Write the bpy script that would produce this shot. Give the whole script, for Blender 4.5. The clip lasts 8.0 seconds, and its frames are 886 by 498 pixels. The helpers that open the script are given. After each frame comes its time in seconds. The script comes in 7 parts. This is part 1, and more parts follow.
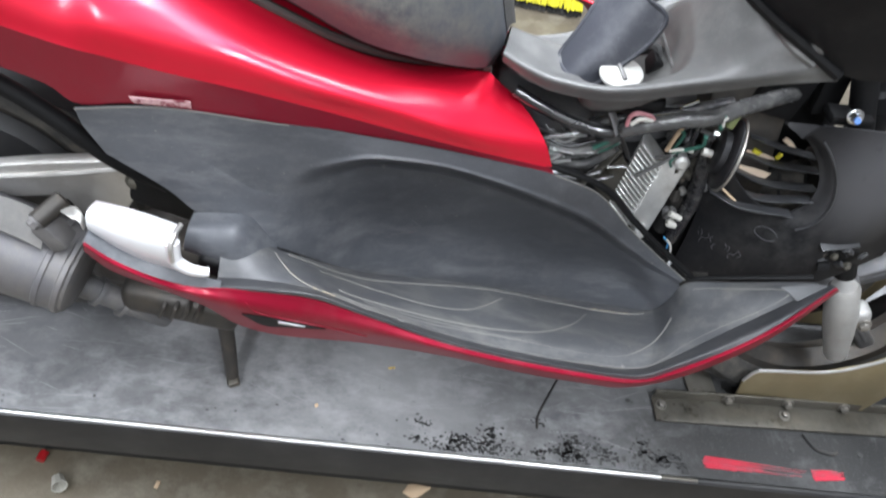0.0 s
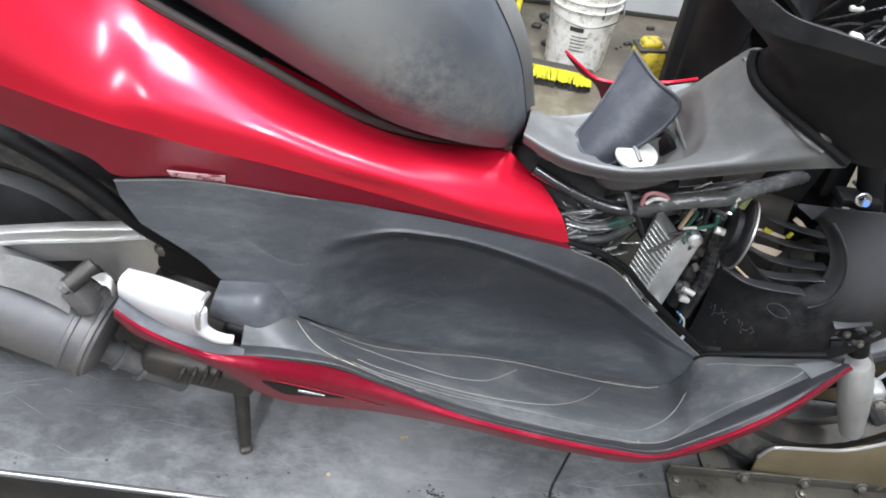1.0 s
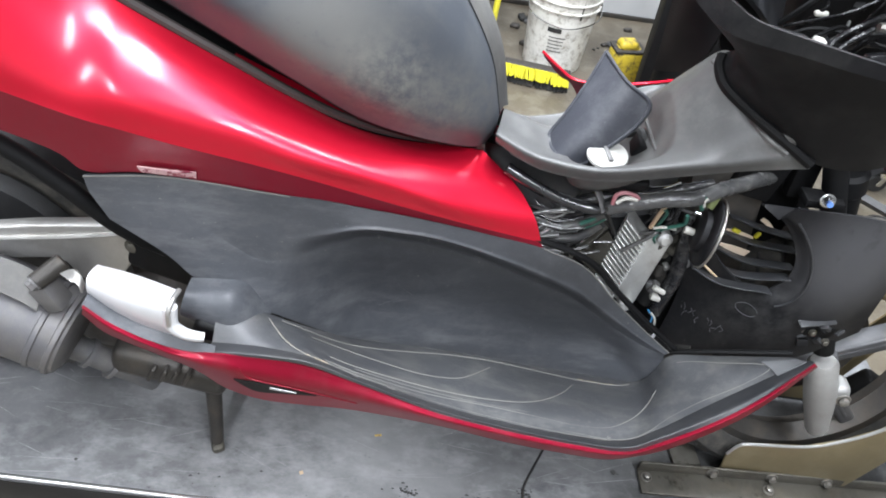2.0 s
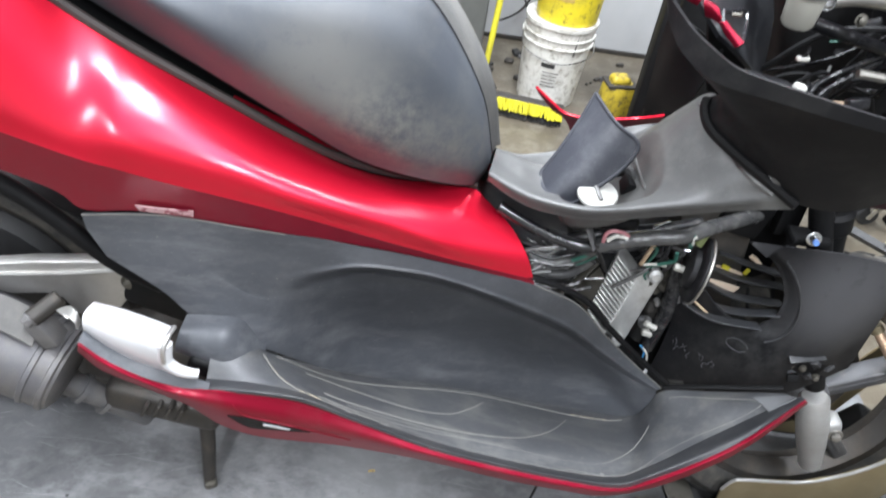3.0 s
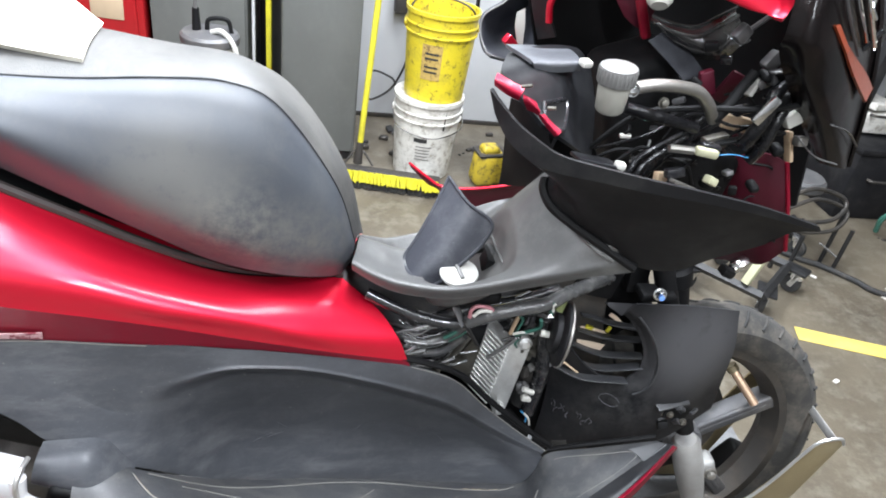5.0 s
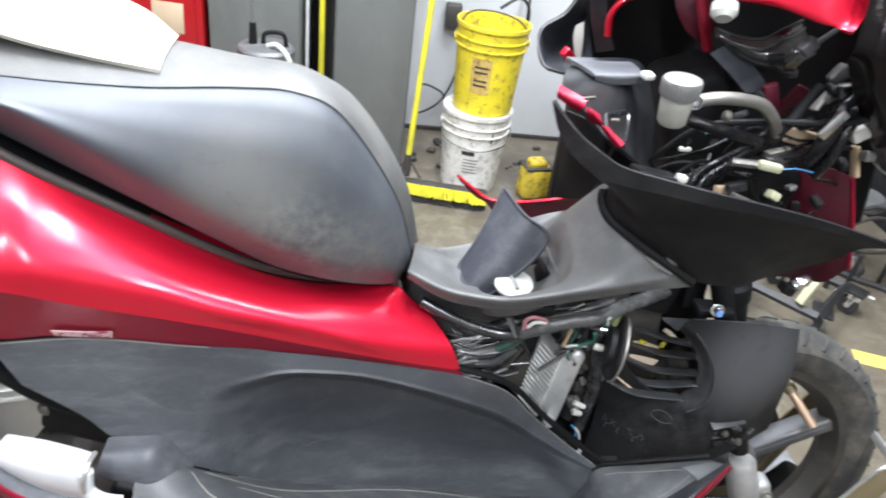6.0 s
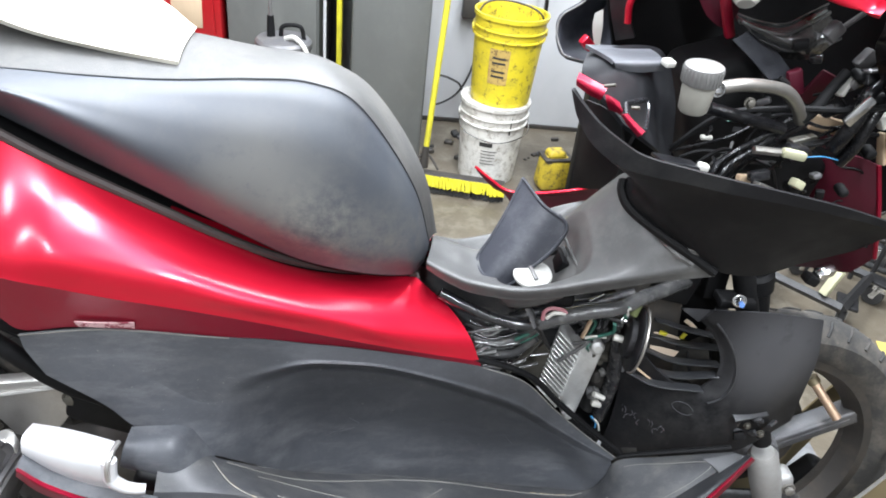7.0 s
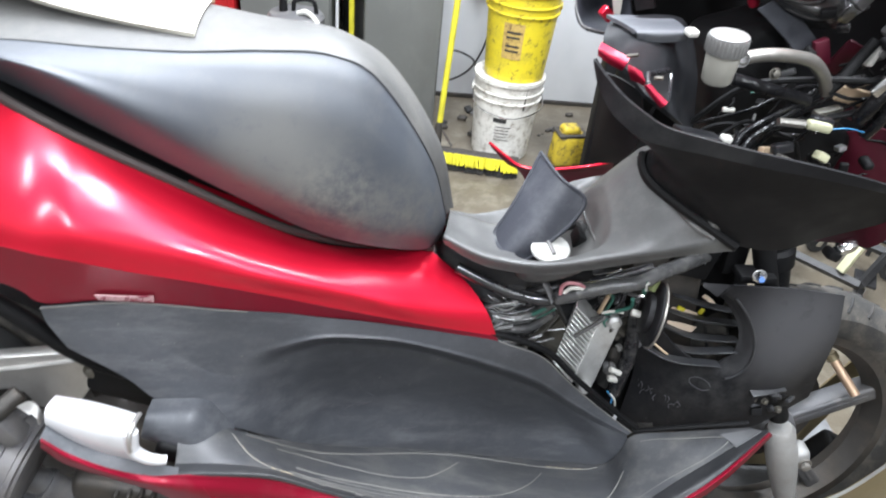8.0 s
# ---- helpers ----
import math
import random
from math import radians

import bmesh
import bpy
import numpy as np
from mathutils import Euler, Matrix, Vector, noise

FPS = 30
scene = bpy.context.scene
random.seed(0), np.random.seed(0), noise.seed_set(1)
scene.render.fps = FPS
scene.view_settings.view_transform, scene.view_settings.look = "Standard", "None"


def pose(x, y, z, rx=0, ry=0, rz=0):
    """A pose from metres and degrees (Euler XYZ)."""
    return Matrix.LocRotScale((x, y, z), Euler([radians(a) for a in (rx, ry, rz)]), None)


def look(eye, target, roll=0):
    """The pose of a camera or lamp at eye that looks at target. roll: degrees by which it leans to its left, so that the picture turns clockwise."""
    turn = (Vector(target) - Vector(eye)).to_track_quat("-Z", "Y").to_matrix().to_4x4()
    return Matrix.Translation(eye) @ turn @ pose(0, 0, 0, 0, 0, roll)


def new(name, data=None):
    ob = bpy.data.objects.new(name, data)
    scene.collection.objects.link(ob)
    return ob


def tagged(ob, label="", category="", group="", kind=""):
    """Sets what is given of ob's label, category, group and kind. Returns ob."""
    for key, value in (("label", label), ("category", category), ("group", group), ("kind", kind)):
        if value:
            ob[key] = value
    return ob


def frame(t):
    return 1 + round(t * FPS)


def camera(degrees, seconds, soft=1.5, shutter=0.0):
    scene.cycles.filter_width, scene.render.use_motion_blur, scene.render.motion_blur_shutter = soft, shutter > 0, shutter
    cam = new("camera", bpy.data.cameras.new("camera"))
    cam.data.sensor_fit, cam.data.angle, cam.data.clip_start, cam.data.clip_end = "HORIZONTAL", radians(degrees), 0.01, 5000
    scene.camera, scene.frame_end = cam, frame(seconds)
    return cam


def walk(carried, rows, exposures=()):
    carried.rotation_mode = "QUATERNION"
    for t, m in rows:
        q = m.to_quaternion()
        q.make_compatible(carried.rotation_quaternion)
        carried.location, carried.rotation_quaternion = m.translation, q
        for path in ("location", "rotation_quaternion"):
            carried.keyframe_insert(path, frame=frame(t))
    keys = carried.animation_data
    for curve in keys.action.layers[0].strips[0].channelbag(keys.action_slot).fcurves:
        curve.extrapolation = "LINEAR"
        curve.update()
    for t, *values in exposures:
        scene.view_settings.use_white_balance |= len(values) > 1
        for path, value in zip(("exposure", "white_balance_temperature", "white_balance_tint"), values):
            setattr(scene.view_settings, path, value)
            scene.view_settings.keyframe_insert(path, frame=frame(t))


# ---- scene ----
cam = camera(65.1, 8.0, soft=1.8, shutter=0.8)
PATH = [
    (0, (0.028, 0.065, 1.377), (0.072, 1.403, -0.109), 7.5),
    (0.5, (0.016, 0.058, 1.391), (0.06, 1.471, -0.023), 7.4),
    (1, (0.009, 0.056, 1.397), (0.017, 1.524, 0.038), 7.4),
    (1.5, (0.015, 0.055, 1.396), (0.076, 1.522, 0.038), 9.0),
    (3, (0.018, 0.051, 1.414), (0.087, 1.578, 0.124), 9.3),
    (3.5, (0.027, 0.053, 1.421), (0.184, 1.637, 0.211), 9.6),
    (4, (0.051, 0.052, 1.432), (0.344, 1.659, 0.278), 8.8),
    (5.5, (0.05, 0.045, 1.449), (0.396, 1.693, 0.37), 9.2),
    (6, (0.033, 0.042, 1.445), (0.257, 1.711, 0.366), 8.1),
    (6.5, (0.031, 0.042, 1.441), (0.203, 1.704, 0.343), 7.1),
    (7, (0.033, 0.043, 1.442), (0.207, 1.702, 0.339), 7.0),
    (7.5, (0.032, 0.045, 1.44), (0.197, 1.699, 0.327), 5.9),
    (8, (0.027, 0.044, 1.436), (0.171, 1.667, 0.277), 6.5),
]
walk(cam, [(t, look(eye, target, roll)) for t, eye, target, roll in PATH])

# ---- world and light ----
world = bpy.data.worlds.new("workshop_air")
scene.world = world
world.use_nodes = True
world.node_tree.nodes["Background"].inputs["Color"].default_value = (0.85, 0.92, 1.0, 1)
world.node_tree.nodes["Background"].inputs["Strength"].default_value = 0.1

CEIL = 3.0
# Fittings out of view: some fit the highlights, others are added as fill.
TUBES = [(0.33, 0.66), (0.28, 2.6), (1.1, 1.68), (1.0, -0.7), (-0.52, 1.35), (-0.5, -2.0), (-1.85, 0.2)]
TUBE_POWER = 89


# ---- materials ----
def material(name, color, rough=0.5, metal=0.0, dark=None, scale=30.0, spots=0.5, bump=0.1, bump_scale=400.0,
             rough_var=0.12, coat=0.0, dust=None, dust_amount=0.0, dust_scale=9.0, stretch=(1, 1, 1), spec=0.5, fleck=None, patches=(), grain=0.0, smear=0.0, coat_rough=0.15):
    """Base colour varied at a broad and a fine scale, with fine relief, uneven gloss and dust."""
    m = bpy.data.materials.new(name)
    m.use_nodes = True
    nt = m.node_tree
    n, l = nt.nodes, nt.links
    b = n["Principled BSDF"]
    co = n.new("ShaderNodeTexCoord")
    mp = n.new("ShaderNodeMapping")
    mp.inputs["Scale"].default_value = stretch
    l.new(co.outputs["Object"], mp.inputs["Vector"])
    v = mp.outputs["Vector"]

    def tex(s, detail=6.0, roughness=0.6):
        t = n.new("ShaderNodeTexNoise")
        t.inputs["Scale"].default_value = s
        t.inputs["Detail"].default_value = detail
        t.inputs["Roughness"].default_value = roughness
        l.new(v, t.inputs["Vector"])
        return t.outputs["Fac"]

    def ramp(fac, lo, hi, a=(0, 0, 0, 1), z=(1, 1, 1, 1)):
        r = n.new("ShaderNodeValToRGB")
        r.color_ramp.elements[0].position, r.color_ramp.elements[1].position = lo, hi
        r.color_ramp.elements[0].color, r.color_ramp.elements[1].color = a, z
        l.new(fac, r.inputs["Fac"])
        return r.outputs["Color"]

    def mix(fac, a, z):
        x = n.new("ShaderNodeMix")
        x.data_type = "RGBA"
        l.new(fac, x.inputs[0])
        for sock, val in ((x.inputs[6], a), (x.inputs[7], z)):
            if isinstance(val, tuple):
                sock.default_value = val
            else:
                l.new(val, sock)
        return x.outputs[2]

    c4 = (*color, 1)
    d4 = (*(dark or tuple(c * 0.72 for c in color)), 1)
    broad = ramp(tex(scale * 0.15), 0.5 - 0.35 * spots, 0.5 + 0.35 * spots)
    col = mix(broad, d4, c4)
    fine = ramp(tex(scale * 2.2, 8), 0.35, 0.7)
    fm = n.new("ShaderNodeMath")
    fm.operation = "MULTIPLY"
    fm.inputs[1].default_value = 0.35
    l.new(fine, fm.inputs[0])
    col = mix(fm.outputs[0], col, c4)
    if fleck:
        fc, lo, hi, fs = fleck
        col = mix(ramp(tex(fs, 10, 0.75), lo, hi), col, (*fc, 1))
    if dust:
        ds = ramp(tex(dust_scale, 9, 0.7), 0.48, 0.78)
        dm = n.new("ShaderNodeMath")
        dm.operation = "MULTIPLY"
        dm.inputs[1].default_value = dust_amount
        l.new(ds, dm.inputs[0])
        col = mix(dm.outputs[0], col, (*dust, 1))
    # Tints round a point: wear and dust, and on the panel painted shade.
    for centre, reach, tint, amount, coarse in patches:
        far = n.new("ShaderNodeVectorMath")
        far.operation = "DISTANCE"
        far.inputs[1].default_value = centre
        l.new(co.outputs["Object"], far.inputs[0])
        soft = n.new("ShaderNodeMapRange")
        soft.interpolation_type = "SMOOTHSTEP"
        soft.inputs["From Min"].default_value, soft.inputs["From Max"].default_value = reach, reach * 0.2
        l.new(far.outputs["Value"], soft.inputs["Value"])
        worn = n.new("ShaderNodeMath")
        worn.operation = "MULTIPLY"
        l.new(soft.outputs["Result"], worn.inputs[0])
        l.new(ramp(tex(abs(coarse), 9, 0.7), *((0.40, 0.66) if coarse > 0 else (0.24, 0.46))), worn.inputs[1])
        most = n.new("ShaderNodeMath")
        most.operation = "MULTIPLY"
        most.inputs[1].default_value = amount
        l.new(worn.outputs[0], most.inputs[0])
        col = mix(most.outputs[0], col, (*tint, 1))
    tone = (*(dust or tuple(min(1.0, c * 1.8) for c in color)), 1)
    if smear:
        sn = n.new("ShaderNodeTexNoise")
        sn.inputs["Scale"].default_value, sn.inputs["Detail"].default_value = 13.0, 11.0
        sn.inputs["Roughness"].default_value, sn.inputs["Distortion"].default_value = 0.75, 0.5
        l.new(co.outputs["Object"], sn.inputs["Vector"])
        sm = n.new("ShaderNodeMath")
        sm.operation = "MULTIPLY"
        sm.inputs[1].default_value = smear
        l.new(ramp(sn.outputs["Fac"], 0.5, 0.68), sm.inputs[0])
        col = mix(sm.outputs[0], col, tone)
    if grain:
        gm = n.new("ShaderNodeMath")
        gm.operation = "MULTIPLY"
        gm.inputs[1].default_value = grain
        l.new(ramp(tex(420.0, 3.0, 0.7), 0.6, 0.72), gm.inputs[0])
        col = mix(gm.outputs[0], col, tone)
    l.new(col, b.inputs["Base Color"])
    rm = n.new("ShaderNodeMapRange")
    rm.inputs["To Min"].default_value = max(0.03, rough - rough_var)
    rm.inputs["To Max"].default_value = min(1.0, rough + rough_var)
    l.new(tex(scale * 0.6), rm.inputs["Value"])
    l.new(rm.outputs["Result"], b.inputs["Roughness"])
    b.inputs["Metallic"].default_value = metal
    b.inputs["Specular IOR Level"].default_value = spec
    b.inputs["Coat Weight"].default_value = coat
    b.inputs["Coat Roughness"].default_value = coat_rough
    if bump:
        bp = n.new("ShaderNodeBump")
        bp.inputs["Strength"].default_value = bump
        bp.inputs["Distance"].default_value = 0.002
        l.new(tex(bump_scale, 3), bp.inputs["Height"])
        l.new(bp.outputs["Normal"], b.inputs["Normal"])
    return m


def glow(name, color, strength):
    m = bpy.data.materials.new(name)
    m.use_nodes = True
    b = m.node_tree.nodes["Principled BSDF"]
    b.inputs["Base Color"].default_value = (*color, 1)
    b.inputs["Emission Color"].default_value = (*color, 1)
    b.inputs["Emission Strength"].default_value = strength
    return m


def glassy(name, color, rough=0.08):
    m = material(name, color, rough, bump=0)
    b = m.node_tree.nodes["Principled BSDF"]
    b.inputs["Transmission Weight"].default_value = 0.85
    return m


RED = material("red_paint", (0.66, 0.009, 0.036), 0.4, 0.6, dark=(0.58, 0.008, 0.03), scale=6, spots=1.0, bump=0.02,
               bump_scale=900, coat=0.65, rough_var=0.06, spec=0.2, coat_rough=0.2)
# Darker copy of the cover's red: shade of the tucked-under band is painted in.
MAROON = material("shaded_red_plastic", (0.25, 0.005, 0.022), 0.44, 0.2, scale=14, bump=0.03, coat=0.2, spec=0.25,
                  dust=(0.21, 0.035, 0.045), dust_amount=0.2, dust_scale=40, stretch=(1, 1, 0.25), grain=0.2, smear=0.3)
# The patches darken the foot recess: its shade is painted into this colour.
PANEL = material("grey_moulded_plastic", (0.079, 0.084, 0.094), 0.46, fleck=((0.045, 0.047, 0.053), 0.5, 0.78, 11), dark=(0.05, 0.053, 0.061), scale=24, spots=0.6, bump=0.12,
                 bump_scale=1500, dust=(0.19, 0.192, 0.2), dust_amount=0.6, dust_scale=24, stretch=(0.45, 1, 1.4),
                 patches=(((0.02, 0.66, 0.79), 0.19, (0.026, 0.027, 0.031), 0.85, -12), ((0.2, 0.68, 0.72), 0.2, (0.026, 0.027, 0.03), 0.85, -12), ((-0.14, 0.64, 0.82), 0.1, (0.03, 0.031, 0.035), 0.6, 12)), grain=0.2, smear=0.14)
BOARD = material("worn_step_plastic", (0.062, 0.064, 0.069), 0.46, dark=(0.03, 0.031, 0.034), scale=22, bump=0.2,
                 bump_scale=900, dust=(0.18, 0.175, 0.16), dust_amount=0.5, dust_scale=30, stretch=(0.35, 1, 1), grain=0.3, smear=0.25)
BOARDRIM = material("smooth_black_plastic", (0.028, 0.029, 0.032), 0.42, scale=20, bump=0.08, bump_scale=1200, dust=(0.1, 0.098, 0.094), dust_amount=0.35, dust_scale=16, stretch=(0.4, 1, 1), grain=0.25, smear=0.2)
TUNNEL = material("satin_grey_plastic", (0.068, 0.068, 0.067), 0.46, dark=(0.05, 0.05, 0.05), scale=22, bump=0.12, bump_scale=1500,
                  dust=(0.17, 0.165, 0.155), dust_amount=0.5, dust_scale=13, grain=0.2, smear=0.25)
BLACK = material("black_plastic", (0.0065, 0.0065, 0.007), 0.58, scale=20, bump=0.1, bump_scale=1200, spec=0.16,
                 dust=(0.02, 0.0195, 0.019), dust_amount=0.3, dust_scale=20)
SHIELDBLACK = material("matt_leg_shield_plastic", (0.009, 0.009, 0.01), 0.52, scale=20, bump=0.12, bump_scale=1200, spec=0.17, dust=(0.045, 0.044, 0.042), dust_amount=0.4, dust_scale=14, grain=0.3, smear=0.3)
# The first patch makes the shroud's right side paler grey.
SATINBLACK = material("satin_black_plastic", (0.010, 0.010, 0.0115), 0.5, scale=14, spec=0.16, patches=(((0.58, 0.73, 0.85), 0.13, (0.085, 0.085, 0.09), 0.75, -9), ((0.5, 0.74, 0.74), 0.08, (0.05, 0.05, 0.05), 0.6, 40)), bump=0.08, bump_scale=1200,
                      dust=(0.07, 0.067, 0.063), dust_amount=0.25, dust_scale=10, grain=0.2, smear=0.2)
FLAPGREY = material("scuffed_flap_plastic", (0.026, 0.028, 0.036), 0.55, spec=0.3, scale=30, bump=0.15, bump_scale=900,
                    dust=(0.1, 0.1, 0.105), dust_amount=0.35, dust_scale=35, grain=0.3, smear=0.32)
GLOSSBLACK = material("gloss_black_plastic", (0.016, 0.016, 0.018), 0.27, scale=20, bump=0.0, coat=0.5)
LEATHER = material("black_vinyl", (0.052, 0.058, 0.07), 0.55, spec=0.75, dark=(0.042, 0.048, 0.058), scale=10, bump=0.1, bump_scale=900,
                   dust=(0.12, 0.118, 0.11), dust_amount=0.25, dust_scale=7,
                   patches=(((-0.1, 0.67, 1.08), 0.10, (0.17, 0.165, 0.15), 0.55, -40), ((-0.04, 0.68, 1.03), 0.08, (0.2, 0.19, 0.165), 0.6, 70), ((0.02, 0.70, 1.0), 0.08, (0.14, 0.132, 0.112), 0.5, 80), ((0.07, 0.73, 0.99), 0.06, (0.12, 0.113, 0.096), 0.5, 70)), grain=0.15, smear=0.22)
SEAMGREY = material("stitched_seam_thread", (0.03, 0.031, 0.034), 0.6, scale=60, bump=0.2)
# Same vinyl made paler: overhead glare painted into the seat top, besides dust.
SEATTOP = material("dusty_vinyl_top_glare", (0.072, 0.071, 0.069), 0.48, scale=10, bump=0.2, bump_scale=700,
                   dust=(0.16, 0.152, 0.138), dust_amount=0.5, dust_scale=7, grain=0.1, smear=0.25)
# Pale pink that paints a reflection on the red cover.
PALEPINK = material("painted_glint_pink", (0.6, 0.36, 0.37), 0.35, scale=60, bump=0.1, fleck=((0.2, 0.02, 0.04), 0.52, 0.56, 70))
RUBBER = material("black_rubber", (0.02, 0.02, 0.02), 0.75, scale=25, bump=0.25, bump_scale=500,
                  dust=(0.13, 0.11, 0.09), dust_amount=0.5, dust_scale=15)
SEAL = material("dusty_seal_rubber", (0.05, 0.04, 0.037), 0.65, scale=40, bump=0.2)
TYRE = material("tyre_rubber", (0.032, 0.031, 0.029), 0.8, scale=25, bump=0.3, bump_scale=400,
                dust=(0.17, 0.145, 0.115), dust_amount=0.7, dust_scale=14, grain=0.3, smear=0.3)
ALLOY = material("cast_aluminium", (0.55, 0.54, 0.52), 0.42, 0.85, scale=20, bump=0.25, bump_scale=500,
                 dust=(0.22, 0.2, 0.17), dust_amount=0.35, dust_scale=20, grain=0.2, smear=0.15)
FOIL = material("crinkled_foil_tape", (0.55, 0.55, 0.55), 0.25, 0.6, dark=(0.12, 0.12, 0.12), scale=90, spots=0.6, bump=0.9, bump_scale=170)
OLIVE = material("olive_sleeve", (0.13, 0.15, 0.06), 0.45, scale=40, bump=0.2)
MUFFLER = material("stained_muffler_steel", (0.125, 0.124, 0.134), 0.45, 0.35, dark=(0.1, 0.095, 0.095), scale=16, bump=0.15, dust=(0.21, 0.19, 0.165), dust_amount=0.6, dust_scale=14, fleck=((0.06, 0.05, 0.045), 0.6, 0.7, 18), grain=0.25, smear=0.3)
# Same red as the covers, darkened: shade under the footboard is in the colour.
TRIMRED = material("shaded_red_paint", (0.27, 0.004, 0.024), 0.46, 0.4, scale=8, spots=1.0, bump=0.02, bump_scale=900, coat=0.15, spec=0.2, dust=(0.3, 0.12, 0.13), dust_amount=0.3, dust_scale=9)
CASTGREY = material("grey_cast_alloy", (0.36, 0.355, 0.345), 0.5, 0.45, scale=40, bump=0.5, bump_scale=500, dust=(0.2, 0.18, 0.15), dust_amount=0.4, dust_scale=20, grain=0.3, smear=0.25)
STEELGREY = material("grey_painted_metal", (0.13, 0.13, 0.135), 0.5, 0.3, scale=18, bump=0.15,
                     dust=(0.28, 0.25, 0.22), dust_amount=0.4, dust_scale=12, grain=0.25, smear=0.25)
PEGMETAL = material("polished_peg_alloy", (0.62, 0.62, 0.63), 0.38, 0.25, scale=14, bump=0.06, rough_var=0.08)
SPOKEGREY = material("grey_cast_spoke", (0.075, 0.075, 0.079), 0.45, 0.4, scale=20, bump=0.15, dust=(0.26, 0.24, 0.21), dust_amount=0.4, dust_scale=14)
FIN = material("heat_sink_alloy", (0.74, 0.74, 0.72), 0.45, 0.5, scale=30, bump=0.2,
               dust=(0.3, 0.28, 0.25), dust_amount=0.5, dust_scale=40, grain=0.3, smear=0.3)
CHROME = material("chrome", (0.82, 0.83, 0.84), 0.16, 1.0, scale=20, bump=0.0, rough_var=0.08)
DARKMETAL = material("oily_dark_metal", (0.07, 0.065, 0.06), 0.5, 0.6, scale=25, bump=0.3,
                     dust=(0.16, 0.13, 0.1), dust_amount=0.5, dust_scale=20)
DECK = material("worn_black_steel", (0.185, 0.186, 0.188), 0.6, 0.0, dark=(0.068, 0.069, 0.073), spec=0.16, scale=26, bump=0.15, bump_scale=300,
                rough_var=0.14, dust=(0.29, 0.29, 0.295), dust_amount=0.85, dust_scale=18, stretch=(0.75, 1.25, 1),
                fleck=((0.03, 0.03, 0.03), 0.64, 0.70, 26),
                patches=(((0.85, 0.6, 0.335), 0.58, (0.022, 0.022, 0.022), 1.0, -16), ((-0.95, 0.75, 0.335), 0.25, (0.05, 0.05, 0.05), 0.8, 24), ((0.86, 0.62, 0.335), 0.34, (0.024, 0.024, 0.024), 1.0, -40), ((0.56, 0.65, 0.335), 0.26, (0.035, 0.035, 0.034), 0.85, -22), ((-0.2, 0.60, 0.335), 0.3, (0.3, 0.3, 0.3), 0.45, 30), ((0.3, 0.56, 0.335), 0.1, (0.06, 0.06, 0.055), 0.7, 60), ((0.62, 0.58, 0.335), 0.22, (0.03, 0.03, 0.03), 1.0, -30), ((-0.62, 0.82, 0.335), 0.3, (0.09, 0.09, 0.095), 0.8, -10), ((0.2, 0.57, 0.335), 0.12, (0.08, 0.08, 0.078), 0.9, 40), ((0.4, 0.58, 0.335), 0.1, (0.07, 0.07, 0.068), 0.9, 34)), grain=0.2, smear=0.16)
DECKSCRATCH = material("scratched_bare_steel", (0.27, 0.27, 0.275), 0.5, 0.2, scale=40, bump=0.1)
SKIRT = material("black_lift_paint", (0.014, 0.014, 0.015), 0.5, 0.2, scale=20, bump=0.2,
                 dust=(0.06, 0.057, 0.054), dust_amount=0.4, dust_scale=10)
BAREEDGE = material("bare_steel_edge", (0.6, 0.6, 0.59), 0.34, 0.8, scale=40, bump=0.2, stretch=(0.4, 1, 1))
PLATE = material("brass_coloured_plate", (0.28, 0.225, 0.125), 0.42, 0.55, dark=(0.2, 0.165, 0.1), scale=14, bump=0.15,
                 dust=(0.36, 0.31, 0.21), dust_amount=0.5, dust_scale=10)
BRACKET = material("tarnished_steel", (0.15, 0.142, 0.122), 0.46, 0.6, dark=(0.04, 0.036, 0.03), scale=40, bump=0.3, fleck=((0.03, 0.026, 0.02), 0.56, 0.66, 30),
                   dust=(0.15, 0.13, 0.1), dust_amount=0.5, dust_scale=25)
COPPER = material("copper_coloured_tube", (0.66, 0.46, 0.32), 0.35, 0.7, scale=30, bump=0.1)
CONCRETE = material("stained_concrete", (0.128, 0.108, 0.078), 0.4, dark=(0.06, 0.05, 0.037), scale=20, spots=0.6, bump=0.5,
                    bump_scale=120, rough_var=0.18, dust=(0.23, 0.215, 0.175), dust_amount=0.65, dust_scale=11,
                    fleck=((0.06, 0.055, 0.05), 0.66, 0.73, 3.4))
LINE = material("yellow_floor_paint", (0.58, 0.45, 0.10), 0.5, dark=(0.42, 0.33, 0.09), scale=30, bump=0.15,
                dust=(0.3, 0.27, 0.2), dust_amount=0.4, dust_scale=12)
WHITEWALL = material("white_wall_panel", (0.47, 0.475, 0.485), 0.5, dark=(0.39, 0.395, 0.4), scale=5, bump=0.05,
                     dust=(0.5, 0.49, 0.47), dust_amount=0.3, dust_scale=3)
SHOPWALL = material("unseen_shop_wall", (0.36, 0.355, 0.35), 0.7, dark=(0.2, 0.2, 0.2), scale=6, spots=0.4, bump=0.1, bump_scale=60,
                    fleck=((0.42, 0.4, 0.37), 0.6, 0.66, 2.2))
CEILWHITE = material("white_ceiling_paint", (0.8, 0.8, 0.79), 0.7, scale=4, bump=0.1, bump_scale=80)
CABGREY = material("grey_locker_paint", (0.135, 0.14, 0.132), 0.42, dark=(0.105, 0.108, 0.102), scale=5, bump=0.03,
                   dust=(0.19, 0.19, 0.18), dust_amount=0.3, dust_scale=5, stretch=(1, 1, 0.4), grain=0, smear=0.15)
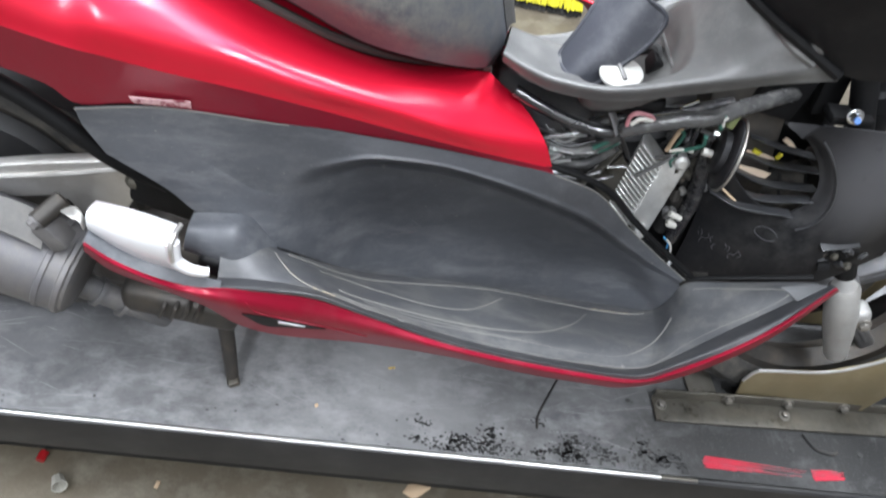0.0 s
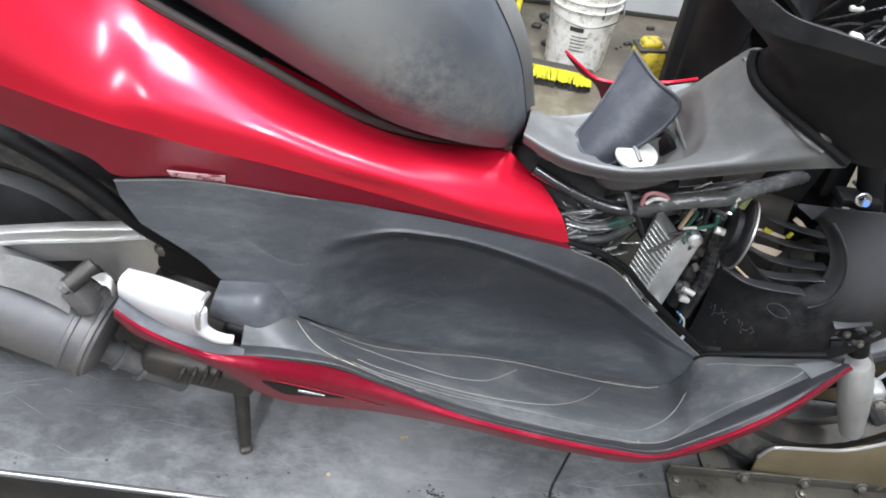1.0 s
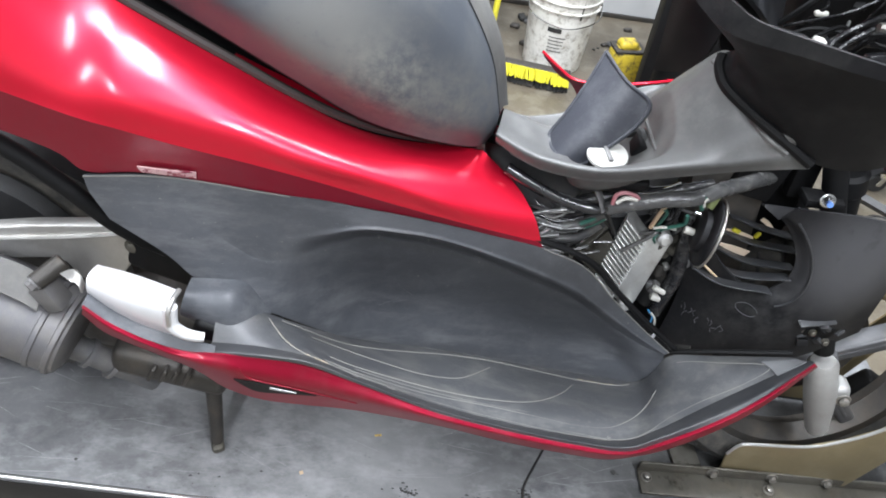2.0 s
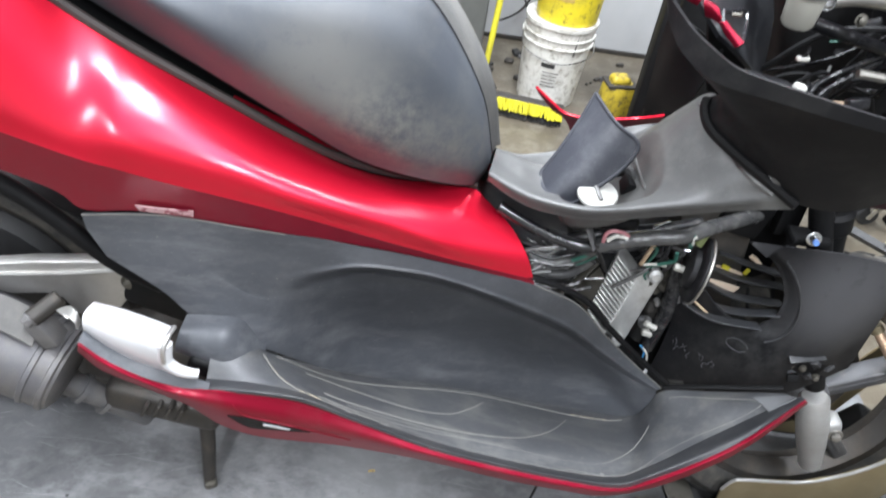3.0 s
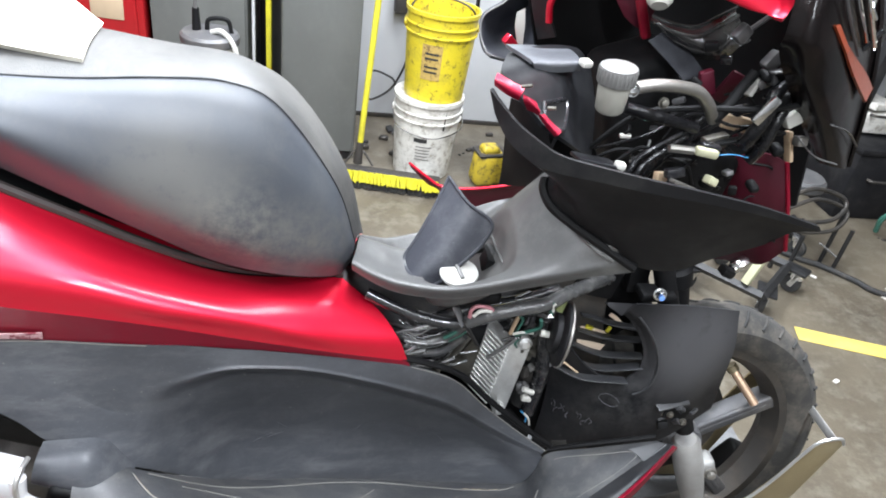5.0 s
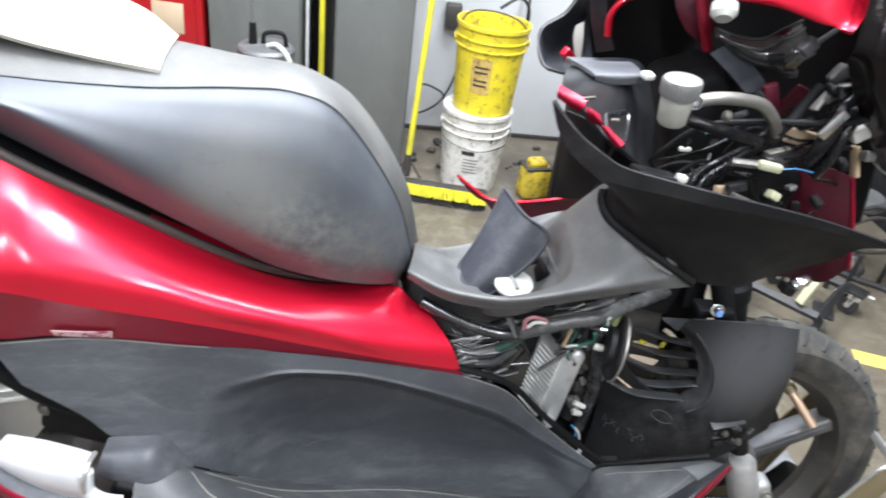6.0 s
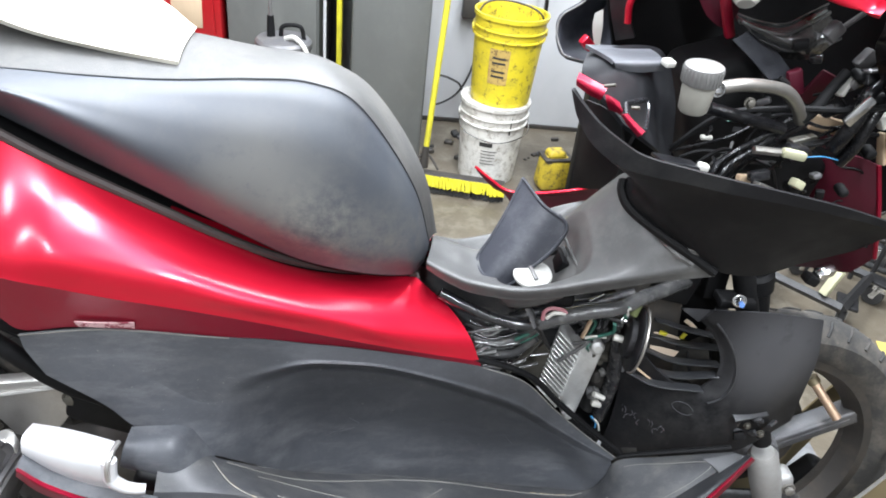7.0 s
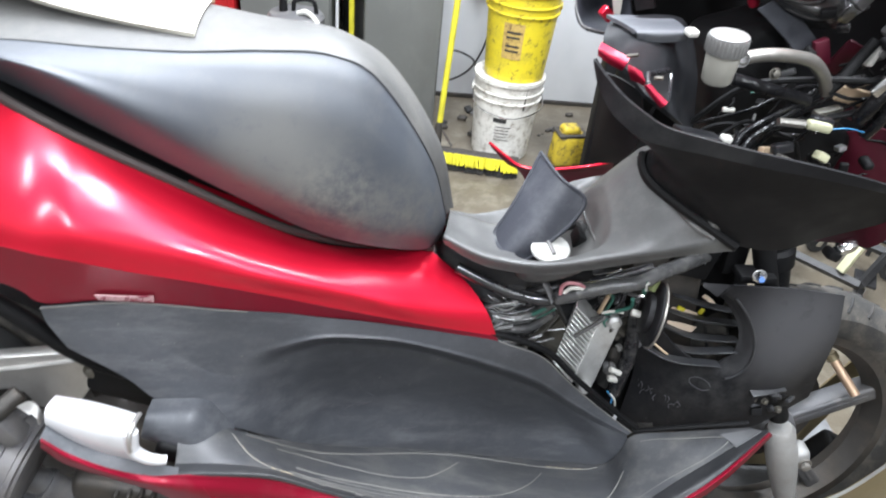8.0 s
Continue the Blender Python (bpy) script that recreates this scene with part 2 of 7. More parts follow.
CABRED = material("red_tool_chest_paint", (0.32, 0.006, 0.01), 0.35, scale=6, bump=0.02, coat=0.4)
PAILWHITE = material("dirty_white_plastic", (0.66, 0.65, 0.61), 0.42, dark=(0.52, 0.5, 0.45), scale=12, bump=0.05, fleck=((0.22, 0.19, 0.15), 0.5, 0.66, 34),
                     dust=(0.24, 0.22, 0.19), dust_amount=0.75, dust_scale=12)
PAILYELLOW = material("dirty_yellow_plastic", (0.66, 0.53, 0.025), 0.4, dark=(0.5, 0.4, 0.025), scale=12, bump=0.05, fleck=((0.13, 0.105, 0.03), 0.54, 0.64, 34),
                      dust=(0.14, 0.12, 0.05), dust_amount=0.6, dust_scale=14)
CANYELLOW = material("stained_yellow_plastic", (0.55, 0.41, 0.03), 0.45, dark=(0.34, 0.25, 0.03), scale=30, bump=0.1, fleck=((0.09, 0.07, 0.03), 0.48, 0.6, 26))
BRIGHTYELLOW = material("yellow_broom_plastic", (0.64, 0.58, 0.03), 0.5, dark=(0.36, 0.32, 0.03), scale=60, bump=0.1)
TAPE = material("foil_wrapped_loom", (0.09, 0.09, 0.091), 0.24, 0.3, scale=60, bump=0.8, bump_scale=160, dust=(0.3, 0.29, 0.27), dust_amount=0.5, dust_scale=45)
GRIPMETAL = material("dull_plated_tube", (0.30, 0.285, 0.26), 0.36, 0.7, scale=30, bump=0.15, dust=(0.2, 0.18, 0.15), dust_amount=0.4, dust_scale=20)
LAMPSHELL = material("smoked_dark_shell", (0.005, 0.004, 0.004), 0.2, scale=20, bump=0.3, bump_scale=40, spec=0.2, dust=(0.03, 0.017, 0.015), dust_amount=0.3, dust_scale=22)
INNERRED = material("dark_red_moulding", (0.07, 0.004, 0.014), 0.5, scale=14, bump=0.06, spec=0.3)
RIBBED = material("clear_grey_moulding", (0.05, 0.049, 0.048), 0.13, 0.1, scale=30, bump=0.9, bump_scale=90, coat=0.7)
SHIELDGREY = material("stained_heat_shield", (0.105, 0.103, 0.1), 0.5, 0.3, dark=(0.085, 0.08, 0.075), scale=30, bump=0.25, fleck=((0.05, 0.045, 0.04), 0.58, 0.7, 30), dust=(0.22, 0.2, 0.18), dust_amount=0.5, dust_scale=18, grain=0.3, smear=0.4)
STOOLGREY = material("dull_grey_paint", (0.07, 0.07, 0.072), 0.6, scale=20, bump=0.1, dust=(0.2, 0.19, 0.18), dust_amount=0.4)
SCRAP = material("tan_paper_scrap", (0.75, 0.6, 0.46), 0.7, scale=40, bump=0.1)
BOXGREY = material("dusty_black_moulding", (0.010, 0.0105, 0.012), 0.36, spec=0.28, scale=20, bump=0.12, bump_scale=1200, dust=(0.055, 0.055, 0.057), dust_amount=0.4, dust_scale=18, grain=0.25, smear=0.3)
PAPER = material("aged_paper_label", (0.52, 0.36, 0.10), 0.7, scale=40, bump=0.05, fleck=((0.16, 0.1, 0.04), 0.52, 0.6, 60))
INK = material("black_print", (0.03, 0.03, 0.03), 0.6, bump=0)
CLOTH = material("white_cloth", (0.74, 0.71, 0.63), 0.85, dark=(0.62, 0.58, 0.48), scale=20, bump=0.2, bump_scale=600)
CARD = material("brown_card", (0.52, 0.38, 0.25), 0.8, scale=30, bump=0.2)
CAPWHITE = material("off_white_cap_plastic", (0.4, 0.395, 0.37), 0.45, dark=(0.28, 0.275, 0.255), scale=60, bump=0.05)
NATURAL = material("natural_plastic", (0.56, 0.55, 0.51), 0.35, dark=(0.46, 0.45, 0.41), scale=15, bump=0.03)
RESERVOIR = material("milky_plastic", (0.36, 0.35, 0.31), 0.35, dark=(0.29, 0.28, 0.24), scale=30, bump=0.03)
LIDGREY = material("grey_plastic_lid", (0.12, 0.117, 0.114), 0.4, scale=20, bump=0.05)
LIDPALE = material("pale_grey_lid", (0.16, 0.158, 0.152), 0.42, scale=40, bump=0.08)
CREAM = material("cream_connector", (0.46, 0.45, 0.3), 0.45, bump=0.02)
WIRE_BLACK = material("wire_sheath", (0.018, 0.018, 0.02), 0.24, scale=60, bump=0.7, bump_scale=130,
                      dust=(0.2, 0.19, 0.175), dust_amount=0.55, dust_scale=34)
HEADWIRE = material("dark_wire_sheath", (0.005, 0.005, 0.006), 0.27, spec=0.3, scale=60, bump=0.5, bump_scale=130, dust=(0.04, 0.038, 0.036), dust_amount=0.4, dust_scale=30)
WIRE_GREEN = material("green_wire", (0.03, 0.12, 0.09), 0.4, bump=0)
WIRE_PINK = material("pink_wire", (0.42, 0.18, 0.2), 0.4, bump=0)
WIRE_BLUE = material("blue_wire", (0.05, 0.25, 0.5), 0.4, bump=0)
BLUEPLASTIC = material("blue_mark", (0.12, 0.25, 0.6), 0.4, bump=0)
ORANGE = material("orange_lens", (0.24, 0.035, 0.008), 0.2, bump=0, coat=0.6)
CLIPGREY = material("pale_grey_plastic", (0.16, 0.162, 0.168), 0.45, scale=20, bump=0.1)
WOODTAN = material("tan_wood", (0.48, 0.36, 0.24), 0.6, scale=25, bump=0.1, stretch=(1, 1, 0.2))
CHALK = material("chalk_mark", (0.1, 0.1, 0.11), 0.8, bump=0)
SCUFF = material("scuffed_groove", (0.18, 0.174, 0.16), 0.7, scale=60, bump=0.1)
WORNTAN = material("worn_through_edge", (0.34, 0.29, 0.21), 0.7, scale=60, bump=0.1, fleck=((0.09, 0.085, 0.08), 0.5, 0.56, 90))
PAINTMARK = material("red_paint_smear", (0.42, 0.015, 0.04), 0.4, scale=60, bump=0.1, fleck=((0.12, 0.08, 0.085), 0.45, 0.6, 40), stretch=(0.3, 1, 1))
TUBELIGHT = glow("lit_tube", (0.93, 0.97, 1.0), 14.0)


# ---- modelling helpers ----
def part(name, bm, mat, parent=None, label="", smooth=True):
    me = bpy.data.meshes.new(name)
    bm.normal_update()
    bm.to_mesh(me)
    bm.free()
    me.materials.append(mat)
    if smooth:
        me.polygons.foreach_set("use_smooth", [True] * len(me.polygons))
        me.set_sharp_from_angle(angle=radians(38))
    ob = new(name, me)
    if parent:
        ob.parent = parent
    if label:
        tagged(ob, label)
    return ob


def thing(name, label, category, group="", kind=""):
    return tagged(new(name), label, category, group, kind)


def spline(pts, n):
    """n points at even parameter steps on a Catmull-Rom curve through pts."""
    p = [Vector(q) for q in pts]
    if len(p) == 2:
        return [p[0].lerp(p[1], i / (n - 1)) for i in range(n)]
    p = [2 * p[0] - p[1]] + p + [2 * p[-1] - p[-2]]
    k = len(p) - 3
    out = []
    for i in range(n):
        s = i / (n - 1) * k
        j = min(int(s), k - 1)
        f = s - j
        a, b, c, d = p[j:j + 4]
        out.append(0.5 * (2 * b + (c - a) * f + (2 * a - 5 * b + 4 * c - d) * f * f + (3 * b - a - 3 * c + d) * f ** 3))
    return out


def sheet(lines, nu=60, nv=24, thick=0.003, opening=None, dent=None, mirror=None):
    """A moulded shell through several long lines. opening(p): below 0 inside a cut-out; dent(p): how far p is pressed in (a vector);
    mirror: the plane y it is mirrored in."""
    rows = [spline(line, nu) for line in lines]
    grid = [spline([r[i] for r in rows], nv) for i in range(nu)]
    if mirror is not None:
        for col in grid:
            for v in col:
                v.y = 2 * mirror - v.y
    if dent:
        for col in grid:
            for v in col:
                v += dent(v)
    bm = bmesh.new()
    front = [[bm.verts.new(v) for v in col] for col in grid]
    for i in range(nu - 1):
        for j in range(nv - 1):
            q = (front[i][j], front[i + 1][j], front[i + 1][j + 1], front[i][j + 1])
            if opening is None or opening(sum((v.co for v in q), Vector()) / 4) > 0:
                bm.faces.new(q)
    bmesh.ops.delete(bm, geom=[v for v in bm.verts if not v.link_faces], context="VERTS")
    if opening:
        rim = {v for e in bm.edges if len(e.link_faces) == 1 for v in e.verts}
        for v in rim:
            for _ in range(3):
                f = opening(v.co)
                if abs(f) > 0.5:
                    break
                gx = (opening(v.co + Vector((1e-4, 0, 0))) - f) / 1e-4
                gz = (opening(v.co + Vector((0, 0, 1e-4))) - f) / 1e-4
                g = gx * gx + gz * gz
                if g > 1e-9:
                    v.co.x -= f * gx / g
                    v.co.z -= f * gz / g
    side = -1 if mirror is None else 1
    bm.normal_update()
    if sum((f.normal.y * side + 0.8 * f.normal.z) * f.calc_area() for f in bm.faces) < 0:
        bmesh.ops.reverse_faces(bm, faces=bm.faces[:])
    if thick:
        bm.normal_update()
        before = list(bm.verts)
        twin = {v: bm.verts.new(v.co - v.normal * thick) for v in before}
        loops = []
        for e in [e for e in bm.edges if len(e.link_faces) == 1]:
            vs = list(e.link_faces[0].verts)
            p, q = e.verts
            if vs[(vs.index(p) + 1) % len(vs)] == q:
                p, q = q, p
            loops.append((p, q))
        for f in list(bm.faces):
            bm.faces.new([twin[v] for v in reversed(f.verts)])
        for p, q in loops:
            bm.faces.new((p, q, twin[q], twin[p]))
    return bm


def step(t):
    t = max(0.0, min(1.0, t))
    return t * t * (3 - 2 * t)


def tube(pts, r, sides=10, n=0, bm=None, ends=True, r2=None, flat=1.0):
    """A round rod or hose along a smooth line; r2: its radius at the end."""
    bm = bm or bmesh.new()
    line = spline(pts, n or (2 if len(pts) == 2 else 8 * len(pts)))
    up = Vector((0.13, 0.21, 1))
    rings = []
    k = len(line)
    for i, p in enumerate(line):
        d = (line[min(i + 1, k - 1)] - line[max(i - 1, 0)]).normalized()
        a = d.cross(up)
        if a.length < 1e-4:
            a = d.cross(Vector((1, 0, 0)))
        a.normalize()
        b = a.cross(d)
        up = b
        rr = r if r2 is None else r + (r2 - r) * i / (k - 1)
        rings.append([bm.verts.new(p + rr * (math.cos(t) * a + flat * math.sin(t) * b)) for t in
                      (2 * math.pi * s / sides for s in range(sides))])
    for q, w in zip(rings, rings[1:]):
        for s in range(sides):
            bm.faces.new((q[s], q[(s + 1) % sides], w[(s + 1) % sides], w[s]))
    if ends:
        bm.faces.new(list(reversed(rings[0])))
        bm.faces.new(rings[-1])
    bmesh.ops.recalc_face_normals(bm, faces=bm.faces[:])
    return bm


def lathe(profile, m=None, sides=32, bm=None, closed=False):
    """Turns (radius, height) pairs round the z axis, then moves the lot by m."""
    bm = bm or bmesh.new()
    m = m or Matrix()
    rings = []
    for r, h in profile:
        if r < 1e-6:
            rings.append([bm.verts.new(m @ Vector((0, 0, h)))])
        else:
            rings.append([bm.verts.new(m @ Vector((r * math.cos(t), r * math.sin(t), h))) for t in
                          (2 * math.pi * s / sides for s in range(sides))])
    pairs = list(zip(rings, rings[1:]))
    if closed:
        pairs.append((rings[-1], rings[0]))
    for a, b in pairs:
        for s in range(sides):
            u = (s + 1) % sides
            if len(a) == 1 and len(b) == 1:
                continue
            if len(a) == 1:
                bm.faces.new((a[0], b[u], b[s]))
            elif len(b) == 1:
                bm.faces.new((a[s], a[u], b[0]))
            else:
                bm.faces.new((a[s], a[u], b[u], b[s]))
    bmesh.ops.recalc_face_normals(bm, faces=bm.faces[:])
    return bm


def block(size, m=None, bevel=0.004, segments=2, taper=1.0, bm=None):
    """A box with rounded edges; taper: the scale of its top."""
    own = bmesh.new()
    bmesh.ops.create_cube(own, size=1)
    for v in own.verts:
        k = taper if v.co.z > 0 else 1
        v.co = Vector((v.co.x * size[0] * k, v.co.y * size[1] * k, v.co.z * size[2]))
    if bevel:
        bmesh.ops.bevel(own, geom=own.edges[:], offset=min(bevel, min(size) * 0.45), segments=segments, profile=0.5, affect="EDGES")
    if m:
        own.transform(m)
    if bm is None:
        return own
    tmp = bpy.data.meshes.new("tmp")
    own.to_mesh(tmp)
    own.free()
    bm.from_mesh(tmp)
    bpy.data.meshes.remove(tmp)
    return bm


def prism(outline, depth, m=None, bevel=0.0015, bm=None):
    """A flat plate cut to an (x, z) outline, depth metres thick along y."""
    bm = bm or bmesh.new()
    a = [bm.verts.new((x, 0, z)) for x, z in outline]
    b = [bm.verts.new((x, depth, z)) for x, z in outline]
    k = len(a)
    faces = [bm.faces.new(a), bm.faces.new(list(reversed(b)))]
    for i in range(k):
        faces.append(bm.faces.new((a[i], b[i], b[(i + 1) % k], a[(i + 1) % k])))
    bmesh.ops.recalc_face_normals(bm, faces=faces)
    if bevel:
        rim = [e for e in bm.edges if abs(e.verts[0].co.y - e.verts[1].co.y) < 1e-6]
        bmesh.ops.bevel(bm, geom=rim, offset=bevel, segments=2, profile=0.5, affect="EDGES")
    if m:
        bm.transform(m)
    return bm


def along(a, b, up=(0, 0, 1)):
    """A pose at a whose z axis points to b."""
    d = (Vector(b) - Vector(a))
    return Matrix.Translation(a) @ d.to_track_quat("Z", "Y").to_matrix().to_4x4()


def bolt(a, toward, r=0.006, h=0.006):
    """A hexagonal bolt head on a round washer."""
    bm = lathe([(0, 0), (r * 1.5, 0), (r * 1.5, h * 0.25), (r * 1.2, h * 0.3)], along(a, toward), 14)
    lathe([(r, h * 0.25), (r, h * 0.9), (r * 0.8, h), (0, h)], along(a, toward), 6, bm)
    return bm

# ---- the workshop ----
def wall_block(name, lo, hi, mat):
    size = [b - a for a, b in zip(lo, hi)]
    mid = [(a + b) / 2 for a, b in zip(lo, hi)]
    return tagged(part(name, block(size, pose(*mid), 0), mat, smooth=False), kind="structure")


X0, X1, Y0, Y1 = -3.4, 4.6, -2.6, 3.42
tagged(wall_block("floor", (X0, Y0, -0.12), (X1, Y1, 0.0), CONCRETE), "stained bare concrete workshop floor", "floor")
tagged(wall_block("wall_north", (X0, Y1, 0.0), (X1, Y1 + 0.12, CEIL), WHITEWALL), "white painted sheet workshop wall", "wall")
# South, west and east walls are unseen; their grey is set for bounce light.
tagged(wall_block("wall_south", (X0, Y0 - 0.12, 0.0), (X1, Y0, CEIL), SHOPWALL), "assumed grey workshop wall out of view", "wall")
tagged(wall_block("wall_west", (X0 - 0.12, Y0, 0.0), (X0, Y1, CEIL), SHOPWALL), "assumed grey workshop wall out of view", "wall")
tagged(wall_block("wall_east", (X1, Y0, 0.0), (X1 + 0.12, Y1, CEIL), SHOPWALL), "assumed grey workshop wall out of view", "wall")
tagged(wall_block("ceiling", (X0, Y0, CEIL), (X1, Y1, CEIL + 0.12), CEILWHITE), "white painted workshop ceiling", "ceiling")


def ceiling_light(x, y):
    t = thing("ceiling_light", "assumed white twin-tube fluorescent fitting on the ceiling, out of view", "light", "ceiling lights")
    t.matrix_basis = pose(x, y, CEIL, 0, 0, 90)
    part("housing", block((1.26, 0.2, 0.05), pose(0, 0, -0.026), 0.008), CEILWHITE, t)
    for dy in (-0.055, 0.055):
        part("light_tube", tube([(-0.6, dy, -0.07), (0.6, dy, -0.07)], 0.013, 12), TUBELIGHT, t)
        for s in (-0.6, 0.6):
            part("socket", block((0.02, 0.03, 0.05), pose(s * 1.015, dy, -0.07), 0.003), CEILWHITE, t)
    lamp = bpy.data.lights.new("tube_lamp", "AREA")
    lamp.shape, lamp.size, lamp.size_y, lamp.energy = "RECTANGLE", 1.2, 0.16, TUBE_POWER
    lamp.color = (0.868, 0.922, 1.0)
    new("tube_lamp", lamp).matrix_world = pose(x, y, CEIL - 0.09, 0, 0, 90)


for lx, ly in TUBES:
    ceiling_light(lx, ly)

# ---- the lift table ----
DECK_Z, EDGE_Y, DECK_X0, DECK_X1, DECK_Y1 = 0.335, 0.556, -1.55, 0.99, 1.2
lift = thing("lift_table", "worn black steel motorcycle lift table with scuffed deck", "lift table")
part("deck", block((DECK_X1 - DECK_X0, DECK_Y1 - EDGE_Y - 0.012, 0.008), pose((DECK_X0 + DECK_X1) / 2, (DECK_Y1 + EDGE_Y) / 2 + 0.006, DECK_Z - 0.004), 0.002), DECK, lift)
part("edge_rail", block((DECK_X1 - DECK_X0, 0.012, 0.1), pose((DECK_X0 + DECK_X1) / 2, EDGE_Y + 0.006, DECK_Z - 0.0505), 0.003), SKIRT, lift)
part("bare_edge", tube([(DECK_X0, EDGE_Y + 0.007, DECK_Z - 0.0025), (0.44, EDGE_Y + 0.007, DECK_Z - 0.0012)], 0.0042, 10, r2=0.0036), BAREEDGE, lift, "edge worn down to bright steel")
part("bare_edge", tube([(0.44, EDGE_Y + 0.007, DECK_Z - 0.0012), (0.62, EDGE_Y + 0.007, DECK_Z - 0.003)], 0.0036, 10, r2=0.0022), BRACKET, lift)
part("painted_edge", tube([(0.50, EDGE_Y + 0.007, DECK_Z - 0.0025), (DECK_X1, EDGE_Y + 0.007, DECK_Z - 0.0025)], 0.0054, 10), SKIRT, lift)
part("far_rail", block((DECK_X1 - DECK_X0, 0.012, 0.1), pose((DECK_X0 + DECK_X1) / 2, DECK_Y1 - 0.006, DECK_Z - 0.0585), 0.003), SKIRT, lift)
for ex in (DECK_X0 + 0.006, DECK_X1 - 0.006):
    part("end_rail", block((0.012, DECK_Y1 - EDGE_Y - 0.03, 0.09), pose(ex, (DECK_Y1 + EDGE_Y) / 2, DECK_Z - 0.0545), 0.003), SKIRT, lift)
for sy in (0.74, 1.06):
    part("scissor_arm", block((1.5, 0.03, 0.05), pose(-0.25, sy, 0.14, 0, 8, 0), 0.004), SKIRT, lift)
    part("scissor_arm", block((1.5, 0.03, 0.05), pose(-0.25, sy + 0.035, 0.14, 0, -8, 0), 0.004), SKIRT, lift)
part("base_frame", block((1.9, 0.5, 0.03), pose(-0.25, 0.9, 0.016), 0.004), SKIRT, lift)

# ---- the scooter ----
YC = 0.81
RED_TOP = [(-0.378, 0.66, 1.153), (-0.346, 0.678, 1.115), (-0.301, 0.685, 1.083), (-0.255, 0.693, 1.054), (-0.203, 0.702, 1.022), (-0.148, 0.716, 0.985), (-0.087, 0.732, 0.95), (-0.021, 0.748, 0.928), (0.079, 0.769, 0.913)]
RED_MID = [(-0.394, 0.618, 1.127), (-0.338, 0.64, 1.074), (-0.293, 0.648, 1.054), (-0.245, 0.655, 1.034), (-0.194, 0.664, 1.007), (-0.128, 0.678, 0.975), (-0.056, 0.694, 0.945), (0.023, 0.708, 0.922), (0.124, 0.735, 0.892)]
RED_LOW = [(-0.422, 0.59, 1.085), (-0.336, 0.613, 1.03), (-0.287, 0.618, 1.02), (-0.239, 0.626, 1.005), (-0.177, 0.636, 0.985), (-0.105, 0.651, 0.956), (-0.027, 0.667, 0.925), (0.053, 0.682, 0.894), (0.151, 0.708, 0.868)]
RED_CREASE = [(-0.451, 0.585, 1.054), (-0.339, 0.606, 1.001), (-0.293, 0.614, 0.985), (-0.243, 0.622, 0.969), (-0.174, 0.634, 0.949), (-0.1, 0.65, 0.923), (-0.02, 0.667, 0.893), (0.069, 0.684, 0.863), (0.167, 0.704, 0.832)]
RED_TUCK = [(-0.482, 0.6, 1), (-0.376, 0.622, 0.944), (-0.347, 0.631, 0.912), (-0.289, 0.637, 0.915), (-0.2, 0.649, 0.902), (-0.107, 0.662, 0.888), (-0.021, 0.676, 0.871), (0.071, 0.69, 0.849), (0.172, 0.706, 0.819)]
WALL_TOP = [(-0.351, 0.629, 0.906), (-0.277, 0.636, 0.913), (-0.224, 0.643, 0.908), (-0.171, 0.65, 0.899), (-0.135, 0.656, 0.893), (-0.098, 0.661, 0.889), (-0.058, 0.667, 0.881), (-0.007, 0.675, 0.871), (0.044, 0.683, 0.859), (0.104, 0.694, 0.842), (0.173, 0.704, 0.822), (0.235, 0.712, 0.791), (0.286, 0.715, 0.739), (0.34, 0.717, 0.689), (0.398, 0.718, 0.64)]
WALL_EDGE = [(-0.35, 0.629, 0.89), (-0.278, 0.635, 0.883), (-0.224, 0.64, 0.857), (-0.176, 0.645, 0.826), (-0.141, 0.65, 0.823), (-0.102, 0.655, 0.837), (-0.052, 0.658, 0.854), (-0.005, 0.666, 0.85), (0.044, 0.674, 0.84), (0.103, 0.685, 0.816), (0.165, 0.697, 0.785), (0.234, 0.705, 0.75), (0.291, 0.711, 0.706), (0.344, 0.715, 0.667), (0.395, 0.718, 0.635)]
WALL_STEP = [(-0.349, 0.629, 0.884), (-0.278, 0.634, 0.872), (-0.225, 0.639, 0.841), (-0.178, 0.643, 0.805), (-0.143, 0.649, 0.801), (-0.099, 0.664, 0.816), (-0.051, 0.68, 0.828), (-0.004, 0.688, 0.823), (0.046, 0.695, 0.813), (0.105, 0.704, 0.79), (0.167, 0.713, 0.76), (0.236, 0.719, 0.726), (0.291, 0.721, 0.687), (0.342, 0.72, 0.655), (0.394, 0.72, 0.63)]
WALL_MID = [(-0.343, 0.629, 0.869), (-0.279, 0.633, 0.839), (-0.23, 0.634, 0.809), (-0.183, 0.634, 0.772), (-0.145, 0.644, 0.756), (-0.099, 0.672, 0.73), (-0.054, 0.702, 0.699), (-0, 0.71, 0.692), (0.059, 0.718, 0.684), (0.123, 0.726, 0.67), (0.182, 0.733, 0.653), (0.272, 0.738, 0.624), (0.328, 0.74, 0.603), (0.364, 0.724, 0.616), (0.398, 0.722, 0.62)]
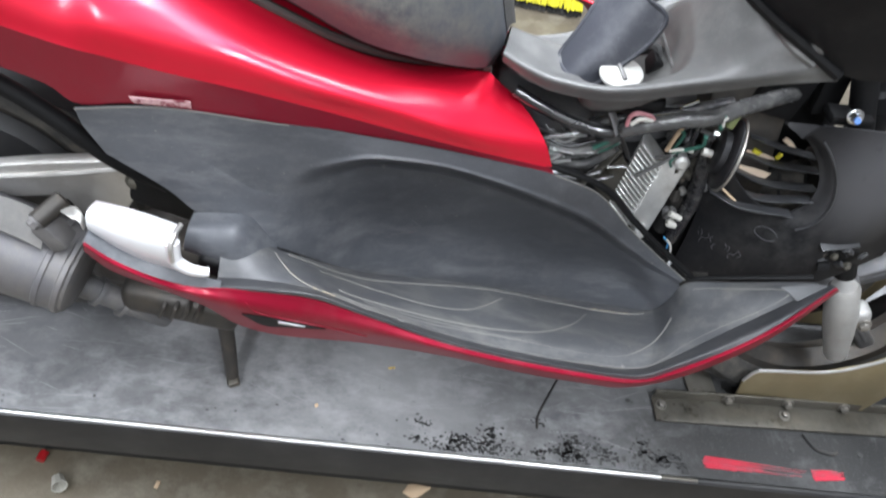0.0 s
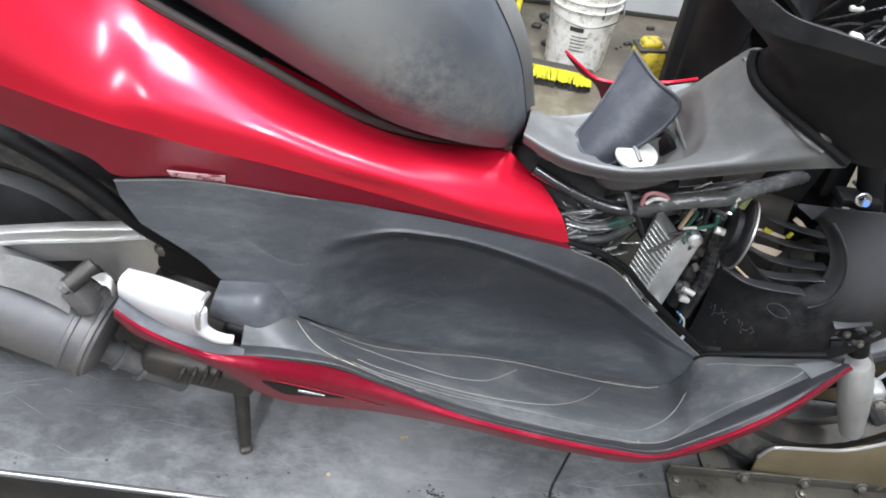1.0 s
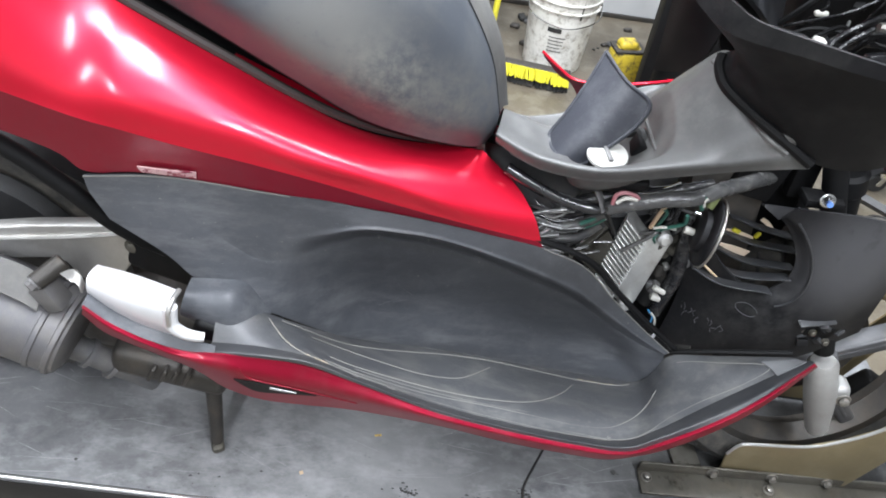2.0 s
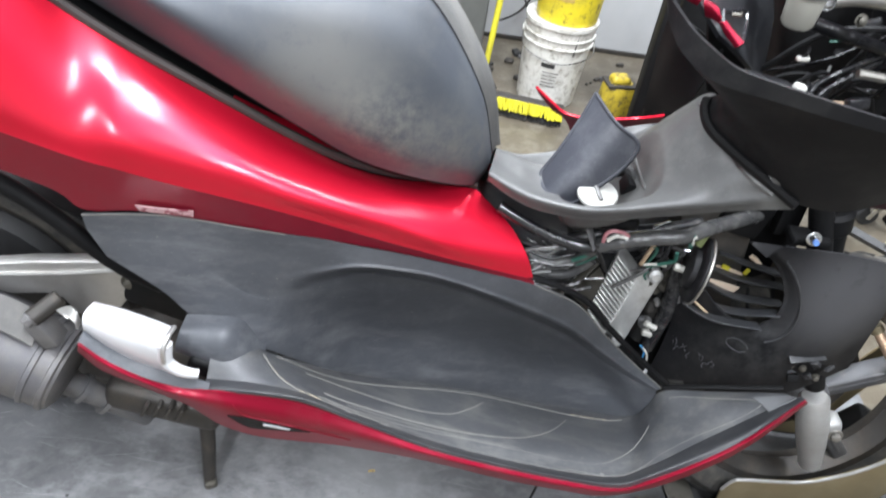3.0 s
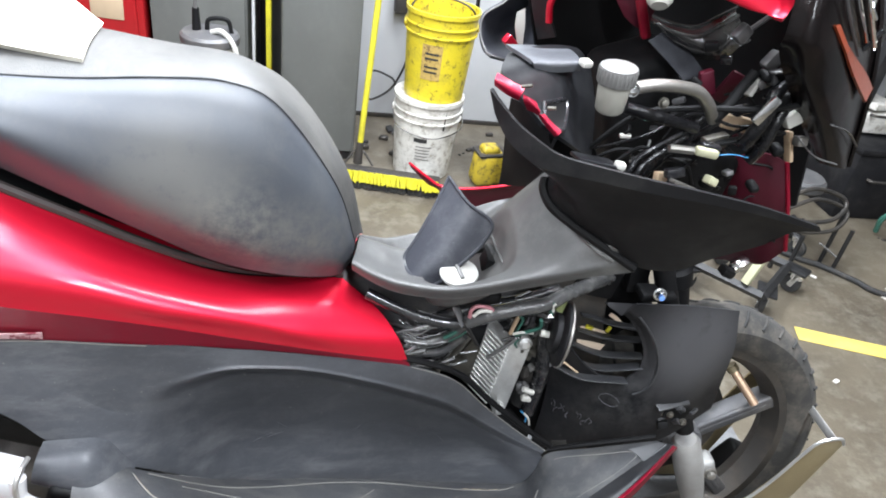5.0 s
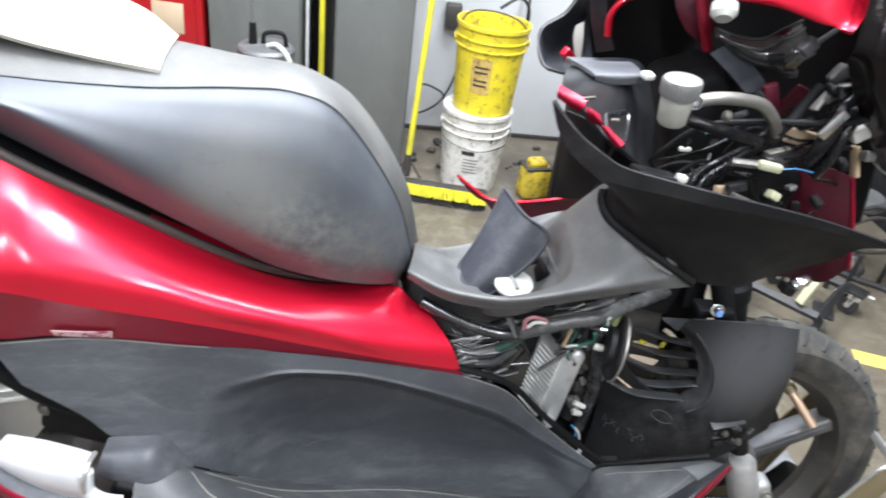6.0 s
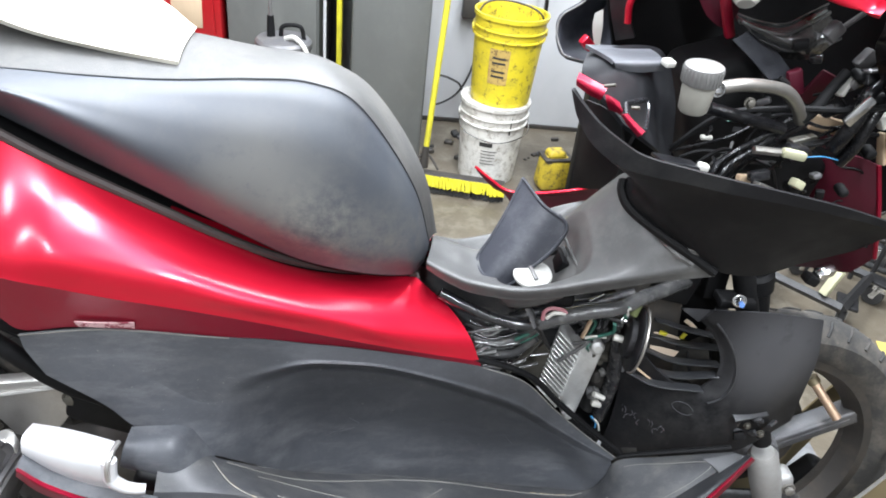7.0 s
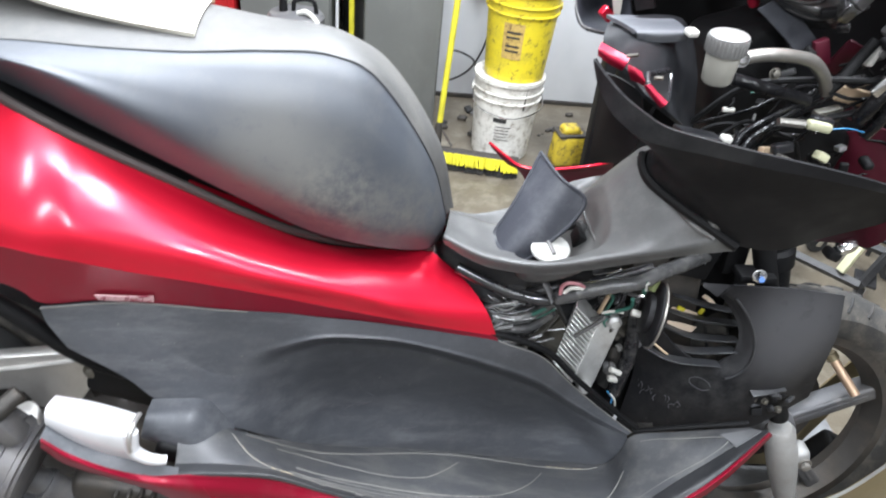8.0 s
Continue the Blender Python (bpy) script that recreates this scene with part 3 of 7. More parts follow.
WALL_LOW = [(-0.335, 0.63, 0.847), (-0.278, 0.63, 0.802), (-0.246, 0.626, 0.771), (-0.192, 0.618, 0.747), (-0.15, 0.633, 0.714), (-0.102, 0.664, 0.658), (-0.054, 0.694, 0.611), (0.005, 0.704, 0.599), (0.07, 0.714, 0.586), (0.139, 0.722, 0.572), (0.21, 0.729, 0.555), (0.311, 0.734, 0.542), (0.372, 0.728, 0.547), (0.391, 0.722, 0.581), (0.403, 0.722, 0.614)]
BOARD_IN = [(-0.22, 0.614, 0.77), (-0.191, 0.612, 0.755), (-0.132, 0.635, 0.702), (-0.061, 0.688, 0.62), (0.069, 0.71, 0.59), (0.209, 0.725, 0.562), (0.317, 0.731, 0.548), (0.375, 0.725, 0.555), (0.392, 0.72, 0.592), (0.404, 0.72, 0.632), (0.459, 0.705, 0.662), (0.55, 0.69, 0.696)]
BOARD_MID = [(-0.212, 0.59, 0.754), (-0.174, 0.59, 0.74), (-0.113, 0.595, 0.712), (-0.049, 0.607, 0.668), (0.062, 0.618, 0.63), (0.181, 0.628, 0.605), (0.279, 0.635, 0.592), (0.354, 0.645, 0.587), (0.388, 0.658, 0.614), (0.428, 0.675, 0.644), (0.474, 0.67, 0.68), (0.545, 0.669, 0.716)]
BOARD_OUT = [(-0.211, 0.564, 0.733), (-0.156, 0.566, 0.733), (-0.097, 0.568, 0.722), (-0.038, 0.574, 0.687), (0.064, 0.581, 0.639), (0.165, 0.587, 0.608), (0.26, 0.59, 0.592), (0.331, 0.595, 0.588), (0.373, 0.603, 0.613), (0.431, 0.625, 0.648), (0.483, 0.642, 0.682), (0.536, 0.65, 0.737)]
BOARD_LIP = [(-0.21, 0.55, 0.735), (-0.151, 0.548, 0.742), (-0.093, 0.55, 0.737), (-0.035, 0.554, 0.708), (0.063, 0.559, 0.662), (0.16, 0.564, 0.633), (0.252, 0.567, 0.616), (0.322, 0.571, 0.61), (0.363, 0.579, 0.628), (0.427, 0.6, 0.66), (0.48, 0.62, 0.694), (0.535, 0.64, 0.748)]
BOARD_RIM = [(-0.21, 0.546, 0.732), (-0.15, 0.545, 0.738), (-0.093, 0.547, 0.732), (-0.034, 0.55, 0.705), (0.064, 0.555, 0.66), (0.161, 0.56, 0.63), (0.253, 0.563, 0.613), (0.323, 0.567, 0.605), (0.364, 0.575, 0.622), (0.429, 0.593, 0.657), (0.481, 0.612, 0.693), (0.533, 0.634, 0.753)]
TAIL_TOP = [(-0.335, 0.555, 0.805), (-0.306, 0.553, 0.78), (-0.27, 0.552, 0.76), (-0.234, 0.552, 0.748), (-0.203, 0.552, 0.741)]
TAIL_RIM = [(-0.333, 0.535, 0.806), (-0.31, 0.537, 0.779), (-0.274, 0.54, 0.753), (-0.237, 0.543, 0.738), (-0.203, 0.546, 0.733)]
TRIM_TOP = [(-0.332, 0.535, 0.806), (-0.31, 0.537, 0.779), (-0.274, 0.54, 0.752), (-0.237, 0.543, 0.737), (-0.183, 0.545, 0.737), (-0.138, 0.545, 0.737), (-0.093, 0.547, 0.73), (-0.034, 0.55, 0.704), (0.064, 0.555, 0.658), (0.161, 0.56, 0.629), (0.253, 0.563, 0.612), (0.323, 0.567, 0.604), (0.365, 0.575, 0.621), (0.429, 0.593, 0.655), (0.482, 0.612, 0.692), (0.534, 0.634, 0.752)]
TRIM_BELLY = [(-0.332, 0.531, 0.804), (-0.31, 0.533, 0.774), (-0.271, 0.536, 0.745), (-0.231, 0.539, 0.724), (-0.185, 0.541, 0.708), (-0.14, 0.541, 0.699), (-0.094, 0.543, 0.691), (-0.034, 0.546, 0.679), (0.065, 0.551, 0.649), (0.162, 0.556, 0.622), (0.255, 0.559, 0.605), (0.32, 0.563, 0.6), (0.368, 0.571, 0.618), (0.432, 0.589, 0.653), (0.484, 0.608, 0.69), (0.534, 0.63, 0.753)]
TRIM_LOW = [(-0.347, 0.548, 0.774), (-0.325, 0.55, 0.741), (-0.286, 0.571, 0.686), (-0.243, 0.574, 0.659), (-0.206, 0.576, 0.623), (-0.16, 0.576, 0.608), (-0.105, 0.578, 0.605), (-0.038, 0.581, 0.602), (0.068, 0.586, 0.583), (0.174, 0.591, 0.554), (0.274, 0.594, 0.538), (0.332, 0.598, 0.533), (0.399, 0.606, 0.559), (0.451, 0.606, 0.621), (0.503, 0.625, 0.662), (0.553, 0.647, 0.731)]
SEAT_BOTTOM = [(-0.466, 0.696, 1.185), (-0.352, 0.7, 1.131), (-0.277, 0.698, 1.092), (-0.197, 0.696, 1.051), (-0.131, 0.701, 1.012), (-0.064, 0.712, 0.971), (0.009, 0.714, 0.955), (0.069, 0.755, 0.927), (0.089, 0.79, 0.924)]
SEAT_WIDE = [(-0.448, 0.668, 1.191), (-0.33, 0.67, 1.167), (-0.258, 0.667, 1.139), (-0.185, 0.67, 1.101), (-0.119, 0.676, 1.064), (-0.057, 0.686, 1.028), (0.008, 0.704, 1.001), (0.067, 0.735, 0.966), (0.089, 0.783, 0.933)]
SEAT_SEAM = [(-0.474, 0.7, 1.174), (-0.348, 0.71, 1.175), (-0.271, 0.714, 1.173), (-0.192, 0.72, 1.173), (-0.11, 0.728, 1.178), (-0.048, 0.735, 1.176), (0.002, 0.742, 1.15), (0.064, 0.76, 1.053), (0.093, 0.795, 0.952)]
SEAT_TOP = [(-0.529, 0.81, 1.216), (-0.387, 0.81, 1.204), (-0.301, 0.81, 1.198), (-0.214, 0.81, 1.196), (-0.125, 0.81, 1.185), (-0.041, 0.81, 1.175), (0.023, 0.81, 1.125), (0.078, 0.81, 1.044), (0.103, 0.812, 0.956)]
TUN_EDGE = [(0.088, 0.735, 0.951), (0.118, 0.722, 0.94), (0.153, 0.712, 0.934), (0.212, 0.696, 0.942), (0.284, 0.678, 0.974), (0.347, 0.664, 1.003), (0.403, 0.656, 1.021)]
TUN_FOLD = [(0.088, 0.735, 0.963), (0.12, 0.722, 0.955), (0.152, 0.711, 0.952), (0.209, 0.694, 0.96), (0.279, 0.675, 0.992), (0.341, 0.662, 1.02), (0.396, 0.658, 1.042)]
TUN_SIDE = [(0.093, 0.765, 0.958), (0.127, 0.755, 0.947), (0.164, 0.748, 0.939), (0.22, 0.735, 0.948), (0.28, 0.715, 0.986), (0.322, 0.695, 1.029), (0.361, 0.668, 1.056)]
TUN_TOP = [(0.098, 0.81, 0.952), (0.128, 0.81, 0.943), (0.162, 0.81, 0.935), (0.22, 0.81, 0.947), (0.27, 0.81, 0.985), (0.302, 0.8, 1.033), (0.33, 0.79, 1.074)]
SHIELD_LIP = [(0.198, 0.655, 1.222), (0.206, 0.645, 1.215), (0.222, 0.625, 1.203), (0.242, 0.605, 1.194), (0.263, 0.597, 1.186), (0.301, 0.592, 1.18), (0.35, 0.59, 1.172), (0.412, 0.59, 1.162), (0.478, 0.592, 1.149), (0.552, 0.598, 1.128)]
SHIELD_EDGE = [(0.202, 0.655, 1.211), (0.207, 0.645, 1.198), (0.219, 0.625, 1.183), (0.24, 0.605, 1.173), (0.263, 0.597, 1.169), (0.305, 0.592, 1.165), (0.355, 0.59, 1.158), (0.417, 0.591, 1.15), (0.484, 0.593, 1.139), (0.557, 0.599, 1.122)]
SHIELD_MID = [(0.293, 0.7, 1.125), (0.292, 0.69, 1.122), (0.291, 0.675, 1.121), (0.298, 0.66, 1.117), (0.317, 0.645, 1.107), (0.348, 0.63, 1.105), (0.392, 0.62, 1.105), (0.447, 0.615, 1.107), (0.495, 0.612, 1.112), (0.533, 0.606, 1.115)]
SHIELD_LOW = [(0.297, 0.72, 1.102), (0.295, 0.71, 1.092), (0.303, 0.695, 1.08), (0.33, 0.68, 1.065), (0.36, 0.668, 1.051), (0.402, 0.656, 1.029), (0.446, 0.648, 1.031), (0.483, 0.64, 1.056), (0.521, 0.63, 1.081), (0.524, 0.618, 1.096)]
FENDER_A = [(0.383, 0.78, 0.888), (0.424, 0.75, 0.903), (0.482, 0.73, 0.917), (0.551, 0.73, 0.917), (0.636, 0.752, 0.894)]
FENDER_B = [(0.391, 0.785, 0.797), (0.439, 0.75, 0.827), (0.495, 0.725, 0.849), (0.569, 0.725, 0.844), (0.654, 0.75, 0.827)]
FENDER_C = [(0.403, 0.785, 0.682), (0.461, 0.75, 0.723), (0.519, 0.725, 0.753), (0.585, 0.725, 0.758), (0.658, 0.748, 0.762)]
FENDER_D = [(0.402, 0.785, 0.57), (0.474, 0.75, 0.617), (0.528, 0.727, 0.65), (0.585, 0.725, 0.661), (0.66, 0.746, 0.705)]
FLAP_L = [(0.214, 0.86, 1.02), (0.195, 0.83, 0.991), (0.173, 0.8, 0.962), (0.156, 0.78, 0.939)]
FLAP_M = [(0.232, 0.8, 1.016), (0.215, 0.775, 0.992), (0.193, 0.755, 0.966), (0.165, 0.742, 0.938)]
FLAP_R = [(0.259, 0.772, 1.006), (0.249, 0.758, 0.983), (0.223, 0.745, 0.959), (0.191, 0.738, 0.93)]
COWL_A = [(0.263, 0.97, 1.358), (0.368, 1, 1.365), (0.475, 1, 1.375), (0.559, 0.96, 1.388), (0.615, 0.88, 1.403)]
COWL_B = [(0.31, 0.97, 1.221), (0.417, 1, 1.201), (0.544, 1, 1.189), (0.626, 0.95, 1.227), (0.662, 0.87, 1.275)]
COWL_C = [(0.349, 0.96, 1.111), (0.474, 1, 1.098), (0.592, 0.99, 1.095), (0.665, 0.93, 1.135), (0.696, 0.86, 1.182)]
COWL_D = [(0.386, 0.95, 1.004), (0.506, 0.97, 0.96), (0.636, 0.96, 0.946), (0.71, 0.9, 0.979), (0.725, 0.85, 1.015)]
GLOVE_A = [(0.246, 0.8, 1.212), (0.276, 0.79, 1.227), (0.326, 0.81, 1.223), (0.36, 0.84, 1.196)]
GLOVE_B = [(0.217, 0.7, 1.225), (0.26, 0.72, 1.222), (0.308, 0.75, 1.207), (0.361, 0.8, 1.168)]
GLOVE_C = [(0.224, 0.665, 1.221), (0.26, 0.68, 1.201), (0.307, 0.72, 1.179), (0.361, 0.78, 1.141)]
GLOVE_D = [(0.255, 0.65, 1.193), (0.278, 0.66, 1.178), (0.316, 0.7, 1.147), (0.36, 0.76, 1.107)]
SCOOP_A = [(0.249, 0.98, 1.183), (0.255, 0.99, 1.203), (0.284, 1, 1.222), (0.303, 1, 1.257)]
SCOOP_B = [(0.255, 0.96, 1.165), (0.296, 1.03, 1.16), (0.321, 1.05, 1.177), (0.332, 1.05, 1.218)]
SCOOP_C = [(0.261, 0.94, 1.163), (0.292, 0.95, 1.156), (0.317, 0.96, 1.158), (0.33, 0.98, 1.19)]
FARLEG_A = [(0.321, 1.02, 1.076), (0.325, 1.03, 1.026), (0.333, 1.04, 0.964), (0.339, 1.05, 0.912)]
FARLEG_B = [(0.34, 0.98, 1.081), (0.337, 0.98, 1.041), (0.341, 1, 0.984), (0.354, 1.02, 0.927)]
FARLEG_C = [(0.391, 0.96, 1.059), (0.379, 0.95, 1.031), (0.371, 0.95, 0.994), (0.364, 0.97, 0.955)]
NOSE_A = [(0.382, 0.8, 1.33), (0.429, 0.76, 1.349), (0.479, 0.72, 1.358), (0.534, 0.74, 1.36)]
NOSE_B = [(0.39, 0.8, 1.305), (0.429, 0.745, 1.314), (0.466, 0.715, 1.31), (0.502, 0.71, 1.314)]
NOSE_C = [(0.41, 0.81, 1.298), (0.439, 0.755, 1.307), (0.47, 0.72, 1.304), (0.49, 0.7, 1.304)]
LAMP_A = [(0.496, 0.71, 1.362), (0.492, 0.69, 1.296), (0.501, 0.7, 1.27), (0.551, 0.72, 1.217), (0.634, 0.74, 1.136)]
LAMP_B = [(0.523, 0.7, 1.367), (0.514, 0.675, 1.303), (0.527, 0.68, 1.262), (0.574, 0.695, 1.21), (0.647, 0.73, 1.136)]
LAMP_C = [(0.576, 0.73, 1.366), (0.569, 0.7, 1.301), (0.586, 0.7, 1.254), (0.629, 0.72, 1.197), (0.685, 0.75, 1.125)]
LAMP_D = [(0.642, 0.8, 1.36), (0.662, 0.78, 1.292), (0.676, 0.77, 1.236), (0.698, 0.78, 1.183), (0.72, 0.79, 1.113)]
TURN_A = [(0.533, 0.682, 1.308), (0.563, 0.69, 1.282), (0.601, 0.708, 1.252), (0.654, 0.738, 1.217)]
TURN_B = [(0.54, 0.686, 1.309), (0.57, 0.694, 1.284), (0.628, 0.728, 1.253), (0.669, 0.755, 1.228)]
BELLY_A = [(0.56, 0.86, 1.069), (0.584, 0.82, 1.099), (0.607, 0.8, 1.115), (0.635, 0.79, 1.11)]
BELLY_B = [(0.597, 0.87, 0.992), (0.612, 0.81, 1.038), (0.631, 0.79, 1.046), (0.655, 0.775, 1.048)]
BELLY_C = [(0.661, 0.9, 0.883), (0.674, 0.84, 0.92), (0.684, 0.81, 0.937), (0.688, 0.785, 0.979)]
CLOTH_A = [(-0.511, 0.742, 1.245), (-0.402, 0.742, 1.229), (-0.326, 0.742, 1.204), (-0.252, 0.74, 1.192), (-0.184, 0.738, 1.186)]
CLOTH_B = [(-0.529, 0.778, 1.262), (-0.415, 0.776, 1.247), (-0.322, 0.774, 1.231), (-0.241, 0.773, 1.22), (-0.184, 0.772, 1.194)]
CLOTH_C = [(-0.562, 0.83, 1.265), (-0.442, 0.83, 1.252), (-0.334, 0.825, 1.245), (-0.231, 0.82, 1.227), (-0.182, 0.81, 1.199)]
scooter = thing("motor_scooter", "red motor scooter with front panels removed, standing on the lift table", "scooter")
scooter.location = (0, 0, 0)


def wings(name, lines, mat, label="", **kw):
    part(name, sheet(lines, **kw), mat, scooter, label)
    part(name, sheet(lines, mirror=YC, **kw), mat, scooter, label)


def flute(p):
    """A soft ridge pressed along the cover, with a shallow hollow above it."""
    base = [(-0.186, 0.978), (-0.109, 0.951), (-0.012, 0.923), (0.077, 0.887)]
    if p.x < base[0][0] or p.x > base[-1][0]:
        return Vector()
    z = next(a[1] + (b[1] - a[1]) * (p.x - a[0]) / (b[0] - a[0]) for a, b in zip(base, base[1:]) if p.x <= b[0])
    fade = step((p.x - base[0][0]) / 0.08) * step((base[-1][0] - p.x) / 0.05)
    d = (p.z - z) / 0.011
    return Vector((0, fade * (-0.003 * math.exp(-d * d) + 0.0025 * math.exp(-(d - 1.9) ** 2)) * (1 if p.y < YC else -1), 0))


wings("side_cover", [RED_TOP, RED_MID, RED_LOW, RED_CREASE], RED, "glossy red painted side cover", nu=120, nv=70, dent=flute)
wings("lower_side_cover", [RED_CREASE, RED_TUCK], MAROON, "lower edge of the red side cover, shade painted as dark red", nu=70, nv=8)
def between(a, b, k):
    return [tuple(p + (q - p) * k for p, q in zip(u, v)) for u, v in zip(a, b)]


WALL_LINES = [WALL_TOP, between(WALL_TOP, WALL_EDGE, 0.75), WALL_EDGE, WALL_STEP, between(WALL_STEP, WALL_MID, 0.2), WALL_MID, WALL_LOW]
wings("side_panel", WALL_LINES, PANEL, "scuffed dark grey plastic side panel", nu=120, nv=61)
wings("footboard", [BOARD_IN, BOARD_MID, BOARD_OUT], BOARD, "worn dark grey footboard with grooves", nu=221, nv=21)
wings("footboard_rim", [BOARD_OUT, BOARD_LIP, BOARD_RIM], BOARDRIM, "black smooth outer band of the footboard", nu=221, nv=21)
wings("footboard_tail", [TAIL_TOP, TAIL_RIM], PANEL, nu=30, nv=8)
wings("lower_trim", [TRIM_TOP, TRIM_BELLY, TRIM_LOW], TRIMRED, "red painted trim under the footboard", nu=110, nv=14, thick=0.002)

# seat
SEAT_ROUND = [(a[0] * 0.45 + b[0] * 0.55, a[1] + (b[1] - a[1]) * 0.22 - 0.002, a[2] * 0.42 + b[2] * 0.58) for a, b in zip(SEAT_WIDE, SEAT_SEAM)]
SEAT_UPPER = [(a[0] * 0.2 + b[0] * 0.8, a[1] + (b[1] - a[1]) * 0.6, a[2] * 0.13 + b[2] * 0.87) for a, b in zip(SEAT_WIDE, SEAT_SEAM)]
SEAT_HALF = [SEAT_BOTTOM, SEAT_WIDE, SEAT_ROUND, SEAT_UPPER, SEAT_SEAM]
part("seat", sheet(SEAT_HALF, nu=80, nv=40, thick=0.003), LEATHER, scooter, "black vinyl seat with dusty scuffs")


def lowered(line, drop):
    return [(x, y, z - d) for (x, y, z), d in zip(line, drop)]


def mirrored(line):
    return [(x, 2 * YC - y, z) for x, y, z in line]


def crown(line, top, k, lift_by):
    return [(a[0] + (b[0] - a[0]) * k, a[1] + (b[1] - a[1]) * k, a[2] + (b[2] - a[2]) * k + lift_by) for a, b in zip(line, top)]


FAR = [0.045] * 6 + [0.03, 0.01, 0.0]
part("seat_top", sheet([SEAT_SEAM, crown(SEAT_SEAM, SEAT_TOP, 0.4, 0.005), SEAT_TOP, lowered(mirrored(crown(SEAT_SEAM, SEAT_TOP, 0.4, 0.005)), [d * 0.5 for d in FAR]), lowered(mirrored(SEAT_SEAM), FAR)],
                       nu=80, nv=30, thick=0.003), SEATTOP, scooter, "dusty vinyl top of the seat, glare painted paler grey")
part("seat", sheet([lowered(mirrored(l), [d * k for d in FAR]) for l, k in zip(SEAT_HALF, (0.0, 0.3, 0.6, 0.85, 1.0))], nu=60, nv=30, thick=0.003), LEATHER, scooter, "black vinyl seat with dusty scuffs")
part("seam", tube([(x, y - 0.001, z + 0.0005) for x, y, z in SEAT_SEAM], 0.0008, 6, 90), SEAMGREY, scooter)
part("under_seat", sheet([[(x, y + 0.02, z + 0.012) for x, y, z in SEAT_BOTTOM], mirrored([(x, y + 0.02, z + 0.012) for x, y, z in SEAT_BOTTOM])], nu=50, nv=6), BLACK, scooter)
for f in (lambda q: q, mirrored):
    part("seat_base", sheet([f([(x, y + 0.003, z + 0.003) for x, y, z in SEAT_BOTTOM[:8]]), f([(x + 0.002, y + 0.012, z - 0.012) for x, y, z in SEAT_BOTTOM[:8]])], nu=50, nv=5, thick=0.003), BLACK, scooter, "black plastic seat base")
part("seat_bucket", sheet([[(x, y + 0.004, z - 0.004) for x, y, z in RED_TOP], [(x, y + 0.035, z + 0.002) for x, y, z in RED_TOP],
                           mirrored([(x, y + 0.035, z + 0.002) for x, y, z in RED_TOP]), mirrored([(x, y + 0.004, z - 0.004) for x, y, z in RED_TOP])], nu=50, nv=20), BLACK, scooter)
for f in (lambda q: q, mirrored):
    part("rubber_seal", tube(f([(x, y + 0.004, z + 0.004) for x, y, z in RED_TOP]), 0.0055, 8, 80), SEAL, scooter, "grey dusty rubber seal along the seat")

for f in (lambda q: q, mirrored):
    part("inner_flange", sheet([f([(x, y + 0.008, z + 0.004) for x, y, z in RED_TOP[4:8]]), f([(x, y + 0.02 + 0.002 * k, z + 0.003 + 0.004 * k) for k, (x, y, z) in enumerate(RED_TOP[4:8])])], nu=40, nv=6), RED, scooter, "red painted inner flange under the seat")

# tunnel cover with the filler pocket
def filler_pocket(p):
    u, v = (p.x - 0.232) / 0.05, (p.y - 0.772) / 0.062
    return Vector((0, 0, -0.034 * step((1.12 - (u ** 4 + v ** 4) ** 0.25) / 0.22)))


DROP = (0.055, 0.06, 0.065, 0.065, 0.065, 0.08, 0.10)
part("tunnel_cover", sheet([TUN_EDGE, TUN_FOLD, TUN_SIDE, TUN_TOP, lowered(mirrored(TUN_SIDE), DROP), lowered(mirrored(TUN_FOLD), DROP), lowered(mirrored(TUN_EDGE), DROP)],
                           nu=150, nv=110, thick=0.003, dent=filler_pocket), TUNNEL, scooter, "satin grey plastic centre tunnel cover")
part("filler_flap", sheet([FLAP_L, FLAP_M, FLAP_R], nu=24, nv=18, thick=0.004), FLAPGREY, scooter, "open dark grey fuel filler flap")
part("flap_rim", tube([FLAP_L[0], FLAP_L[1], FLAP_L[2], FLAP_L[3], FLAP_M[3], FLAP_R[3], FLAP_R[2], FLAP_R[1], FLAP_R[0], FLAP_M[0], FLAP_L[0]], 0.0024, 8, 90), FLAPGREY, scooter)
part("leg_shield", sheet([SHIELD_EDGE, SHIELD_MID, SHIELD_LOW], nu=70, nv=24), SHIELDBLACK, scooter, "matt black inner leg shield")
part("leg_shield_lip", sheet([SHIELD_LIP, SHIELD_EDGE], nu=70, nv=6, thick=0.004), SHIELDBLACK, scooter)


def louvre_gap(p):
    u, v = p.x - 0.447, p.z - 0.836
    return math.sqrt(((u + 0.15 * v) / 0.058) ** 2 + ((v + 0.35 * u) / 0.062) ** 2) - 1


def louvre_bezel(p):
    u, v = p.x - 0.447, p.z - 0.836
    return Vector((0, 0.012 * step(1.12 - louvre_gap(p) / 0.26) * step((u + 0.45 * v - 0.004) / 0.03) * step((0.905 - p.z) / 0.03), 0))


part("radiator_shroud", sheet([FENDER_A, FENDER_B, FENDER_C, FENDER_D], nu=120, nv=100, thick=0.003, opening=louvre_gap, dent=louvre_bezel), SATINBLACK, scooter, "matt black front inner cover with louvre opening")


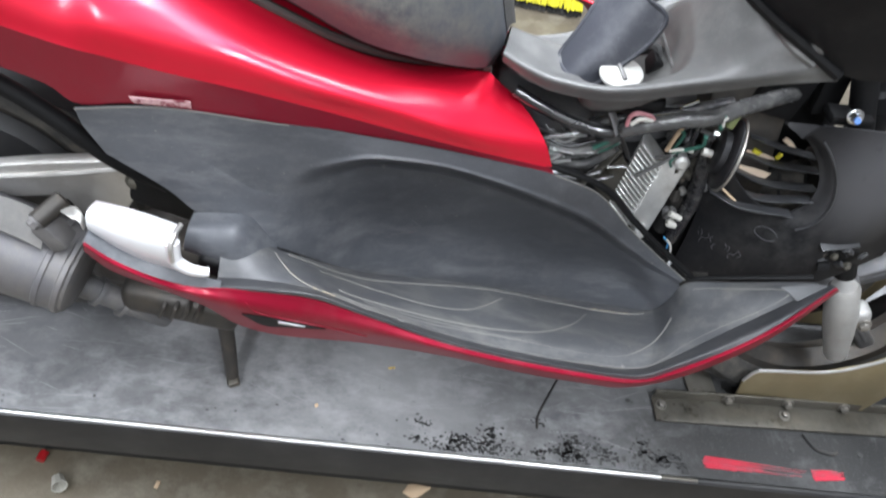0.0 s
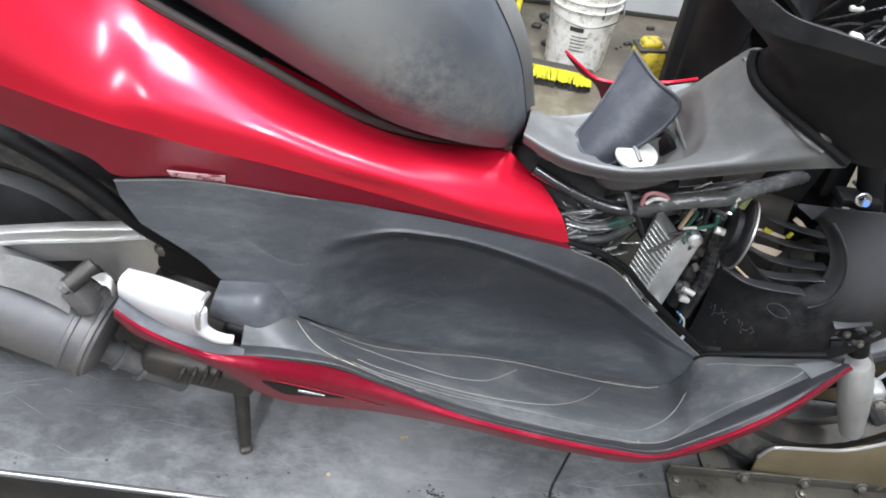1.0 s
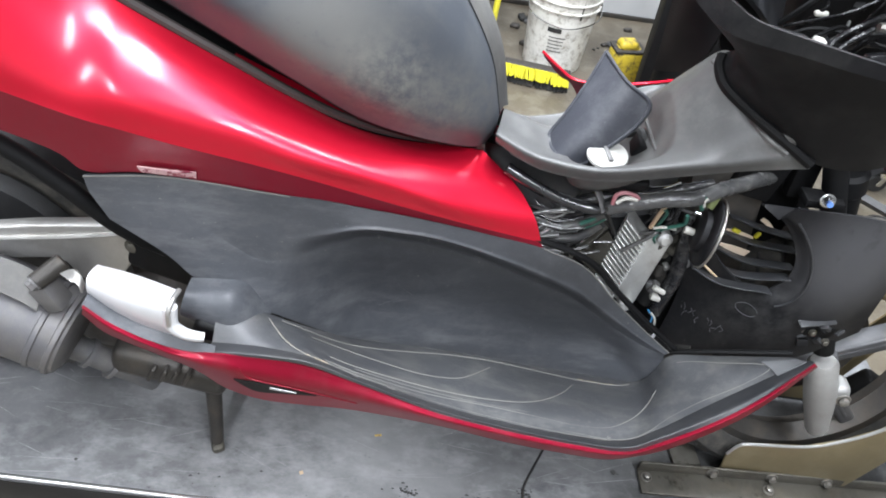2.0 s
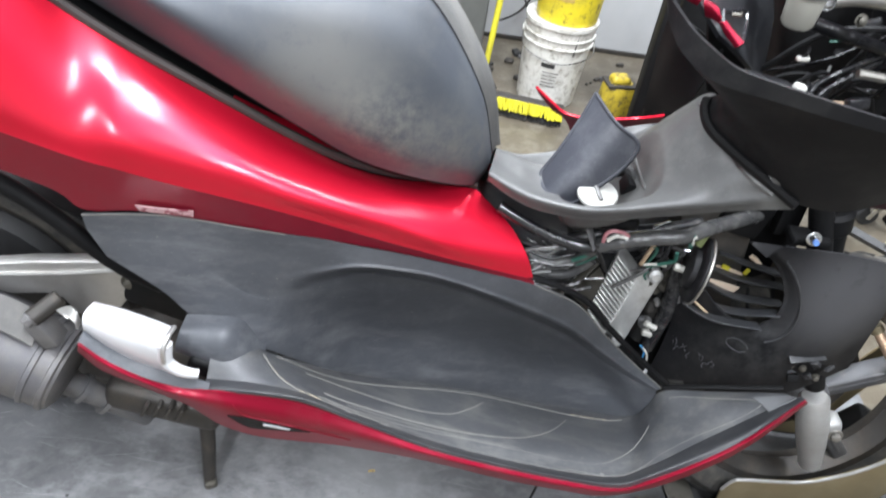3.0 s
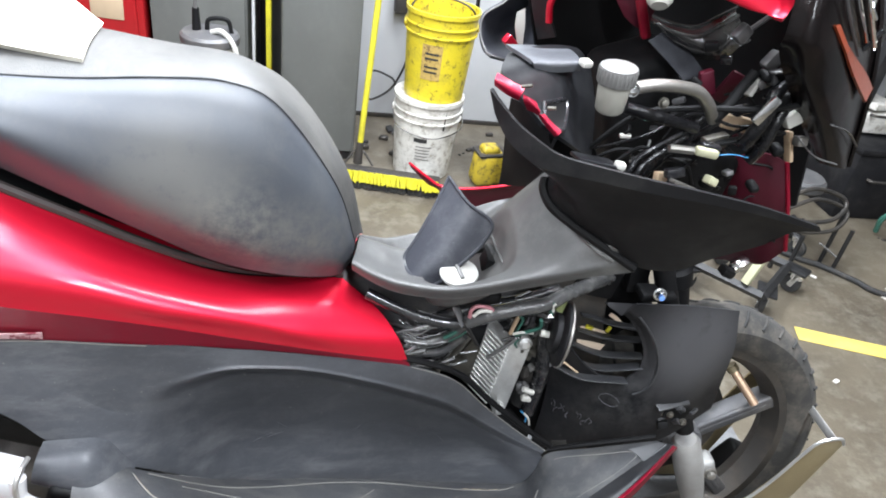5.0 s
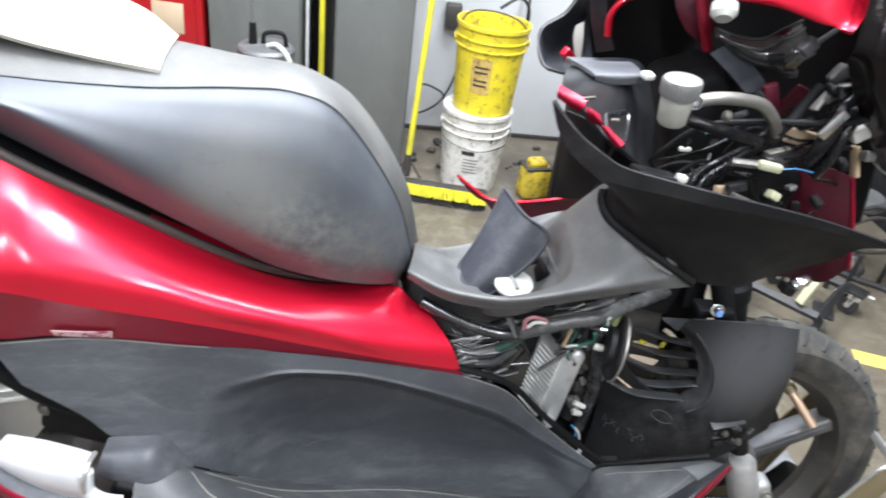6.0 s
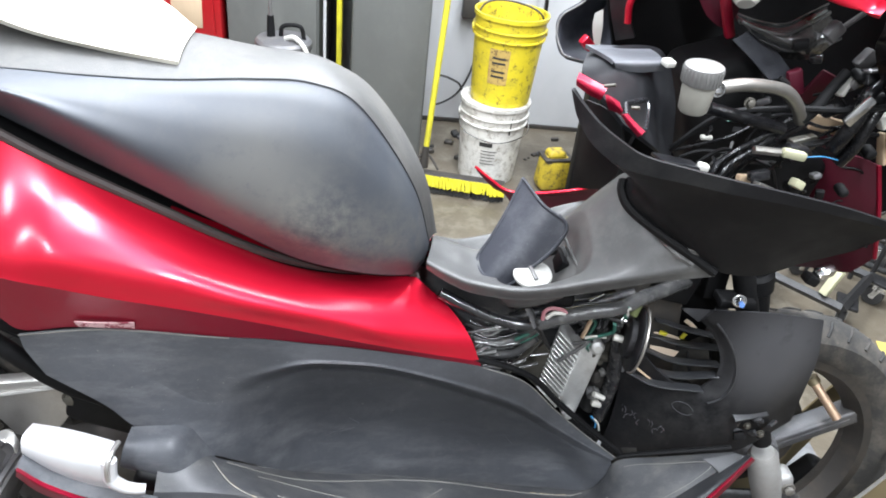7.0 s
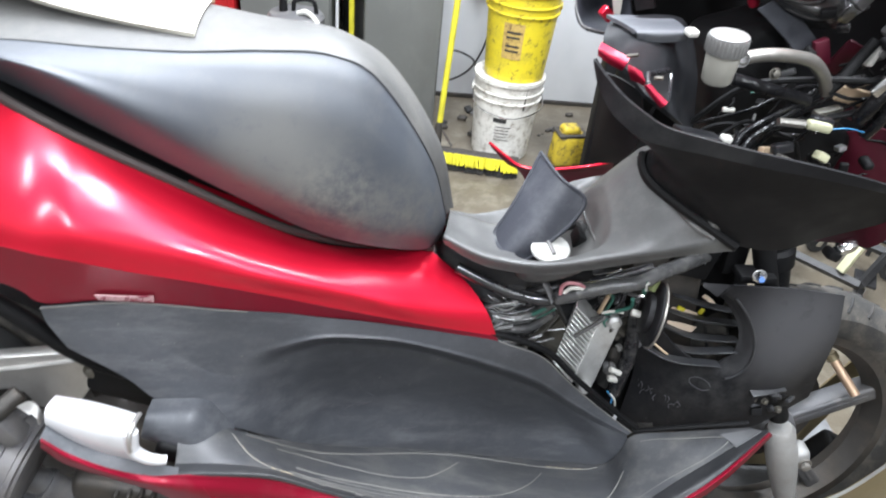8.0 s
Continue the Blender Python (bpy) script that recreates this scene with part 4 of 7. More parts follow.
# wheels
def road_wheel(c, yaw, lean, r=0.254, width=0.1, name="front_wheel", label="", turn=-0.415):
    w = part(name, bmesh.new(), ALLOY, scooter, label)
    m = pose(*c) @ pose(0, 0, 0, 0, 0, math.degrees(yaw)) @ pose(0, 0, 0, -90 - math.degrees(lean), 0, 0)
    k = width / 2
    prof = [(r * 0.735, -k * 0.62), (r * 0.80, -k * 0.95), (r * 0.90, -k), (r * 0.965, -k * 0.72), (r * 0.99, -k * 0.4), (r, 0),
            (r * 0.99, k * 0.4), (r * 0.965, k * 0.72), (r * 0.90, k), (r * 0.80, k * 0.95), (r * 0.735, k * 0.62)]
    tyre = part("tyre", lathe(prof, m, 72, closed=True), TYRE, w, "dusty black rubber tyre")
    for s in range(40):
        a = 2 * math.pi * s / 40
        for sgn in (-1, 1):
            pts = [m @ Vector((rr * math.cos(a + da), rr * math.sin(a + da), sgn * h)) for rr, h, da in ((r * 0.935, k * 0.86, 0.0), (r * 0.975, k * 0.66, 0.03), (r * 0.996, k * 0.3, 0.07))]
            part("tread_groove", tube(pts, 0.0028, 5, 7, flat=0.8), RUBBER, tyre)
    rim = [(r * 0.70, -k * 0.66), (r * 0.75, -k * 0.7), (r * 0.76, -k * 0.6), (r * 0.70, -k * 0.45), (r * 0.66, 0), (r * 0.70, k * 0.45),
           (r * 0.76, k * 0.6), (r * 0.75, k * 0.7), (r * 0.70, k * 0.66), (r * 0.64, 0)]
    part("rim", lathe(rim, m, 72, closed=True), DARKMETAL, w, "dark grey cast wheel rim")
    part("hub", lathe([(0, -k * 0.8), (0.03, -k * 0.8), (0.036, -k * 0.4), (0.036, k * 0.4), (0.03, k * 0.8), (0, k * 0.8)], m, 28), STEELGREY, w)
    part("brake_disc", lathe([(0.04, k * 0.72), (0.108, k * 0.72), (0.109, k * 0.8), (0.04, k * 0.8)], m, 40, closed=True), DARKMETAL, w, "dark steel brake disc")
    part("disc_carrier", lathe([(0, k * 0.5), (0.06, k * 0.5), (0.07, k * 0.7), (0, k * 0.7)], m, 28), BLACK, w)
    for s in range(5):
        a = 2 * math.pi * s / 5 + turn
        at = m @ pose(0, 0, 0, 0, 0, math.degrees(a))
        spoke = part("spoke", block((r * 0.66, 0.027, k * 0.9), at @ pose(r * 0.37, 0, 0), 0.006, 3), SPOKEGREY, w)
        part("spoke_rib", block((r * 0.5, 0.007, k * 0.96), at @ pose(r * 0.38, 0, 0), 0.002), SPOKEGREY, spoke)
    return w, m


front_wheel, WM = road_wheel((0.673, 0.812, 0.576), 0.0605, 0.164, width=0.086, label="front wheel with dark cast rim and dusty tyre")
rear_wheel, RM = road_wheel((-0.63, 0.815, 0.60), 0, 0, r=0.262, width=0.12, name="rear_wheel", label="rear wheel with black tyre")

part("hub_cover", lathe([(0, 0), (0.13, 0), (0.17, 0.012), (0.182, 0.03), (0.175, 0.05), (0, 0.06)], along((-0.63, 0.745, 0.60), (-0.63, 0.9, 0.60)), 40), SKIRT, rear_wheel, "oily dark hub cover")
part("hub_boss", lathe([(0, -0.03), (0.03, -0.03), (0.04, -0.015), (0.07, 0.0), (0, 0.004)], along((-0.63, 0.745, 0.60), (-0.63, 0.9, 0.60)), 30), STEELGREY, rear_wheel)

# fork
part("fork_leg", tube([(0.47, 0.785, 1.05), (0.63, 0.745, 0.66)], 0.015, 18), BLACK, scooter)
part("fork_leg", lathe([(0, 0), (0.0145, 0), (0.0165, 0.001), (0.0178, 0.005), (0.0192, 0.03), (0.0222, 0.06), (0.0242, 0.10), (0.0245, 0.125), (0.023, 0.129), (0.0225, 0.165), (0.017, 0.174), (0, 0.174)], along((0.705, 0.735, 0.481), (0.628, 0.742, 0.665)), 32), CASTGREY, scooter, "cast alloy lower fork leg")
part("axle_lug", block((0.036, 0.034, 0.04), pose(0.692, 0.744, 0.575, 0, -22, 0), 0.010, 3), CASTGREY, scooter)
part("axle_bolt", bolt((0.699, 0.727, 0.573), (0.694, 0.60, 0.58), 0.0075, 0.010), GRIPMETAL, scooter)
part("fork_leg", tube([(0.45, 0.885, 1.05), (0.69, 0.885, 0.51)], 0.022, 18), BLACK, scooter)

# Made-up black block standing in for the dark below the spokes.
part("wheel_dark_block", block((0.075, 0.045, 0.065), pose(0.875, 0.875, 0.428, 0, 30, 0), 0.012, 3), BLACK, scooter, "black block added for the dark beside the front hub")

# muffler, rear arm and engine
part("muffler", lathe([(0, 0), (0.046, 0), (0.058, 0.006), (0.061, 0.018), (0.0625, 0.15), (0.063, 0.30), (0.05, 0.34), (0, 0.345)], along((-0.43, 0.64, 0.612), (-0.575, 0.648, 0.674)), 44), MUFFLER, scooter, "dull grey exhaust muffler with stained end")
part("exhaust_pipe", tube([(-0.473, 0.655, 0.574), (-0.438, 0.66, 0.547), (-0.407, 0.668, 0.512), (-0.371, 0.69, 0.451)], 0.019, 16, r2=0.015), STEELGREY, scooter)
for a, b in (((-0.441, 0.659, 0.549), (-0.436, 0.66, 0.544)), ((-0.415, 0.666, 0.519), (-0.41, 0.667, 0.514))):
    part("pipe_flange", tube([a, b], 0.0225, 18), STEELGREY, scooter)
part("rear_arm", prism([(-0.59, 0.737), (-0.52, 0.753), (-0.474, 0.764), (-0.378, 0.781), (-0.34, 0.777), (-0.335, 0.762), (-0.341, 0.744), (-0.354, 0.721), (-0.369, 0.698), (-0.406, 0.671), (-0.431, 0.678), (-0.444, 0.705), (-0.46, 0.71), (-0.507, 0.701), (-0.537, 0.699), (-0.607, 0.689)], 0.02, pose(0, 0.685, 0), 0.004), ALLOY, scooter, "cast alloy rear arm")
part("arm_flange", tube([(-0.586, 0.682, 0.722), (-0.524, 0.682, 0.737), (-0.432, 0.682, 0.755), (-0.344, 0.682, 0.777)], 0.0035, 8), ALLOY, scooter)
part("crankcase", block((0.3, 0.16, 0.13), pose(-0.33, 0.78, 0.55, 0, 6, 0), 0.03, 3), DARKMETAL, scooter)
part("centre_stand", tube([(-0.274, 0.683, 0.467), (-0.272, 0.667, 0.399), (-0.272, 0.658, 0.352)], 0.0125, 12, r2=0.010), DARKMETAL, scooter, "oily dark centre stand leg")
part("stand_foot", block((0.02, 0.026, 0.014), pose(-0.271, 0.655, 0.3425, 0, -8, 25), 0.005), BRACKET, scooter)
part("frame_spine", tube([(-0.3, YC + 0.05, 0.80), (0.1, YC + 0.05, 0.82), (0.3, YC + 0.05, 0.74), (0.46, YC + 0.05, 0.86), (0.47, YC + 0.04, 1.10)], 0.03, 14), BLACK, scooter)
part("engine_block", block((0.40, 0.13, 0.17), pose(-0.07, YC + 0.01, 0.61), 0.03, 3), DARKMETAL, scooter)

# pillion peg and its boss
part("peg_boss", sheet([[(-0.249, 0.622, 0.776), (-0.216, 0.624, 0.778), (-0.188, 0.63, 0.771), (-0.158, 0.64, 0.732)],
                        [(-0.249, 0.594, 0.774), (-0.217, 0.594, 0.774), (-0.189, 0.598, 0.768), (-0.157, 0.624, 0.723)],
                        [(-0.254, 0.586, 0.751), (-0.217, 0.582, 0.742), (-0.187, 0.584, 0.729), (-0.156, 0.608, 0.717)],
                        [(-0.259, 0.604, 0.726), (-0.222, 0.602, 0.712), (-0.191, 0.602, 0.696), (-0.157, 0.6, 0.7)]], nu=30, nv=24, thick=0.004), PANEL, scooter, "grey plastic boss behind the pillion peg")
peg = part("pillion_peg", sheet([[(-0.336, 0.585, 0.818), (-0.305, 0.585, 0.812), (-0.274, 0.582, 0.806), (-0.246, 0.578, 0.8)],
                                 [(-0.334, 0.566, 0.826), (-0.304, 0.564, 0.817), (-0.273, 0.56, 0.811), (-0.244, 0.556, 0.809)],
                                 [(-0.334, 0.556, 0.824), (-0.304, 0.552, 0.812), (-0.274, 0.549, 0.803), (-0.246, 0.546, 0.797)],
                                 [(-0.335, 0.552, 0.812), (-0.307, 0.548, 0.797), (-0.278, 0.546, 0.784), (-0.25, 0.545, 0.776)],
                                 [(-0.337, 0.556, 0.795), (-0.312, 0.553, 0.777), (-0.284, 0.552, 0.761), (-0.252, 0.552, 0.752)]],
                                nu=30, nv=30, thick=0.014), PEGMETAL, scooter, "folded polished alloy pillion foot peg")
part("peg_tongue", tube([(-0.247, 0.552, 0.801), (-0.247, 0.548, 0.777), (-0.236, 0.547, 0.765), (-0.223, 0.548, 0.76), (-0.213, 0.55, 0.758)], 0.0085, 12, r2=0.0055), PEGMETAL, peg)
part("peg_band", tube([(-0.244, 0.575, 0.804), (-0.244, 0.553, 0.809), (-0.246, 0.543, 0.799), (-0.247, 0.542, 0.78)], 0.003, 8), ALLOY, peg)
part("peg_socket", block((0.034, 0.016, 0.03), pose(-0.223, 0.584, 0.73, 0, 20, 0), 0.008, 3), BLACK, scooter)
part("peg_hinge", sheet([[(-0.395, 0.6, 0.778), (-0.379, 0.6, 0.788), (-0.368, 0.597, 0.784), (-0.364, 0.595, 0.771)], [(-0.378, 0.59, 0.778), (-0.373, 0.59, 0.777), (-0.368, 0.588, 0.772), (-0.365, 0.586, 0.765)]], nu=12, nv=6, thick=0.004), ALLOY, scooter)
part("hugger", block((0.12, 0.05, 0.09), pose(-0.29, 0.70, 0.745, 0, 20, 0), 0.012), BLACK, scooter)

# muffler fittings
part("heat_shield", sheet([[(-0.617, 0.665, 0.741), (-0.547, 0.656, 0.739), (-0.502, 0.651, 0.737), (-0.468, 0.645, 0.731), (-0.446, 0.636, 0.725)], [(-0.606, 0.642, 0.735), (-0.537, 0.633, 0.733), (-0.498, 0.63, 0.725), (-0.466, 0.625, 0.716), (-0.445, 0.619, 0.71)], [(-0.597, 0.622, 0.726), (-0.529, 0.614, 0.726), (-0.494, 0.611, 0.72), (-0.463, 0.607, 0.709), (-0.443, 0.602, 0.701)]], nu=40, nv=20, thick=0.003), SHIELDGREY, scooter, "stained grey heat shield on the muffler")
part("muffler_clamp", block((0.024, 0.03, 0.042), pose(-0.432, 0.622, 0.714, 0, -25, 0), 0.004), STEELGREY, scooter)
part("clamp_bolt", lathe([(0, 0), (0.0115, 0), (0.0115, 0.038), (0.0095, 0.04), (0, 0.04)], along((-0.438, 0.612, 0.743), (-0.416, 0.64, 0.755)), 18), DARKMETAL, scooter)
part("clamp_bolt", bolt((-0.438, 0.612, 0.743), (-0.443, 0.606, 0.74), 0.0075, 0.01), STEELGREY, scooter)
for h in (0.012, 0.036):
    part("muffler_rim", lathe([(0.060 + h * 0.012, h - 0.002), (0.0628 + h * 0.012, h), (0.063 + h * 0.012, h + 0.006), (0.060 + h * 0.012, h + 0.008)], along((-0.43, 0.64, 0.612), (-0.575, 0.648, 0.674)), 44, closed=True), MUFFLER, scooter)
part("arm_bolt", bolt((-0.346, 0.684, 0.754), (-0.346, 0.5, 0.784), 0.0075, 0.008), BRACKET, scooter)
for i in range(4):
    part("engine_fin", block((0.006, 0.05, 0.03), pose(-0.345 + i * 0.017, 0.665, 0.535, 0, 25, 0), 0.002), DARKMETAL, scooter)
part("engine_cover", block((0.17, 0.05, 0.055), pose(-0.325, 0.675, 0.525, 0, 12, 0), 0.015, 3), DARKMETAL, scooter)
part("rear_mudguard", sheet([[(-0.62, 0.74, 0.885), (-0.52, 0.74, 0.85), (-0.42, 0.74, 0.80), (-0.37, 0.74, 0.74)],
                             [(-0.62, 0.89, 0.885), (-0.52, 0.89, 0.85), (-0.42, 0.89, 0.80), (-0.37, 0.89, 0.74)]], nu=24, nv=6, thick=0.004), BLACK, scooter)
part("frame_rail", tube([(-0.62, 0.66, 1.00), (-0.45, 0.665, 0.90), (-0.35, 0.67, 0.80), (-0.30, 0.68, 0.76)], 0.011, 12), BLACK, scooter)

# marks worn into the footboard
BOARD_ROWS = [BOARD_IN, BOARD_MID, BOARD_OUT, BOARD_LIP, BOARD_RIM]
BOARD_COLS = [spline(r, 221) for r in BOARD_ROWS]


def board_at(s, k, lift_by=0.0007):
    """A place on the footboard: s 0 to 11 along it, k 0 to 4 across, inner edge to rim."""
    i = min(int(s * 20), 219)
    col = [r[i].lerp(r[i + 1], s * 20 - i) for r in BOARD_COLS]
    fine = spline(col, 41)
    j = min(int(k * 10), 39)
    p = fine[j].lerp(fine[j + 1], k * 10 - j)
    return (p.x, p.y - lift_by * 0.4, p.z + lift_by)


def score(name, path, r, mat):
    fine = spline([(s, k, 0) for s, k in path], 6 * len(path))
    part(name, tube([board_at(q.x, q.y) for q in fine], r, 6, 14 * len(path), flat=0.8), mat, scooter)


score("groove", [(1.55, 0.25), (1.6, 0.7), (1.7, 1.3), (1.95, 1.8), (2.4, 1.92), (3.1, 1.9), (3.8, 1.75), (4.55, 1.7), (5.2, 1.75), (5.95, 1.85), (6.55, 1.93), (7.15, 1.95), (7.75, 1.9), (8.2, 1.75), (8.9, 1.75), (9.8, 1.78), (10.3, 1.6), (10.48, 1.2), (10.3, 0.75), (9.65, 0.45), (8.95, 0.3)], 0.0006, SCUFF)
score("groove", [(1.56, 0.3), (1.61, 0.72), (1.72, 1.32), (1.97, 1.82), (2.4, 1.95)], 0.0006, WORNTAN)
score("groove", [(2.3, 0.45), (2.8, 0.5), (3.35, 0.65), (3.8, 0.76), (4.2, 0.7), (4.4, 0.5), (4.55, 0.25)], 0.00075, SCUFF)
score("groove", [(2.6, 1.1), (3.45, 1.15), (4.1, 1.17), (4.6, 1.15), (5.05, 1.05), (5.35, 0.85), (5.55, 0.6), (5.65, 0.35)], 0.00075, SCUFF)
score("groove", [(2.4, 1.6), (3.1, 1.58), (3.7, 1.52), (4.5, 1.4), (5.3, 1.45), (5.9, 1.53), (6.5, 1.5), (6.9, 1.25), (7.3, 0.95), (7.8, 0.65)], 0.00075, SCUFF)
score("groove", [(1.8, 0.12), (2.5, 0.25), (3.05, 0.28), (3.6, 0.2), (4.05, 0.1), (4.55, 0.06), (5.15, 0.13), (5.75, 0.19), (6.4, 0.18), (6.8, 0.08)], 0.00088, SCUFF)
score("groove", [(5.7, 0.17), (6.1, 0.19), (6.5, 0.16)], 0.0012, WORNTAN)
score("groove", [(3.9, 1.85), (4.7, 1.88), (5.6, 1.93), (6.4, 1.99), (6.7, 2.0)], 0.00050, SCUFF)
score("groove", [(5.6, 1.7), (6.1, 1.78), (6.6, 1.82)], 0.0006, WORNTAN)
for s, k in ((2.9, 2.2), (3.4, 1.95), (6.6, 1.85)):
    score("nick", [(s, k), (s + 0.08, k + 0.05)], 0.0022, LIDGREY)
clip = [[board_at(10.45 + 0.5 * t, k, 0.0025) for t in (0, 0.5, 1)] for k in (0.7, 1.4, 2.2)]
part("end_plate", sheet(clip, nu=12, nv=12, thick=0.002), CLIPGREY, scooter, "paler grey clip plate at the front of the footboard")

for s0, s1, k in ((2.6, 5.4, 1.68), (3.0, 5.2, 1.3)):
    score("scuff", [(s0 + (s1 - s0) * t, k + 0.05 * t) for t in (0, 0.33, 0.66, 1)], 0.0004, SCUFF)

# edges of the side panel: a dark rib behind the front edge, and pale worn corners with painted edge highlights
part("panel_rib", tube([(x + 0.008, y + 0.006, z + 0.005) for x, y, z in WALL_TOP[9:]], 0.0045, 8, 60), BLACK, scooter)
part("pale_edge", tube([(x, y - 0.0005, z + 0.0005) for x, y, z in WALL_TOP[10:]], 0.0008, 6, 50), SCUFF, scooter, "paler edge of the side panel, worn and with a painted highlight")
part("pale_edge", tube([(x, y - 0.0005, z) for x, y, z in WALL_TOP[:5]], 0.0009, 6, 50), SCUFF, scooter, "paler edge of the side panel, worn and with a painted highlight")
part("tunnel_rib", tube([spline(r, 61)[56] - Vector((0, 0.001, 0)) for r in (TUN_FOLD, TUN_SIDE, TUN_TOP)], 0.0032, 8, 30), TUNNEL, scooter)

# scratches on the side panel
WALL_ROWS = [spline(r, 120) for r in WALL_LINES]


def wall_at(i, k):
    p = spline([r[i] for r in WALL_ROWS], 61)[k]
    return (p.x, p.y - 0.0006, p.z)


for i, k, di, dk in ((55, 52, 4, -2), (58, 51, 3, -1), (60, 48, 2, 1), (34, 12, 2, 1), (90, 47, 1, 2), (74, 50, 2, -2), (66, 56, 4, -1)):
    part("scratch", tube([wall_at(i, k), wall_at(i + di, k + dk)], 0.00028, 5), CHALK, scooter)

# slot in the red trim
def trim_at(s, k, out=0.0):
    a, b, c = (spline(r, 301)[round(s * 20)] for r in (TRIM_TOP, TRIM_BELLY, TRIM_LOW))
    p = spline([a, b, c], 101)[round(k * 50)]
    return (p.x, p.y - out, p.z)


part("vent_slot", sheet([[trim_at(s, k, 0.0012) for s, k in ((4.1, 1.25), (4.7, 1.1), (5.3, 1.12), (6.2, 1.22))], [trim_at(s, k, 0.0012) for s, k in ((4.1, 1.27), (4.7, 1.55), (5.3, 1.45), (6.2, 1.25))]], nu=30, nv=8, thick=0.001), BLACK, scooter, "dark slot in the red trim")
part("slot_glint", sheet([[trim_at(s, k, 0.0035) for s, k in ((5.05, 1.14), (5.4, 1.14), (5.75, 1.18))], [trim_at(s, k, 0.0035) for s, k in ((5.05, 1.22), (5.4, 1.22), (5.75, 1.2))]], nu=12, nv=4, thick=0.001), PEGMETAL, scooter)
part("trim_crease", tube([trim_at(s, k, 0.0006) for s, k in ((4.2, 0.6), (4.5, 1.0), (5.4, 1.05), (6.3, 1.15), (7.0, 1.3))], 0.0007, 6, 40), MAROON, scooter)

# dust specks on the side panel
speck_rng = random.Random(8)
bm = bmesh.new()
for i in range(150):
    c = Vector(wall_at(speck_rng.randint(3, 116), speck_rng.randint(2, 56)))
    s = speck_rng.choice((0.0003, 0.0004, 0.0005, 0.0008))
    e = Vector((speck_rng.uniform(0.5, 2.5) * s, 0, speck_rng.uniform(-0.6, 0.6) * s))
    q = [bm.verts.new(c + v) for v in (-e, Vector((0, -s * 0.5, s)), e, Vector((0, -s * 0.5, -s)))]
    t = bm.verts.new(c + Vector((0, -s, 0)))
    for k in range(4):
        bm.faces.new((q[k - 1], q[k], t))
tagged(part("dust_specks", bm, SCUFF, scooter, smooth=False), kind="stuff")

# ---- the open bay under the tunnel ----
part("bay_backing", block((0.36, 0.05, 0.22), pose(0.30, 0.88, 0.76), 0.02), STEELGREY, scooter)
part("bay_backing", block((0.12, 0.05, 0.16), pose(0.40, 0.835, 0.655), 0.01), BLACK, scooter)
part("bay_backing", block((0.22, 0.08, 0.1), pose(0.12, 0.85, 0.80, 0, 10, 0), 0.02), STEELGREY, scooter)
part("radiator", block((0.10, 0.12, 0.24), pose(0.42, 0.86, 0.82, 0, -10, 0), 0.006), DARKMETAL, scooter)
part("battery_tray", block((0.28, 0.1, 0.03), pose(0.25, 0.81, 0.655, 0, 12, 0), 0.008), BLACK, scooter)
part("frame_tube", tube([(0.109, 0.742, 0.911), (0.143, 0.735, 0.897), (0.18, 0.73, 0.884), (0.217, 0.728, 0.877), (0.245, 0.728, 0.881)], 0.0075, 10), GLOSSBLACK, scooter, "glossy black frame tube")
part("harness", tube([(0.24, 0.728, 0.881), (0.266, 0.722, 0.898), (0.296, 0.72, 0.91), (0.337, 0.725, 0.915), (0.374, 0.745, 0.92), (0.416, 0.77, 0.919), (0.48, 0.82, 0.908)], 0.0098, 10), TAPE, scooter, "taped black wiring harness")
part("harness", tube([(0.207, 0.75, 0.869), (0.257, 0.745, 0.892), (0.309, 0.745, 0.905), (0.366, 0.76, 0.914)], 0.008, 10), WIRE_BLACK, scooter)
part("cable", tube([(0.147, 0.765, 0.828), (0.17, 0.758, 0.826), (0.196, 0.75, 0.825), (0.222, 0.748, 0.837), (0.243, 0.74, 0.865)], 0.0072, 10), TAPE, scooter)
part("cable", tube([(0.156, 0.77, 0.802), (0.189, 0.76, 0.809), (0.219, 0.755, 0.823), (0.248, 0.745, 0.856)], 0.0055, 10), FOIL, scooter)
part("cable", tube([(0.167, 0.765, 0.788), (0.195, 0.755, 0.799), (0.222, 0.75, 0.81), (0.246, 0.745, 0.842)], 0.006, 10), TAPE, scooter)
part("cable", tube([(0.166, 0.77, 0.773), (0.195, 0.76, 0.782), (0.219, 0.757, 0.795), (0.242, 0.755, 0.821)], 0.0045, 10), WIRE_BLACK, scooter)
part("cable", tube([(0.143, 0.775, 0.83), (0.165, 0.765, 0.831), (0.201, 0.76, 0.835), (0.232, 0.75, 0.858)], 0.0045, 10), WIRE_BLACK, scooter)
# Foil strand painting a small highlight on the bundle.
part("cable", tube([(0.152, 0.752, 0.837), (0.172, 0.75, 0.846), (0.197, 0.748, 0.856)], 0.0026, 10), FOIL, scooter)
part("cable", tube([(0.166, 0.75, 0.826), (0.195, 0.745, 0.826), (0.223, 0.743, 0.834)], 0.0022, 10), FOIL, scooter)
part("cable", tube([(0.218, 0.742, 0.84), (0.229, 0.74, 0.85), (0.241, 0.738, 0.861)], 0.003, 10), WIRE_GREEN, scooter)
part("cable", tube([(0.226, 0.744, 0.834), (0.236, 0.742, 0.843), (0.245, 0.74, 0.854)], 0.0024, 10), WIRE_GREEN, scooter)
part("cable", tube([(0.24, 0.716, 0.898), (0.24, 0.714, 0.912), (0.248, 0.714, 0.918), (0.263, 0.716, 0.914), (0.272, 0.72, 0.904)], 0.0026, 10), WIRE_PINK, scooter)
